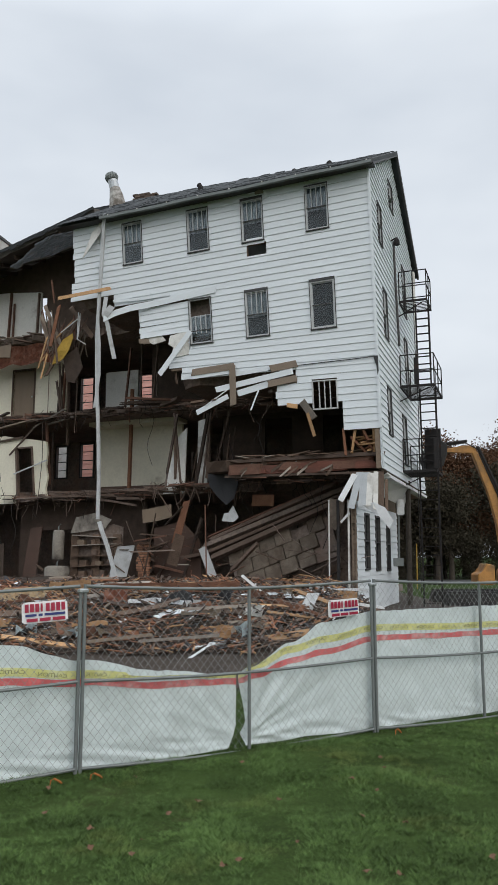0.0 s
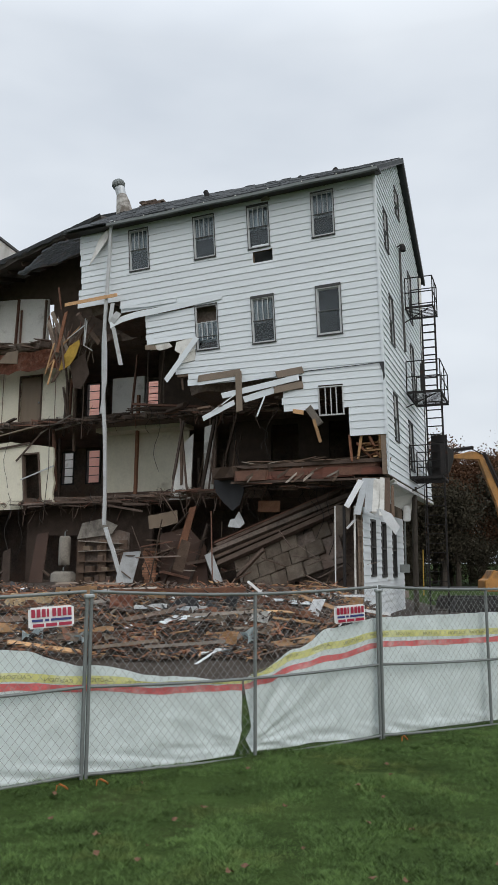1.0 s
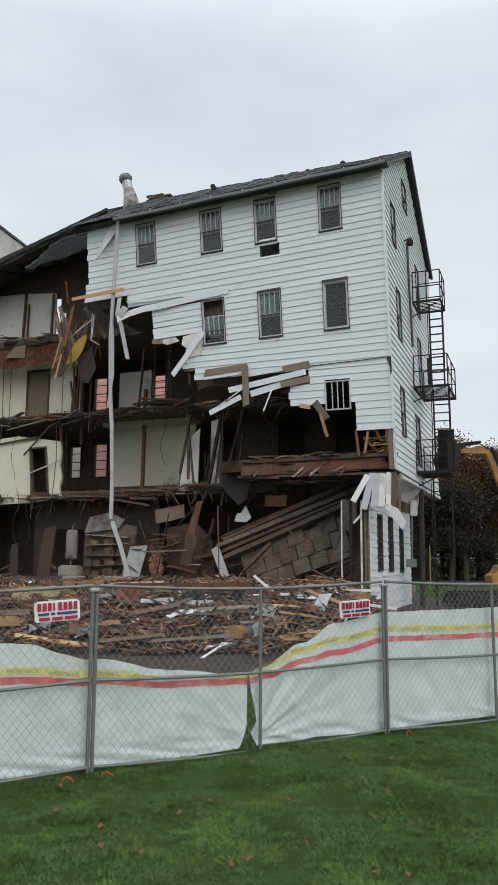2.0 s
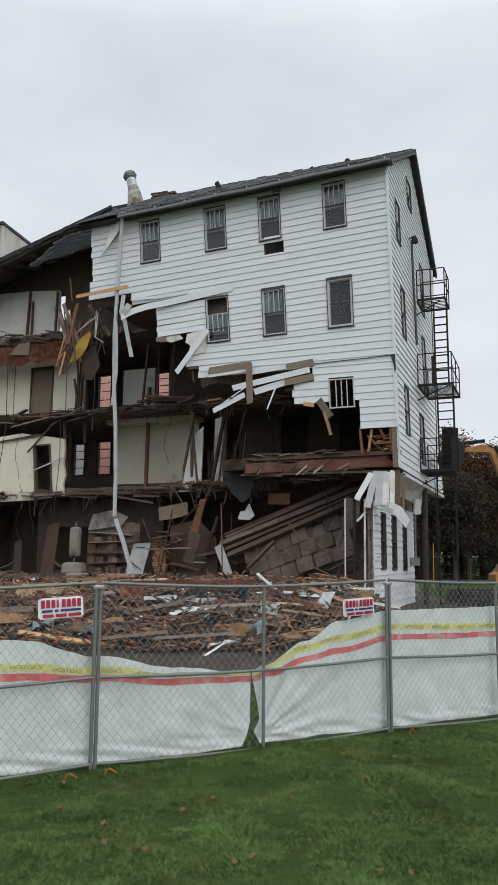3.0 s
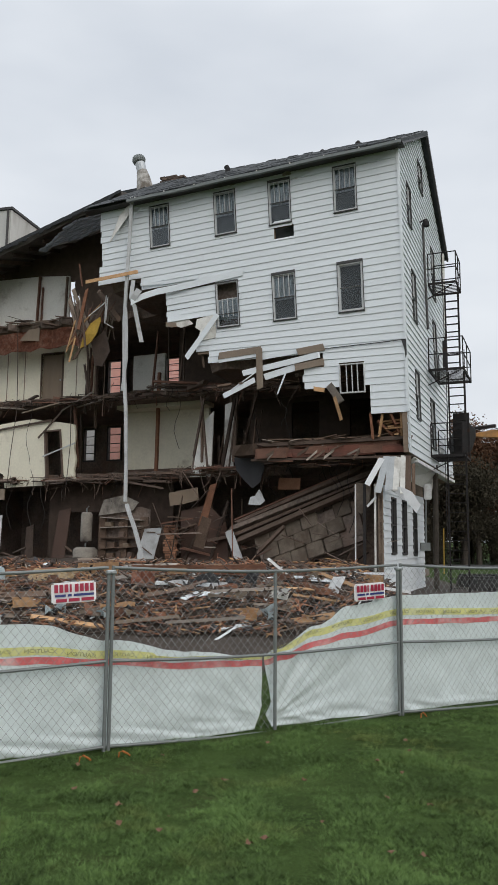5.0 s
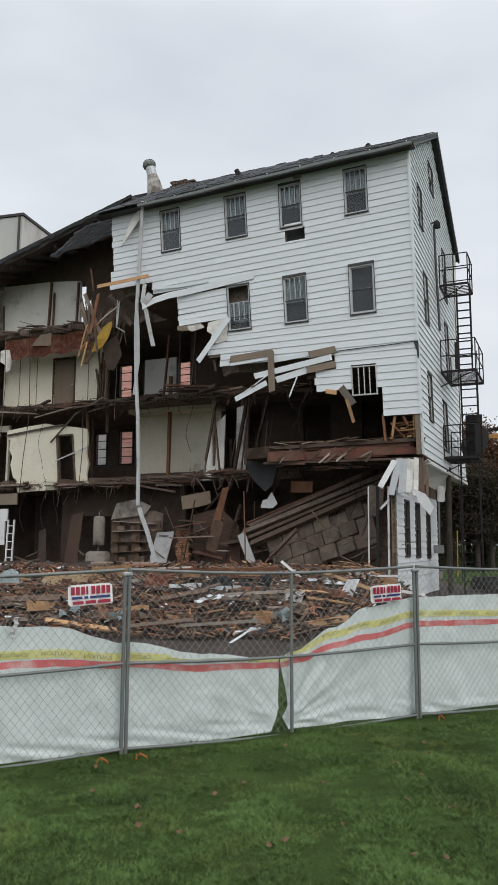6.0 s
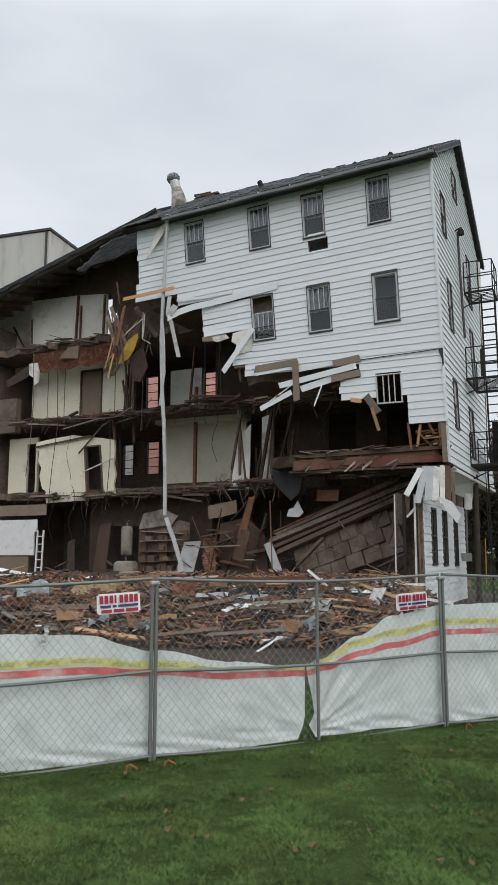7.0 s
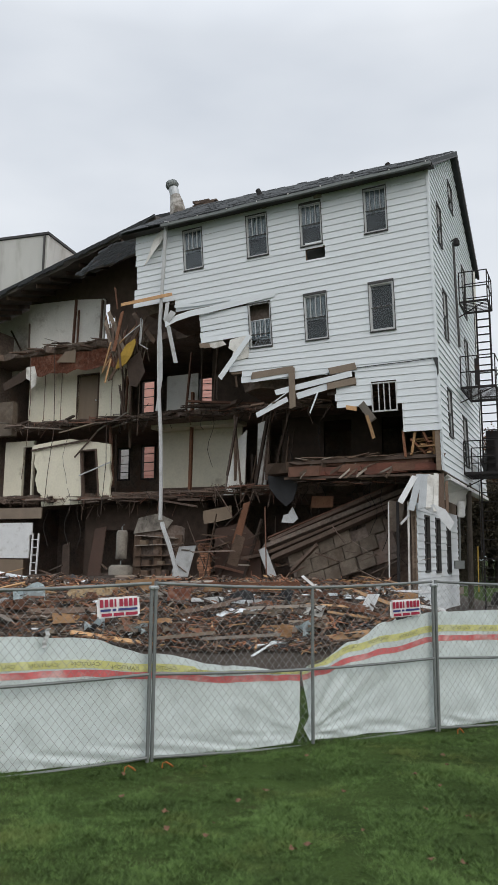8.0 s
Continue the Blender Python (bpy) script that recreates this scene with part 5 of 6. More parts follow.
for r in range(24):
    for c in range(2):
        bm = bmesh.new()
        j = rb.uniform(-0.03, 0.03)
        box(bm, 0.22 * c + j, 0.22 * c + 0.2 + j, j, 0.1 + j, 0.075 * r, 0.075 * r + 0.062)
        part("brick", bm, BRICK, pier)

# rear windows with glazing bars, and the neighbour's white wall seen through them
for k, (a0, a1, z0, z1) in enumerate(REAR_WINDOWS[:4]):
    bm = bmesh.new()
    for q in ((a0, a0 + 0.06, z0, z1), (a1 - 0.06, a1, z0, z1), (a0 + 0.06, a1 - 0.06, z1 - 0.06, z1), (a0 + 0.06, a1 - 0.06, z0, z0 + 0.06)):
        box(bm, q[0], q[1], REAR - 0.04, REAR + 0.14, q[2], q[3])
    w = part("window", bm, FRAME, house, "small rear window with glazing bars")
    for j in range(1, 4):
        bm = bmesh.new()
        z = z0 + (z1 - z0) * j / 4
        box(bm, a0 + 0.06, a1 - 0.06, REAR + 0.02, REAR + 0.05, z - 0.016, z + 0.016)
        part("glazing_bar", bm, FRAME, w)
neighbour = empty("neighbour_house", MB @ Matrix.Translation((-16, 15, 0)), "white clapboard house beyond the ruin, with a pink wall added for window curtains", "house")
# the pink wall is added: sky-lit, it gives the glow of backlit pink curtains
for a0, a1, m, lab in ((-9, -2.85, WHITE, "white wall"), (-2.8, 7, PINK, "added pink wall in place of backlit curtains")):
    bm = bmesh.new()
    box(bm, a0, a1, 0, 5, 0.3, 13.2)
    w = part("wall", bm, m, neighbour, lab)
    for j in range(40):
        bm = bmesh.new()
        box(bm, a0, a1, -0.04, -0.002, 3.0 + 0.25 * j, 3.22 + 0.25 * j)
        part("clapboard", bm, m, w)

# end wall of the opened wing
bm = bmesh.new()
box(bm, -19.6, -19.2, 3.2, 8.6, BASE, 11.6)
part("end_wall", bm, MOTTLEDBROWN, house)
bm = bmesh.new()
box(bm, -18.7, -17.6, 3.3, 3.6, 6.9, 8.3)
part("brick_stub", bm, BLOCKS, house, "stub of grey blockwork")
# shopfront remains
for a0, a1, z0, z1, m, lab in ((-17.4, -15.2, 2.86, 3.3, WHITE, "white fascia panel"), (-17.4, -15.55, 1.2, 1.95, DOORWOOD, "brown lower panel"), (-17.4, -15.3, 2.0, 2.86, WHITE, "white board"), (-17.5, -14.8, 3.45, 3.85, TANWOOD, "brown beam casing")):
    bm = bmesh.new()
    box(bm, a0, a1, 2.0, 2.06, z0, z1)
    part("shopfront_panel", bm, m, house, lab)
bm = bmesh.new()
for a in (-15.12, -14.85):
    beam(bm, (a, 1.9, 0.8), (a + 0.03, 1.95, 2.9), 0.05, 0.05)
for k in range(7):
    beam(bm, (-15.12, 1.92, 1.0 + 0.28 * k), (-14.83, 1.92, 1.0 + 0.28 * k), 0.03, 0.03)
part("rack", bm, WHITE, house, "white ladder-like rack")

# ---- roof fittings ----
vent = empty("roof_vent", MB @ Matrix.Translation((-10.28, 3.7, 15.1)) @ Matrix.Rotation(radians(-13), 4, "Y"), "galvanised turbine vent on a stained tapered base", "roof vent")
bm = bmesh.new()
tube(bm, [(0, 0, 0), (0.03, 0, 0.6), (0.02, 0, 0.85)], [0.34, 0.25, 0.2], 12)
part("base", bm, mat("stained_flashing", (0.46, 0.44, 0.41), 0.7, var=0.25, scale=4, stain=(0.12, 0.1, 0.08), stain_at=0.48), vent)
bm = bmesh.new()
tube(bm, [(0.02, 0, 0.8), (0.0, 0, 1.2)], 0.19, 12)
part("pipe", bm, ALU, vent)
bm = bmesh.new()
bmesh.ops.create_uvsphere(bm, u_segments=16, v_segments=8, radius=0.24, matrix=Matrix.Translation((-0.02, 0, 1.36)) @ Matrix.Diagonal((1, 1, 0.85, 1)))
part("turbine", bm, GALV, vent)
bm = bmesh.new()
for k in range(16):
    t = 2 * math.pi * k / 16
    tube(bm, [(-0.02 + 0.25 * math.cos(t) * math.sin(u), 0.25 * math.sin(t) * math.sin(u), 1.36 + 0.21 * math.cos(u)) for u in (0.5, 1.0, 1.57, 2.1, 2.6)], 0.014, 4)
part("vanes", bm, GALV, vent)
stack = empty("soil_stack", MB @ Matrix.Translation((-6.4, 2.6, 14.35)), "short black pipe through the roof", "pipe")
bm = bmesh.new()
tube(bm, [(0, 0, 0), (0, 0, 0.4), (-0.06, 0, 0.5)], 0.09, 10)
part("pipe", bm, BLACKIRON, stack)
bm = bmesh.new()
tube(bm, [(0, 0, 0.02), (0, 0, 0.1)], [0.2, 0.12], 10)
part("flange", bm, BLACKIRON, stack)
for a, b, z in ((-2.25, 4.35, 15.72), (-3.4, 3.9, 15.4)):
    cap = empty("ridge_vent", MB @ Matrix.Translation((a, b, z)), "small dark metal vent cap on the shingles", "roof vent", "vent caps on the roof")
    bm = bmesh.new()
    tube(bm, [(0, 0, -0.1), (0, 0, 0.06), (0.02, 0, 0.12)], [0.1, 0.1, 0.05], 10)
    part("cap", bm, BLACKIRON, cap)
    bm = bmesh.new()
    tube(bm, [(0, 0, -0.06), (0, 0, 0.0)], [0.17, 0.11], 10)
    part("flange", bm, BLACKIRON, cap)
chim = empty("chimney_stub", MB @ Matrix.Translation((-10.0, 4.3, 15.5)), "crumbled dark chimney stub on the ridge", "chimney")
for r in range(5):
    for c in range(5 - r // 2):
        bm = bmesh.new()
        box(bm, 0.24 * c + 0.1 * (r % 2), 0.24 * c + 0.1 * (r % 2) + 0.22, rb.uniform(-0.05, 0), 0.4, 0.08 * r, 0.08 * r + 0.07)
        part("brick", bm, DARKSPLIT if r > 1 else BRICK, chim)

# shingle courses on the front pitch, and the torn flap at its broken end
slope_v = Vector((0, RIDGE_B + 0.42, RIDGE_Z - EAVE_Z + 0.25)).normalized()
rs = random.Random(14)
for r in range(20):
    bm = bmesh.new()
    for c in range(36):
        a = -10.1 + 0.2805 * c
        k = r / 20
        e0, r0 = 12.97 + 0.034 * a, RIDGE_Z + 0.07 + 0.004 * a + 0.05 * noise.noise((a * 0.9, 1, 0))
        if rs.random() < 0.04:
            continue
        b = -0.44 + (RIDGE_B + 0.44) * k
        z = e0 + (r0 - e0) * k
        box(bm, a, a + 0.275, b - 0.01, b + 0.26, z + 0.005 + rs.uniform(0, 0.02), z + 0.03 + rs.uniform(0, 0.035) * (rs.random() < 0.2), lambda p: Vector((p.x, p.y, p.z + (p.y - b) * (r0 - e0) / (RIDGE_B + 0.44))))
    part("shingle_course", bm, ROOFING, front_roof)["kind"] = "stuff"
flap = empty("roof_flap", MB @ Matrix.Translation((-12.0, 1.75, 12.9)) @ Matrix.Rotation(radians(-14), 4, "X"), "torn flap of charcoal shingles hanging from the broken roof", "roof piece")
FLAP = [(-1.49, -0.45), (-1.15, -0.55), (-0.86, -0.33), (0.14, -0.23), (1.11, 0.06), (1.14, 0.6), (0.72, 0.82), (-0.39, 0.54), (-1.0, -0.09)]


def inside_outline(x, z, outline):
    odd = False
    for (x0, z0), (x1, z1) in zip(outline, outline[1:] + outline[:1]):
        if (z0 > z) != (z1 > z) and x < x0 + (x1 - x0) * (z - z0) / (z1 - z0):
            odd = not odd
    return odd


bm = bmesh.new()
plate(bm, [(x, 0.03, z) for x, z in FLAP], 0.05)
part("decking", fix(bm), TAR, flap)
fall = radians(16)
for r in range(-14, 15):
    for c in range(-12, 13):
        u, v = 0.2 * c + 0.08 * (r % 2) + rs.uniform(-0.03, 0.03), 0.085 * r + rs.uniform(-0.02, 0.02)
        x, z = u * math.cos(fall) - v * math.sin(fall), u * math.sin(fall) + v * math.cos(fall)
        if not inside_outline(x, z, FLAP) or rs.random() < 0.06:
            continue
        bm = bmesh.new()
        lift = 0.012 + 0.02 * rs.random()
        plate(bm, [(x - 0.1, -lift, z - 0.08), (x + 0.08, -lift - rs.uniform(0, 0.02), z - 0.035 + rs.uniform(-0.02, 0.02)), (x + 0.06, 0.02, z + 0.11), (x - 0.12, 0.02, z + 0.06)], 0.008)
        part("shingle", fix(bm), ROOFING, flap)

# ---- stair tower behind ----
tower = empty("stair_tower", MB @ Matrix.Translation((-21.5, 9.5, BASE)) @ Matrix.Rotation(radians(8), 4, "Z") @ Matrix.Translation((-3.22, 0, 0)), "plain rendered stair tower with a flat dark-edged roof", "tower")
bm = bmesh.new()
box(bm, 0, 3.22, 0, 5.5, 0, 18.15)
bmesh.ops.bevel(bm, geom=bm.edges[:], offset=0.03, segments=1, affect="EDGES")
part("wall", bm, CEMENT, tower)
bm = bmesh.new()
box(bm, -0.07, 3.29, -0.07, 5.57, 18.15, 18.28)
part("roof_edge", bm, FRAME, tower, "dark metal roof edge")
bm = bmesh.new()
tube(bm, [(3.05, -0.06, 18.1), (3.05, -0.06, 12.0), (3.05, -0.06, 0.0)], 0.06, 8)
part("downpipe", bm, FRAME, tower)


# ---- chain-link fence ----
def fence_post_frame(u):
    p = FENCE_A + FENCE_D * u
    return Matrix.Translation((p.x, p.y, 0)) @ Matrix.Rotation(math.atan2(FENCE_D.y, FENCE_D.x), 4, "Z")


PANEL, FH = 3.76, 1.81


def fence_panel(mid=PANEL / 2):
    th = empty("temporary_fence", fence_post_frame(0), "galvanised chain-link fence panel with steel tube frame, standing on the lawn", "fence", "fence panels round the site")
    for x in (0.024, mid, PANEL - 0.024):
        bm = bmesh.new()
        tube(bm, [(x, 0, -0.12), (x, 0, FH * 0.5), (x, 0, FH - 0.06 if x != 0.024 else FH)], 0.02, 10)
        part("post", bm, GALV, th)
    for z, dz in ((FH - 0.02, -0.06), (0.83, -0.045), (-0.02, -0.05)):
        bm = bmesh.new()
        tube(bm, [(0.035 + (PANEL - 0.07) * k / 8, -0.005, z + dz * math.sin(math.pi * k / 8)) for k in range(9)], 0.017, 8)
        part("rail", bm, GALV, th)
    for z in (FH - 0.09,):
        bm = bmesh.new()
        box(bm, -0.055, 0.055, -0.032, 0.032, z, z + 0.045)
        bmesh.ops.bevel(bm, geom=bm.edges[:], offset=0.012, segments=1, affect="EDGES")
        clamp_ob = part("clamp", bm, CLAMP, th, "bright saddle clamp")
        bm = bmesh.new()
        tube(bm, [(0, -0.03, z + 0.022), (0, -0.055, z + 0.022)], 0.011, 6)
        part("bolt", bm, CLAMP, clamp_ob)
    bm = bmesh.new()
    pitch = 0.088
    n = int((PANEL + FH) / pitch) + 1
    for sg in (1, -1):
        for k in range(n):
            x0 = 0.05 + k * pitch if sg < 0 else PANEL - 0.05 - k * pitch
            # clip the diagonal to the frame
            z0, z1 = -0.03, FH - 0.05
            xa = x0
            top = x0 + (-(z1 - z0) if sg < 0 else (z1 - z0)) * 0.82
            za, zb = z0, z1
            if sg < 0 and top < 0.05:
                zb = z0 + (x0 - 0.05) / 0.82
                top = 0.05
            if sg > 0 and top > PANEL - 0.05:
                zb = z0 + (PANEL - 0.05 - x0) / 0.82
                top = PANEL - 0.05
            if sg < 0 and xa > PANEL - 0.05:
                za = z0 + (xa - PANEL + 0.05) / 0.82
                xa = PANEL - 0.05
            if sg > 0 and xa < 0.05:
                za = z0 + (0.05 - xa) / 0.82
                xa = 0.05
            if zb - za < 0.02:
                continue
            tube(bm, [(xa, 0.004 * sg, za), (top, 0.004 * sg, zb)], 0.0019, 3)
    part("chain_link", bm, WIRE, th, "diamond wire mesh")
    return th


fence_panel(1.97)
panel = fence_panel(1.85)
panel.matrix_basis = fence_post_frame(PANEL)
for k in (-2, -1, 2):
    copy_thing(panel, fence_post_frame(PANEL * k))

# ---- white sheeting on the far side of the fence ----


def along(table, u):
    for (u0, v0), (u1, v1) in zip(table, table[1:]):
        if u <= u1:
            k = clamp((u - u0) / (u1 - u0))
            k = k * k * (3 - 2 * k)
            return v0 + (v1 - v0) * k
    return table[-1][1]


def drape(u, z, seed):
    """How far the sheet stands behind the wire, with folds that hang from its upper edge."""
    fold = 0.04 * noise.noise((u * 1.3, z * 0.7, seed)) + 0.016 * noise.noise((u * 4.0 + z * 3.0, z * 1.8 - u, seed + 5)) + 0.009 * noise.noise((u * 11.0 - z * 6.0, z * 5.0, seed))
    # creases that fan out from the tied corner by the tear, and gathers along the hem
    away = math.hypot(u - 1.95, z - 0.02)
    turn = math.atan2(z - 0.02, abs(u - 1.95) + 0.01)
    fold += (0.036 if u > 1.85 else 0.014) * noise.noise((turn * 5.5, away * 0.5, seed + 2)) * clamp(away / 0.25) * clamp(1.7 - away)
    fold += 0.03 * noise.noise((u * 2.2 + z, z * 14.0 + u * 2.5, seed + 8)) * clamp((0.22 - z) / 0.2)
    fold += 0.006 * noise.noise((u * 5.0 - z * 4.0, z * 7.0 + u * 6.0, seed + 6))
    return max(0.03, 0.095 + fold + 0.02 * (1 - z))


def sheeting(u0, u1, tops, yellow, red, seed, bottom=0.02, cut=None, label=""):
    th = empty("sheeting", fence_post_frame(0), label, "sheeting", "white sheeting along the fence")

    def strip_mesh(name, lo, hi, material, lift, nz, tag=""):
        bm = bmesh.new()
        nu = int((u1 - u0) / 0.035)
        rows_ = []
        for i in range(nu + 1):
            u = u0 + (u1 - u0) * i / nu
            a, b = lo(u), hi(u)
            col = []
            for j in range(nz + 1):
                z = a + (b - a) * j / nz
                uu = u
                if cut:
                    k = cut(z)
                    uu = u0 + (u - u0) * (k - u0) / (u1 - u0) if cut is right_cut else u1 - (u1 - u) * (u1 - k) / (u1 - u0)
                col.append(bm.verts.new((uu, drape(uu, z, seed) - lift, z)))
            rows_.append(col)
        for c, d in zip(rows_, rows_[1:]):
            for j in range(nz):
                f = bm.faces.new((c[j], d[j], d[j + 1], c[j + 1]))
                f.smooth = True
        return part(name, bm, material, th, tag)

    strip_mesh("sheet", lambda u: bottom + 0.03 * noise.noise((u * 2, 0, seed)), lambda u: along(tops, u) + 0.012 * noise.noise((u * 6, 1, seed)), POLY, 0.0, 48)
    strip_mesh("yellow_band", lambda u: along(yellow, u) - (0.022 if 0.5 < u < 2.0 else 0.042), lambda u: min(along(yellow, u) + (0.015 if 0.5 < u < 2.0 else 0.042), along(tops, u) - 0.005), TAPEYELLOW, 0.004, 2, "yellow caution print")
    strip_mesh("red_band", lambda u: along(red, u) - 0.035 + 0.012 * noise.noise((u * 4, 7, seed)), lambda u: along(red, u) + 0.035 + 0.012 * noise.noise((u * 5, 9, seed)), TAPERED, 0.004, 2, "red print line")
    u = u0 + 0.25
    while u < u1 - 0.25:
        z = along(yellow, u)
        cu = bpy.data.curves.new("lettering", "FONT")
        cu.body, cu.size, cu.align_x, cu.align_y = "CAUTION", 0.054, "CENTER", "CENTER"
        cu.materials.append(TAPETEXT)
        t = new("lettering", cu)
        t.parent = th
        slope = math.atan2(along(yellow, u + 0.1) - along(yellow, u - 0.1), 0.2)
        # the print faces the building, so it reads backwards from the lawn
        t.matrix_basis = Matrix.Translation((u, drape(u, z, seed) - 0.022, z)) @ Matrix.Rotation(-slope, 4, "Y") @ Matrix.Rotation(radians(90), 4, "X") @ Matrix.Diagonal((-1.25, 1, 1, 1))
        u += 0.43
    return th


def right_cut(z):
    return 1.73 + 0.13 * clamp((z + 0.09) / 0.3) ** 0.8


def left_cut(z):
    return 1.97 - 0.09 * clamp((z - 0.25) / 0.45) - 0.07 * max(0, 1 - abs(z - 0.1) / 0.12)


sheeting(-7.4, 1.82, [(-7.4, 1.25), (-2.2, 1.3), (-0.81, 1.23), (0.0, 1.03), (0.92, 0.86), (1.66, 0.77), (1.9, 0.76)], [(-7.4, 1.0), (-0.8, 0.965), (0.0, 0.88), (0.92, 0.79), (1.9, 0.74)],
         [(-7.4, 0.9), (-0.8, 0.87), (0.0, 0.8), (0.92, 0.71), (1.9, 0.68)], 3, -0.07, right_cut, "white plastic sheeting hung low and slack on the fence")
sheeting(1.84, 11.3, [(1.84, 0.76), (1.96, 0.82), (2.57, 1.07), (3.06, 1.3), (3.76, 1.4), (5.6, 1.41), (11.3, 1.4)], [(1.84, 0.73), (2.1, 0.85), (2.57, 0.99), (3.06, 1.09), (3.76, 1.19), (5.6, 1.15), (11.3, 1.15)],
         [(1.84, 0.68), (2.1, 0.74), (2.57, 0.86), (3.06, 0.94), (3.76, 1.06), (5.6, 1.04), (11.3, 1.03)], 9, -0.04, left_cut, "white plastic sheeting rising taut along the fence")


# rag knotted over the sheet's upper edge
rag = empty("rag", fence_post_frame(-1.13) @ Matrix.Translation((0, 0.0, 1.24)), "small grey-white rag knotted on the sheeting", "rag")
bm = bmesh.new()
bmesh.ops.create_icosphere(bm, subdivisions=2, radius=0.03, matrix=Matrix.Diagonal((0.8, 0.7, 1.1, 1)))
for v in bm.verts:
    v.co += v.co.normalized() * 0.012 * noise.noise(v.co * 60)
part("knot", bm, GREYMETAL, rag)
for dx, dz, tag in ((0.015, 0.1, "upper_end"), (-0.02, -0.09, "lower_end")):
    bm = bmesh.new()
    ribbon(bm, [(0, 0, 0), (dx, -0.012, dz * 0.4), (dx * 0.4, 0.006, dz * 0.75), (dx * 1.4, -0.01, dz)], 0.045, 0.006, (1, 0.3, 0))
    part(tag, fix(bm), GREYMETAL, rag)


# ---- fence signs: white plates with lettering kept to plain bars ----
def fence_sign(u, z, tilt, lean):
    m = fence_post_frame(u) @ Matrix.Translation((0, -0.03, z)) @ Matrix.Rotation(radians(tilt), 4, "Y") @ Matrix.Rotation(radians(lean), 4, "X")
    th = empty("fence_sign", m, "white metal sign with red and navy lettering, wired to the fence", "sign", "signs on the fence")
    bm = bmesh.new()
    box(bm, -0.23, 0.23, 0, 0.004, -0.105, 0.105)
    bmesh.ops.bevel(bm, geom=[e for e in bm.edges if abs(e.verts[0].co.y - e.verts[1].co.y) > 0.001], offset=0.015, segments=2, affect="EDGES")
    for v in bm.verts:
        v.co.y += 0.02 * (v.co.x / 0.23) ** 2
    part("plate", bm, SIGNWHITE, th)
    w = 0.05
    for k in range(8):
        bm = bmesh.new()
        x = -0.205 + 0.0525 * k
        box(bm, x, x + (w - 0.012 if k != 3 else 0.02), -0.003, -0.001, 0.005, 0.085)
        part("letter_bar", bm, SIGNRED, th)
    for x0, x1 in ((-0.2, -0.09), (-0.07, -0.03), (-0.01, 0.2)):
        bm = bmesh.new()
        box(bm, x0, x1, -0.003, -0.001, -0.038, -0.014)
        part("letter_bar", bm, SIGNBLUE, th)
    for x0, x1 in ((-0.19, -0.08), (-0.06, 0.05), (0.07, 0.2)):
        bm = bmesh.new()
        box(bm, x0, x1, -0.003, -0.001, -0.09, -0.058)
        part("letter_bar", bm, SIGNRED, th)
    for x in (-0.21, 0.21):
        bm = bmesh.new()
        tube(bm, [(x, -0.006, 0.095), (x, 0.03, 0.1)], 0.004, 5)
        part("tie", bm, WIRE, th)


fence_sign(-0.39, 1.545, -3, -3)
fence_sign(3.3, 1.465, -3, 2)


# orange markers in the grass at the fence foot
def ground_stake(u, off, h, turn):
    p = FENCE_A + FENCE_D * u + FENCE_N * off
    th = empty("marker_stake", Matrix.Translation((p.x, p.y, ground_z(p.x, p.y))) @ Matrix.Rotation(turn, 4, "Z"), "small bright orange wire marker in the grass", "marker", "orange markers along the fence")
    bm = bmesh.new()
    tube(bm, [(0, 0, -0.05), (0.01, 0, h), (0.05, 0, h + 0.015)], 0.007, 6)
    part("wire", bm, ORANGE, th)
    bm = bmesh.new()
    tube(bm, [(0.04, 0, h + 0.012), (0.09, 0.02, h * 0.6), (0.12, 0.03, 0.0)], 0.01, 6)
    part("tag", bm, ORANGE, th)


for u, off, h, t in ((-0.35, 0.28, 0.05, 0.4), (0.05, 0.26, 0.045, 0.2), (3.9, 0.2, 0.05, 0.5)):
    ground_stake(u, off, h, t)


# ---- rubble heap before the building ----
def heap_z(x, y):
    """The heap's surface: a ramp up from the yard to a plateau that runs into the ruin."""
    toe = 14.9 + 0.5 * noise.noise((x * 0.5, 0, 2))
    k = clamp((y - toe) / 2.6)
    side = clamp((3.1 - x + 0.1 * (y - 17)) / 1.4)
    rough = 0.16 * noise.noise((x * 1.1, y * 1.1, 4)) + 0.09 * noise.noise((x * 3.1, y * 3.1, 8))
    return ground_z(x, y) + (0.95 * k * (2 - k) * 0.92 + rough * min(1, k * 3)) * side + 0.02


heap = empty("rubble_heap", Matrix.Translation((0, 0, 0)), "heap of splintered boards, lath and plaster before the ruin", "rubble")
bm = bmesh.new()
gx, gy = [-17 + 0.25 * i for i in range(84)], [14.0 + 0.25 * j for j in range(46)]
vs = [[bm.verts.new((x, y, heap_z(x, y) - 0.04)) for y in gy] for x in gx]
for i in range(len(gx) - 1):
    for j in range(len(gy) - 1):
        bm.faces.new((vs[i][j], vs[i + 1][j], vs[i + 1][j + 1], vs[i][j + 1]))
part("mound", bm, SOIL, heap)

rd = random.Random(99)
MIX = [REDWOOD] * 7 + [DARKSPLIT] * 8 + [DARKWOOD] * 5 + [GREYWOOD] * 2 + [RAWWOOD] * 5 + [TANWOOD] + [SIDING] * 2


def on_heap(x, y):
    e = 0.3
    n = Vector((heap_z(x - e, y) - heap_z(x + e, y), heap_z(x, y - e) - heap_z(x, y + e), 2 * e)).normalized()
    return Vector((x, y, heap_z(x, y))), n


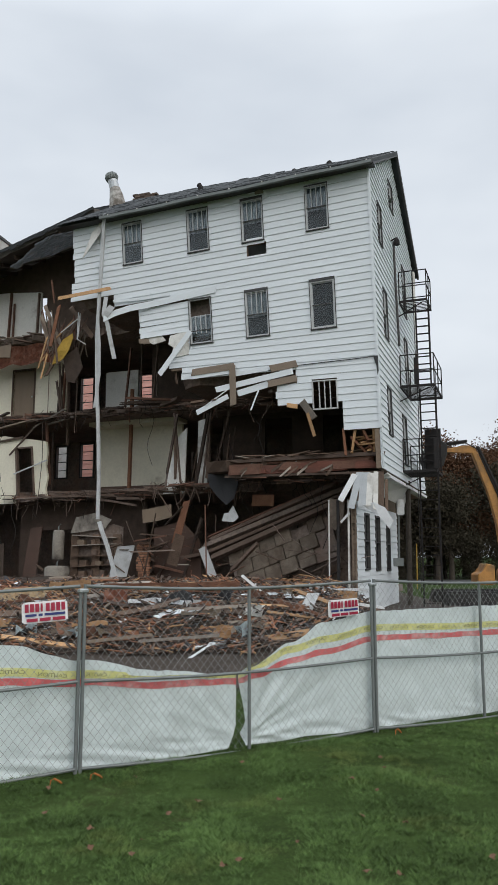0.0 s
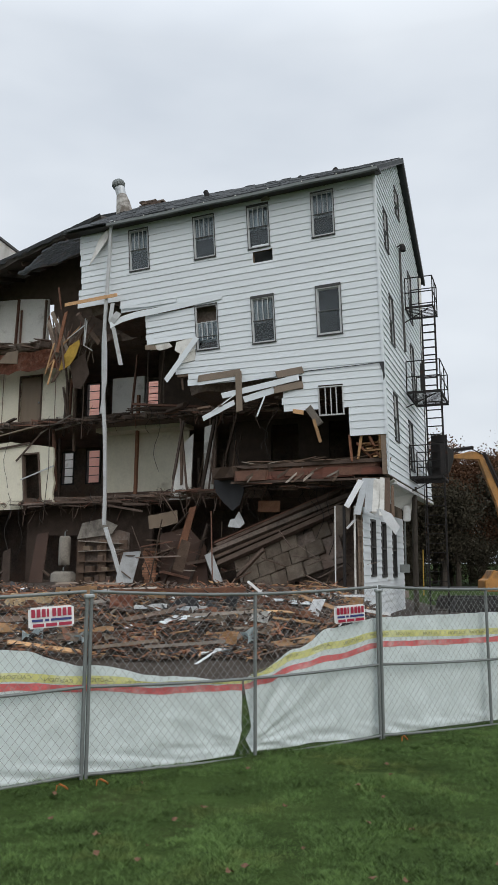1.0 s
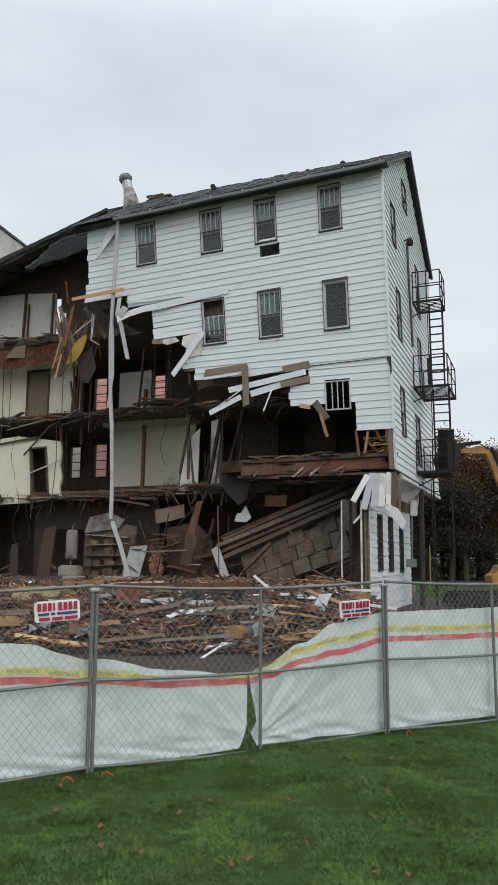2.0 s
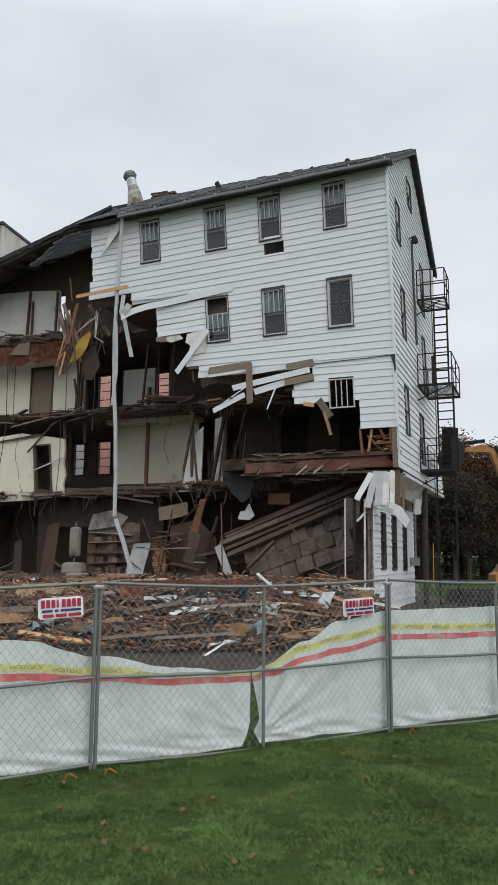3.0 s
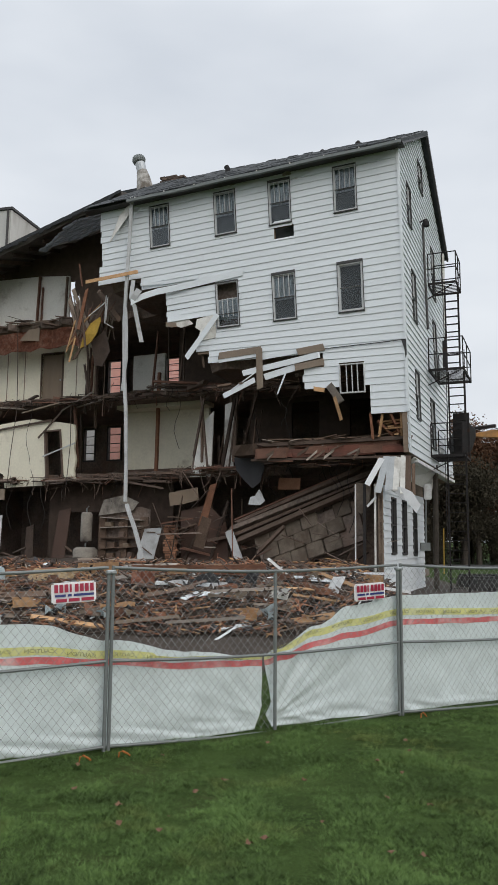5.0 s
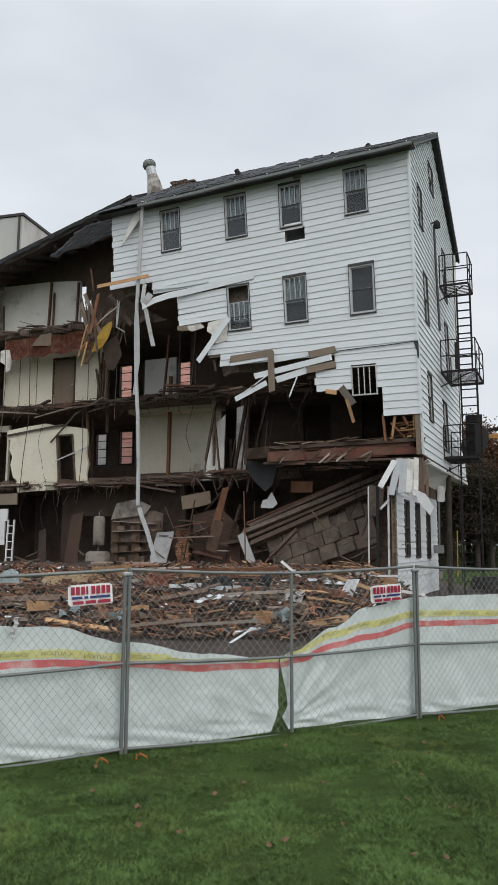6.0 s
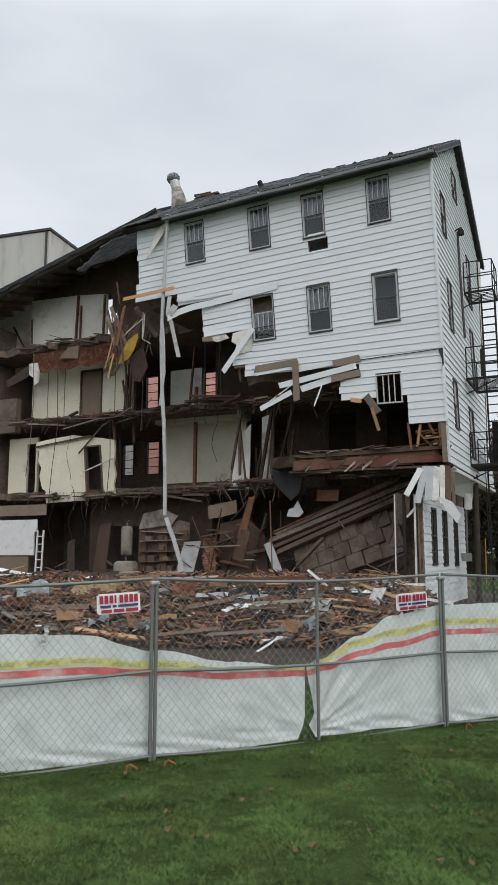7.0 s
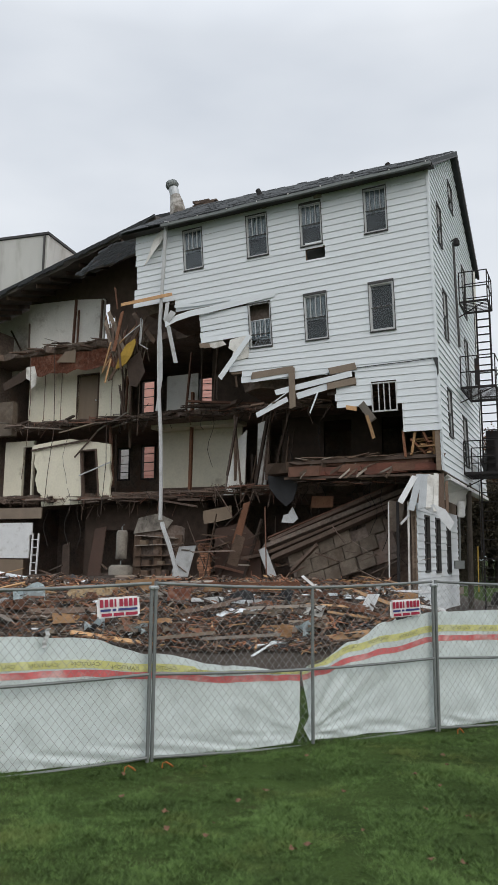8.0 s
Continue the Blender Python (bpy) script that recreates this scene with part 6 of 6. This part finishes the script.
for k in range(290):
    x, y = rd.uniform(-8.5, 2.7), 15.0 + 4.6 * rd.random() ** 0.8
    if heap_z(x, y) - ground_z(x, y) < 0.1:
        continue
    p, n = on_heap(x, y)
    t = rd.gauss(0.0, 0.6)
    d = Vector((math.cos(t), math.sin(t), rd.gauss(0, 0.16)))
    d = (d - n * d.dot(n) * 0.8).normalized()
    l = rd.choice((0.4, 0.55, 0.75, 1.0, 1.3, 1.9)) * rd.uniform(0.7, 1.2)
    w = rd.choice((0.03, 0.045, 0.06, 0.08, 0.11, 0.16))
    m = rd.choice(MIX)
    c = p + n * rd.uniform(0.0, 0.12)
    bm = bmesh.new()
    beam(bm, c - d * l / 2, c + d * l / 2, w, rd.choice((0.015, 0.02, 0.04)) if w < 0.15 else 0.02, up=(n + Vector((rd.gauss(0, 0.35), rd.gauss(-0.2, 0.3), 0))), jag=0.09, rnd=rd)
    part("plank", bm, m, heap)


def scraps(name, count, material, size, seed, flat):
    """Small broken bits strewn over the heap, too many to tell apart."""
    r = random.Random(seed)
    bm = bmesh.new()
    for k in range(count):
        x, y = r.uniform(-10, 2.8), 14.7 + 5.2 * r.random()
        if heap_z(x, y) - ground_z(x, y) < 0.05:
            continue
        p, n = on_heap(x, y)
        l, w = r.uniform(*size), r.uniform(*size) * flat
        t = r.uniform(0, math.pi)
        d = Vector((math.cos(t), math.sin(t), r.gauss(0, 0.3))).normalized()
        beam(bm, p + n * 0.04 - d * l / 2, p + n * 0.06 + d * l / 2, w, r.uniform(0.006, 0.025), up=(r.gauss(0, 0.4), r.gauss(-0.2, 0.4), 1), jag=0.03, rnd=r)
    ob = part(name, bm, material, heap)
    ob["kind"] = "stuff"


scraps("loose_debris", 2500, REDWOOD, (0.1, 0.55), 1, 0.08)
scraps("loose_debris", 3600, DARKSPLIT, (0.1, 0.6), 2, 0.12)
scraps("loose_debris", 1500, DARKWOOD, (0.1, 0.6), 7, 0.08)
scraps("loose_debris", 320, GREYWOOD, (0.1, 0.5), 3, 0.07)
scraps("loose_debris", 560, RAWWOOD, (0.08, 0.45), 4, 0.1)
scraps("plaster_debris", 190, SIDING, (0.05, 0.22), 5, 0.55)
scraps("felt_debris", 220, BLACKFELT, (0.1, 0.35), 6, 0.7)


def heap_sheet(x, y, w, h, turn, lean, material, label, bend=0.05):
    """A bent sheet or board that lies on the heap, tipped towards the fence."""
    bm = bmesh.new()
    n = 5
    g = [[bm.verts.new((-w / 2 + w * i / n, -h / 2 + h * j / n, bend * math.sin(i * 1.1 + j * 0.7))) for j in range(n + 1)] for i in range(n + 1)]
    for i in range(n):
        for j in range(n):
            bm.faces.new((g[i][j], g[i + 1][j], g[i + 1][j + 1], g[i][j + 1]))
    bmesh.ops.solidify(bm, geom=bm.faces[:], thickness=0.02)
    ob = part("sheet", fix(bm), material, heap, label)
    p, _ = on_heap(x, y)
    ob.matrix_basis = Matrix.Translation((p.x, p.y, p.z + 0.12)) @ Matrix.Rotation(radians(turn), 4, "Z") @ Matrix.Rotation(radians(lean), 4, "X")


TILED = mat("tan_vinyl_tile", (0.5, 0.36, 0.2), 0.5, var=0.12, scale=3)
tt = TILED.node_tree
tchk = tt.nodes.new("ShaderNodeTexChecker")
tchk.inputs["Scale"].default_value = 9
tchk.inputs["Color1"].default_value, tchk.inputs["Color2"].default_value = (0.5, 0.37, 0.21, 1), (0.4, 0.27, 0.14, 1)
tco = tt.nodes.new("ShaderNodeTexCoord")
tt.links.new(tco.outputs["Object"], tchk.inputs["Vector"])
tt.links.new(tchk.outputs["Color"], tt.nodes["Principled BSDF"].inputs["Base Color"])
heap_sheet(-4.9, 16.6, 1.1, 0.75, -12, 38, TILED, "tan chequered vinyl flooring on its board", 0.03)
heap_sheet(-3.95, 17.0, 0.9, 0.6, 10, 35, RAWWOOD, "raw plywood offcut", 0.03)
heap_sheet(-2.85, 16.5, 0.5, 0.4, 5, 55, OSB, "brown hardboard square", 0.02)
heap_sheet(-4.9, 15.7, 0.95, 0.4, 25, 30, RAWWOOD, "raw split board", 0.02)
heap_sheet(1.25, 16.2, 0.28, 0.7, -25, 35, WHITE, "white panel on end", 0.01)
heap_sheet(-2.2, 16.3, 0.7, 0.16, -8, 40, WHITE, "white clapboard piece", 0.03)
heap_sheet(-1.6, 16.4, 0.8, 0.55, 20, 40, BLACKFELT, "black roofing felt crumpled", 0.12)
heap_sheet(-0.7, 16.6, 0.7, 0.5, -20, 40, BLACKFELT, "black felt crumpled", 0.12)
heap_sheet(0.1, 15.9, 0.45, 0.3, -30, 40, PALE, "grey plaster slab", 0.02)
heap_sheet(-0.1, 15.4, 0.3, 0.3, 40, 50, BLUETARP, "pale wrap crumpled", 0.12)
heap_sheet(0.5, 16.8, 1.0, 0.5, 15, 30, REDWOOD, "red-brown board", 0.03)
heap_sheet(-4.4, 15.4, 0.4, 0.3, 10, 40, BLUETARP, "pale blue wrap crumpled", 0.12)
heap_sheet(-3.4, 15.4, 0.3, 0.25, 60, 40, BLUETARP, "pale wrap crumpled", 0.1)
heap_sheet(-6.2, 16.4, 0.7, 0.6, 30, 45, BLUETARP, "pale blue wrap crumpled", 0.15)
heap_sheet(-0.9, 17.2, 1.4, 0.35, 4, 40, REDWOOD, "red-brown board", 0.02)
heap_sheet(-2.4, 17.4, 1.8, 0.3, -3, 50, REDWOOD, "red-brown board", 0.02)
heap_sheet(1.9, 17.4, 1.6, 0.1, -14, 20, WHITE, "white trim board", 0.01)
rh = random.Random(55)
for k in range(34):
    m, tag, big = rh.choice(((RAWWOOD, "raw split board", 0.75), (REDWOOD, "red-brown board", 0.8), (TANWOOD, "tan board", 0.7), (SIDING, "white cladding scrap", 0.45), (DOORWOOD, "brown hardboard", 0.6), (GREYMETAL, "bent pale sheet metal", 0.4)))
    heap_sheet(rh.uniform(-6.8, 2.2), rh.uniform(15.4, 17.6), big * rh.uniform(0.5, 1.2), rh.uniform(0.1, 0.3), rh.uniform(-40, 40), rh.uniform(15, 60), m, tag, rh.uniform(0.005, 0.05))
for x, y, l, t, m in ((0.25, 17.2, 1.1, -0.7, WHITE), (-1.4, 15.3, 1.5, 0.06, GREYWOOD), (-0.6, 16.0, 1.4, 0.05, GREYWOOD), (1.0, 15.9, 0.9, -0.3, REDWOOD), (-2.5, 15.2, 1.3, 0.1, TANWOOD), (2.2, 17.0, 1.4, -0.15, WHITE)):
    p, n = on_heap(x, y)
    d = Vector((math.cos(t), 0.1, math.sin(t)))
    bm = bmesh.new()
    beam(bm, p + n * 0.15 - d * l / 2, p + n * 0.15 + d * l / 2, 0.02, 0.06, jag=0.08, rnd=rd)
    part("plank", bm, m, heap)

# ---- iron fire escape on the gable ----
escape = empty("fire_escape", MB, "rusty black iron fire escape with grated landings and steep ladders", "fire escape")


def landing(b0, b1, z, a0=0.12, a1=1.1, rail=1.0):
    bm = bmesh.new()
    for p, q in (((a0, b0, z), (a1, b0, z)), ((a0, b1, z), (a1, b1, z)), ((a0, b0, z), (a0, b1, z)), ((a1, b0, z), (a1, b1, z))):
        beam(bm, p, q, 0.04, 0.07)
    land = part("landing", bm, BLACKIRON, escape)
    n = int((b1 - b0) / 0.13)
    for k in range(1, n):
        bm = bmesh.new()
        b = b0 + (b1 - b0) * k / n
        beam(bm, (a0, b, z + 0.02), (a1, b, z + 0.02), 0.035, 0.015)
        part("slat", bm, BLACKIRON, land)
    for a, b in ((a0, b0), (a1, b0), (a1, b1), (a0, b1), (a1, (b0 + b1) / 2), ((a0 + a1) / 2, b0)):
        bm = bmesh.new()
        tube(bm, [(a, b, z), (a, b, z + rail)], 0.02, 6)
        part("post", bm, BLACKIRON, land)
    for h in (rail, rail * 0.5):
        for p, q in (((a0, b0), (a1, b0)), ((a1, b0), (a1, b1)), ((a1, b1), (a0, b1))):
            bm = bmesh.new()
            tube(bm, [(*p, z + h), (*q, z + h)], 0.018, 6)
            part("rail", bm, BLACKIRON, land)
    for b in (b0 + 0.1,):
        bm = bmesh.new()
        beam(bm, (a1 - 0.15, b, z - 0.05), (a0 - 0.05, b, z - 0.45), 0.03, 0.03)
        part("brace", bm, BLACKIRON, land)


def ladder(a0, a1, b0, z0, b1, z1, step=0.245):
    bm = bmesh.new()
    for a in (a0, a1):
        beam(bm, (a, b0, z0), (a, b1, z1), 0.025, 0.05)
    lad = part("ladder", bm, BLACKIRON, escape)
    n = int((z0 - z1) / step)
    for k in range(1, n):
        b, z = b0 + (b1 - b0) * k / n, z0 + (z1 - z0) * k / n
        bm = bmesh.new()
        beam(bm, (a0, b, z), (a1, b, z), 0.1, 0.02)
        part("tread", bm, BLACKIRON, lad)
    for a in (a0 - 0.02, a1 + 0.06):
        bm = bmesh.new()
        tube(bm, [(a, b0 - 0.35, z0 + 0.6), (a, b1 - 0.35, z1 + 0.6)], 0.012, 5)
        part("handrail", bm, BLACKIRON, lad)


landing(3.75, 4.9, 10.2, a1=0.98)
landing(3.5, 5.7, 7.36, a1=1.15)
landing(3.6, 5.2, 4.7, a1=1.1)
ladder(0.58, 0.98, 4.1, 10.18, 4.2, 7.45)
ladder(0.62, 1.1, 4.1, 7.4, 4.2, 4.8)
ladder(0.55, 1.1, 4.0, 4.7, 4.0, 0.4, 0.27)
for a0, a1, b, z0, z1 in ((0.55, 0.68, 3.45, 7.4, 8.25), (0.7, 1.2, 4.3, 4.75, 6.1), (1.05, 1.2, 3.55, 4.75, 5.7)):
    bm = bmesh.new()
    box(bm, a0, a1, b, b + 0.03, z0, z1)
    part("plate", bm, BLACKIRON, escape, "dark iron side plate")
# lamp on the gable and its conduit
lamp = empty("wall_lamp", MB @ Matrix.Translation((0.0, 3.5, 12.2)), "black barn-style lamp on the gable wall", "lamp")
bm = bmesh.new()
tube(bm, [(-0.05, 0, 0), (0.08, 0, 0.06), (0.13, 0, 0.02)], 0.025, 6)
part("arm", bm, BLACKIRON, lamp)
bm = bmesh.new()
tube(bm, [(0.13, 0, 0.08), (0.13, 0, -0.02), (0.13, 0, -0.16)], [0.04, 0.1, 0.1], 10)
part("shade", bm, BLACKIRON, lamp)
bm = bmesh.new()
tube(bm, [(0.03, 0, -0.05), (0.05, 0.05, -1.5), (0.1, 0.1, -3.5)], 0.04, 6)
part("conduit", bm, FRAME, lamp)

# ---- service pole with meter ----
pole = empty("service_pole", Matrix.Translation((5.05, 24.3, 0.5)), "short dark timber service pole with a white meter box", "pole")
bm = bmesh.new()
tube(bm, [(0, 0, -0.1), (0.02, 0, 2.0), (0.05, 0, 4.0)], [0.09, 0.085, 0.08], 10)
part("post", bm, BARK, pole)
bm = bmesh.new()
box(bm, -0.35, -0.12, -0.18, -0.02, 2.9, 3.4)
bmesh.ops.bevel(bm, geom=bm.edges[:], offset=0.03, segments=2, affect="EDGES")
part("meter_box", bm, WHITE, pole)
bm = bmesh.new()
box(bm, -0.5, -0.2, -0.18, -0.06, 1.3, 1.55)
part("switch_box", bm, GALV, pole)
bm = bmesh.new()
tube(bm, [(-0.3, -0.1, 2.9), (-0.32, -0.1, 1.5)], 0.03, 6)
part("conduit", bm, GALV, pole)
bm = bmesh.new()
tube(bm, [(0.2, -0.2, 0.6), (0.22, -0.2, 2.0)], 0.018, 6)
part("guard", bm, INSUL, pole, "yellow guy-wire guard")

# ---- excavator beyond the gable ----
digger = empty("excavator", Matrix.Translation((8.2, 25.5, 0.2)), "yellow tracked excavator working beside the building", "excavator")


def side_plate(outline, y0, y1):
    bm = bmesh.new()
    plate(bm, [(x, y0, z) for x, z in outline], y1 - y0)
    bmesh.ops.bevel(bm, geom=bm.edges[:], offset=0.03, segments=1, affect="EDGES")
    return fix(bm)


for y in (-1.3, 0.7):
    trk = part("track", side_plate([(-2.0, 0.35), (-1.7, 0.02), (1.7, 0.02), (2.0, 0.35), (1.9, 0.75), (-1.9, 0.75)], y, y + 0.6), RUBBER, digger, "black steel track")
    for k in range(16):
        bm = bmesh.new()
        box(bm, -1.85 + 0.235 * k, -1.72 + 0.235 * k, y - 0.02, y + 0.62, 0.74, 0.8)
        part("track_pad", bm, RUBBER, trk)
    for k in range(5):
        bm = bmesh.new()
        tube(bm, [(-1.5 + 0.75 * k, y - 0.05, 0.35), (-1.5 + 0.75 * k, y + 0.02, 0.35)], 0.2, 12)
        part("roller", bm, BLACKIRON, trk)
part("body", side_plate([(0.35, 0.95), (2.4, 0.95), (2.6, 1.3), (2.5, 2.1), (1.0, 2.15), (0.35, 1.4)], -1.2, 1.2), YELLOW, digger, "yellow engine housing")
part("hood", side_plate([(-0.95, 1.0), (-0.4, 1.0), (-0.4, 1.62), (-0.65, 1.68), (-0.78, 1.4), (-0.95, 1.35)], -1.1, -0.3), YELLOW, digger)
cabp = part("cab", side_plate([(0.5, 1.0), (1.8, 1.0), (1.8, 2.8), (0.9, 2.8), (0.5, 2.0)], -1.25, -0.2), BLACKIRON, digger)
bm = bmesh.new()
box(bm, 0.95, 1.7, -1.27, -1.255, 1.8, 2.65)
part("window", bm, GLASS, cabp)
part("boom", side_plate([(0.2, 1.5), (0.48, 1.7), (0.29, 3.1), (0.08, 4.0), (-0.46, 5.36), (-0.56, 5.46), (-0.68, 5.38), (-0.15, 3.9), (0.04, 3.05)], -0.11, 0.11), YELLOW, digger, "yellow boom")
part("arm", side_plate([(-0.5, 5.46), (-0.6, 5.6), (-0.85, 5.63), (-1.7, 5.47), (-1.75, 5.37), (-1.0, 5.4), (-0.62, 5.34)], -0.1, 0.1), YELLOW, digger, "yellow dipper arm")
for pts, m in (([(-0.44, -0.14, 5.3), (-0.1, -0.14, 4.5), (0.12, -0.14, 3.95), (0.33, -0.14, 3.1)], BLACKIRON), ([(-0.5, -0.13, 5.5), (-0.9, -0.13, 5.7), (-1.5, -0.13, 5.6)], BLACKIRON)):
    bm = bmesh.new()
    tube(bm, pts, 0.02, 6)
    part("hose", bm, m, digger)
part("bucket", side_plate([(-1.6, 5.6), (-1.6, 5.3), (-1.75, 4.85), (-2.2, 4.85), (-2.35, 5.2), (-2.1, 5.65), (-1.8, 5.75)], -0.5, 0.5), RUBBER, digger, "worn dark bucket")
for p, q, r in (((0.15, 0, 4.2), (-0.45, 0, 5.6), 0.06), ((-0.8, 0, 5.78), (-1.6, 0, 5.68), 0.05), ((0.9, -0.3, 2.2), (0.3, -0.3, 3.8), 0.08)):
    bm = bmesh.new()
    tube(bm, [p, q], r, 8)
    part("hydraulic_cylinder", bm, BLACKIRON, digger)


# ---- trees behind ----
def tree(x, y, h, leaf, seed, label, crown=1.0, n_leaf=4600):
    r = random.Random(seed)
    th = empty("tree", Matrix.Translation((x, y, ground_z(x, y) - 0.05)), label, "tree", "trees along the far road")
    bm = bmesh.new()
    tube(bm, [(0, 0, 0), (0.05, 0.05, h * 0.3), (0.1, -0.05, h * 0.6), (0.05, 0, h * 0.9)], [0.2, 0.16, 0.1, 0.03], 8)
    tips = []
    for k in range(16):
        z = h * r.uniform(0.22, 0.8)
        t = r.uniform(0, 2 * math.pi)
        l = h * 0.3 * crown * r.uniform(0.5, 1.1) * (1.15 - z / h * 0.6)
        e = Vector((math.cos(t) * l, math.sin(t) * l, z + l * r.uniform(0.3, 0.9)))
        m_ = Vector((e.x * 0.5, e.y * 0.5, z + (e.z - z) * 0.4))
        tube(bm, [(0.05, 0, z), m_, e], [0.07, 0.045, 0.015], 5)
        tips += [e, m_, (e + m_) / 2]
        for j in range(2):
            e2 = m_ + Vector((r.gauss(0, 0.6), r.gauss(0, 0.6), r.uniform(0.2, 0.9)))
            tube(bm, [m_, e2], [0.03, 0.01], 4)
            tips.append(e2)
    part("trunk", bm, BARK, th)
    verts, faces = [], []
    for k in range(n_leaf):
        c = r.choice(tips) + Vector((r.gauss(0, 0.45), r.gauss(0, 0.45), r.gauss(0, 0.4)))
        s = r.uniform(0.05, 0.11)
        u = Vector((r.gauss(0, 1), r.gauss(0, 1), r.gauss(0, 1))).normalized() * s
        v = u.cross(Vector((r.gauss(0, 1), r.gauss(0, 1), r.gauss(0, 1)))).normalized() * s * 0.7
        i = len(verts)
        verts += [c - u, c - v, c + u, c + v]
        faces.append((i, i + 1, i + 2, i + 3))
    me = bpy.data.meshes.new("crown")
    me.from_pydata([tuple(v) for v in verts], [], faces)
    me.materials.append(leaf)
    ob = new("crown", me)
    ob.parent = th
    return th


t1 = tree(16.5, 56, 9.2, LEAFRED, 1, "russet autumn tree with thinning leaves beyond the road", 1.1, 9500)
t2 = tree(13.0, 53, 7.0, LEAFDARK, 2, "dark bushy tree beyond the road", 1.2, 6500)
t3 = tree(19.5, 58, 10.2, LEAFRED, 3, "tall russet tree with bare twigs beyond the road", 1.15, 9500)
rt = random.Random(6)
for k in range(11):
    for src, y0 in ((t1, 59), (t2, 54), (t3, 62)):
        x = 8 + 3.4 * k + rt.uniform(-1, 1)
        y = y0 + rt.uniform(-1.5, 1.5)
        copy_thing(src, Matrix.Translation((x, y, ground_z(x, y) - 0.05)) @ Matrix.Rotation(rt.uniform(0, 6.28), 4, "Z") @ Matrix.Scale(rt.uniform(1.0, 1.25), 4))
for k in range(26):
    x = 6.5 + 1.1 * k + rt.uniform(-0.4, 0.4)
    y = 53 + rt.uniform(-1, 3)
    copy_thing(t2, Matrix.Translation((x, y, ground_z(x, y) - 0.9)) @ Matrix.Rotation(rt.uniform(0, 6.28), 4, "Z") @ Matrix.Scale(rt.uniform(0.45, 0.7), 4))
for k in range(6):
    x = -40 + 5 * k
    copy_thing(t2, Matrix.Translation((x, 58 + rt.uniform(-2, 2), 0.5)) @ Matrix.Rotation(rt.uniform(0, 6.28), 4, "Z") @ Matrix.Scale(1.3, 4))


# ---- grass blades and fallen leaves on the lawn ----
def grass_blades(count, seed):
    rng = np.random.RandomState(seed)
    y = 4.3 + 7.6 * rng.rand(count * 2) ** 1.25
    x = (rng.rand(count * 2) - 0.5) * 1.0 * (y * 0.9 + 1.2)
    d = (x - FENCE_A.x) * -FENCE_N.x + (y - FENCE_A.y) * -FENCE_N.y
    keep = d < 2.2
    x, y = x[keep][:count], y[keep][:count]
    n = len(x)
    k = np.clip((7.0 - y) / 7.0, 0, 1) * 0.35
    kk = np.clip((y - 11.0) / 9.0, 0, 1)
    bump = np.array([0.03 * noise.noise((a * 0.6, b * 0.6, 0)) for a, b in zip(x, y)])
    z = 0.6 * kk * kk * (3 - 2 * kk) + k - 0.075 + bump
    clump = np.array([noise.noise((a * 2.2, b * 2.2, 5)) + 0.7 * noise.noise((a * 7.0, b * 7.0, 9)) for a, b in zip(x, y)])
    thin = rng.rand(n) > np.clip(0.15 - 1.1 * clump, 0, 0.75)
    x, y, z, clump = x[thin], y[thin], z[thin], clump[thin]
    n = len(x)
    h = (0.016 + 0.026 * rng.rand(n)) * np.clip(1.05 + 0.9 * clump, 0.4, 2.2)
    ang = rng.rand(n) * 2 * np.pi
    w = 0.0028 + 0.0026 * rng.rand(n)
    lean = (0.6 + 1.5 * rng.rand(n)) * h
    la = rng.rand(n) * 2 * np.pi
    v = np.zeros((n, 3, 3))
    v[:, 0] = np.stack([x - w * np.cos(ang), y - w * np.sin(ang), z], 1)
    v[:, 1] = np.stack([x + w * np.cos(ang), y + w * np.sin(ang), z], 1)
    v[:, 2] = np.stack([x + lean * np.cos(la), y + lean * np.sin(la), z + h], 1)
    me = bpy.data.meshes.new("grass")
    me.from_pydata(v.reshape(-1, 3).tolist(), [], np.arange(n * 3).reshape(-1, 3).tolist())
    me.materials.append(BLADE)
    return tagged(new("grass", me), "short damp green grass blades of the lawn", "grass", kind="stuff")


grass_blades(460000, 3)
rf = random.Random(12)
bm = bmesh.new()
for k in range(34):
    y = rf.uniform(4.6, 10.4)
    x = rf.uniform(-0.42, 0.46) * y
    if behind_fence(x, y) > -0.1:
        continue
    z = ground_z(x, y) + 0.05
    t, s = rf.uniform(0, 6.28), rf.uniform(0.02, 0.045)
    ring = [Vector((x + s * math.cos(t + q) * (1.0 if j % 2 else 0.6), y + s * math.sin(t + q) * (1.0 if j % 2 else 0.6), z + rf.uniform(-0.01, 0.02))) for j, q in enumerate([i * math.pi / 4 for i in range(8)])]
    bm.faces.new([bm.verts.new(p) for p in ring])
tagged(part("fallen_leaves", bm, DEADLEAF), "scattered brown autumn leaves on the lawn", "leaves", kind="stuff")
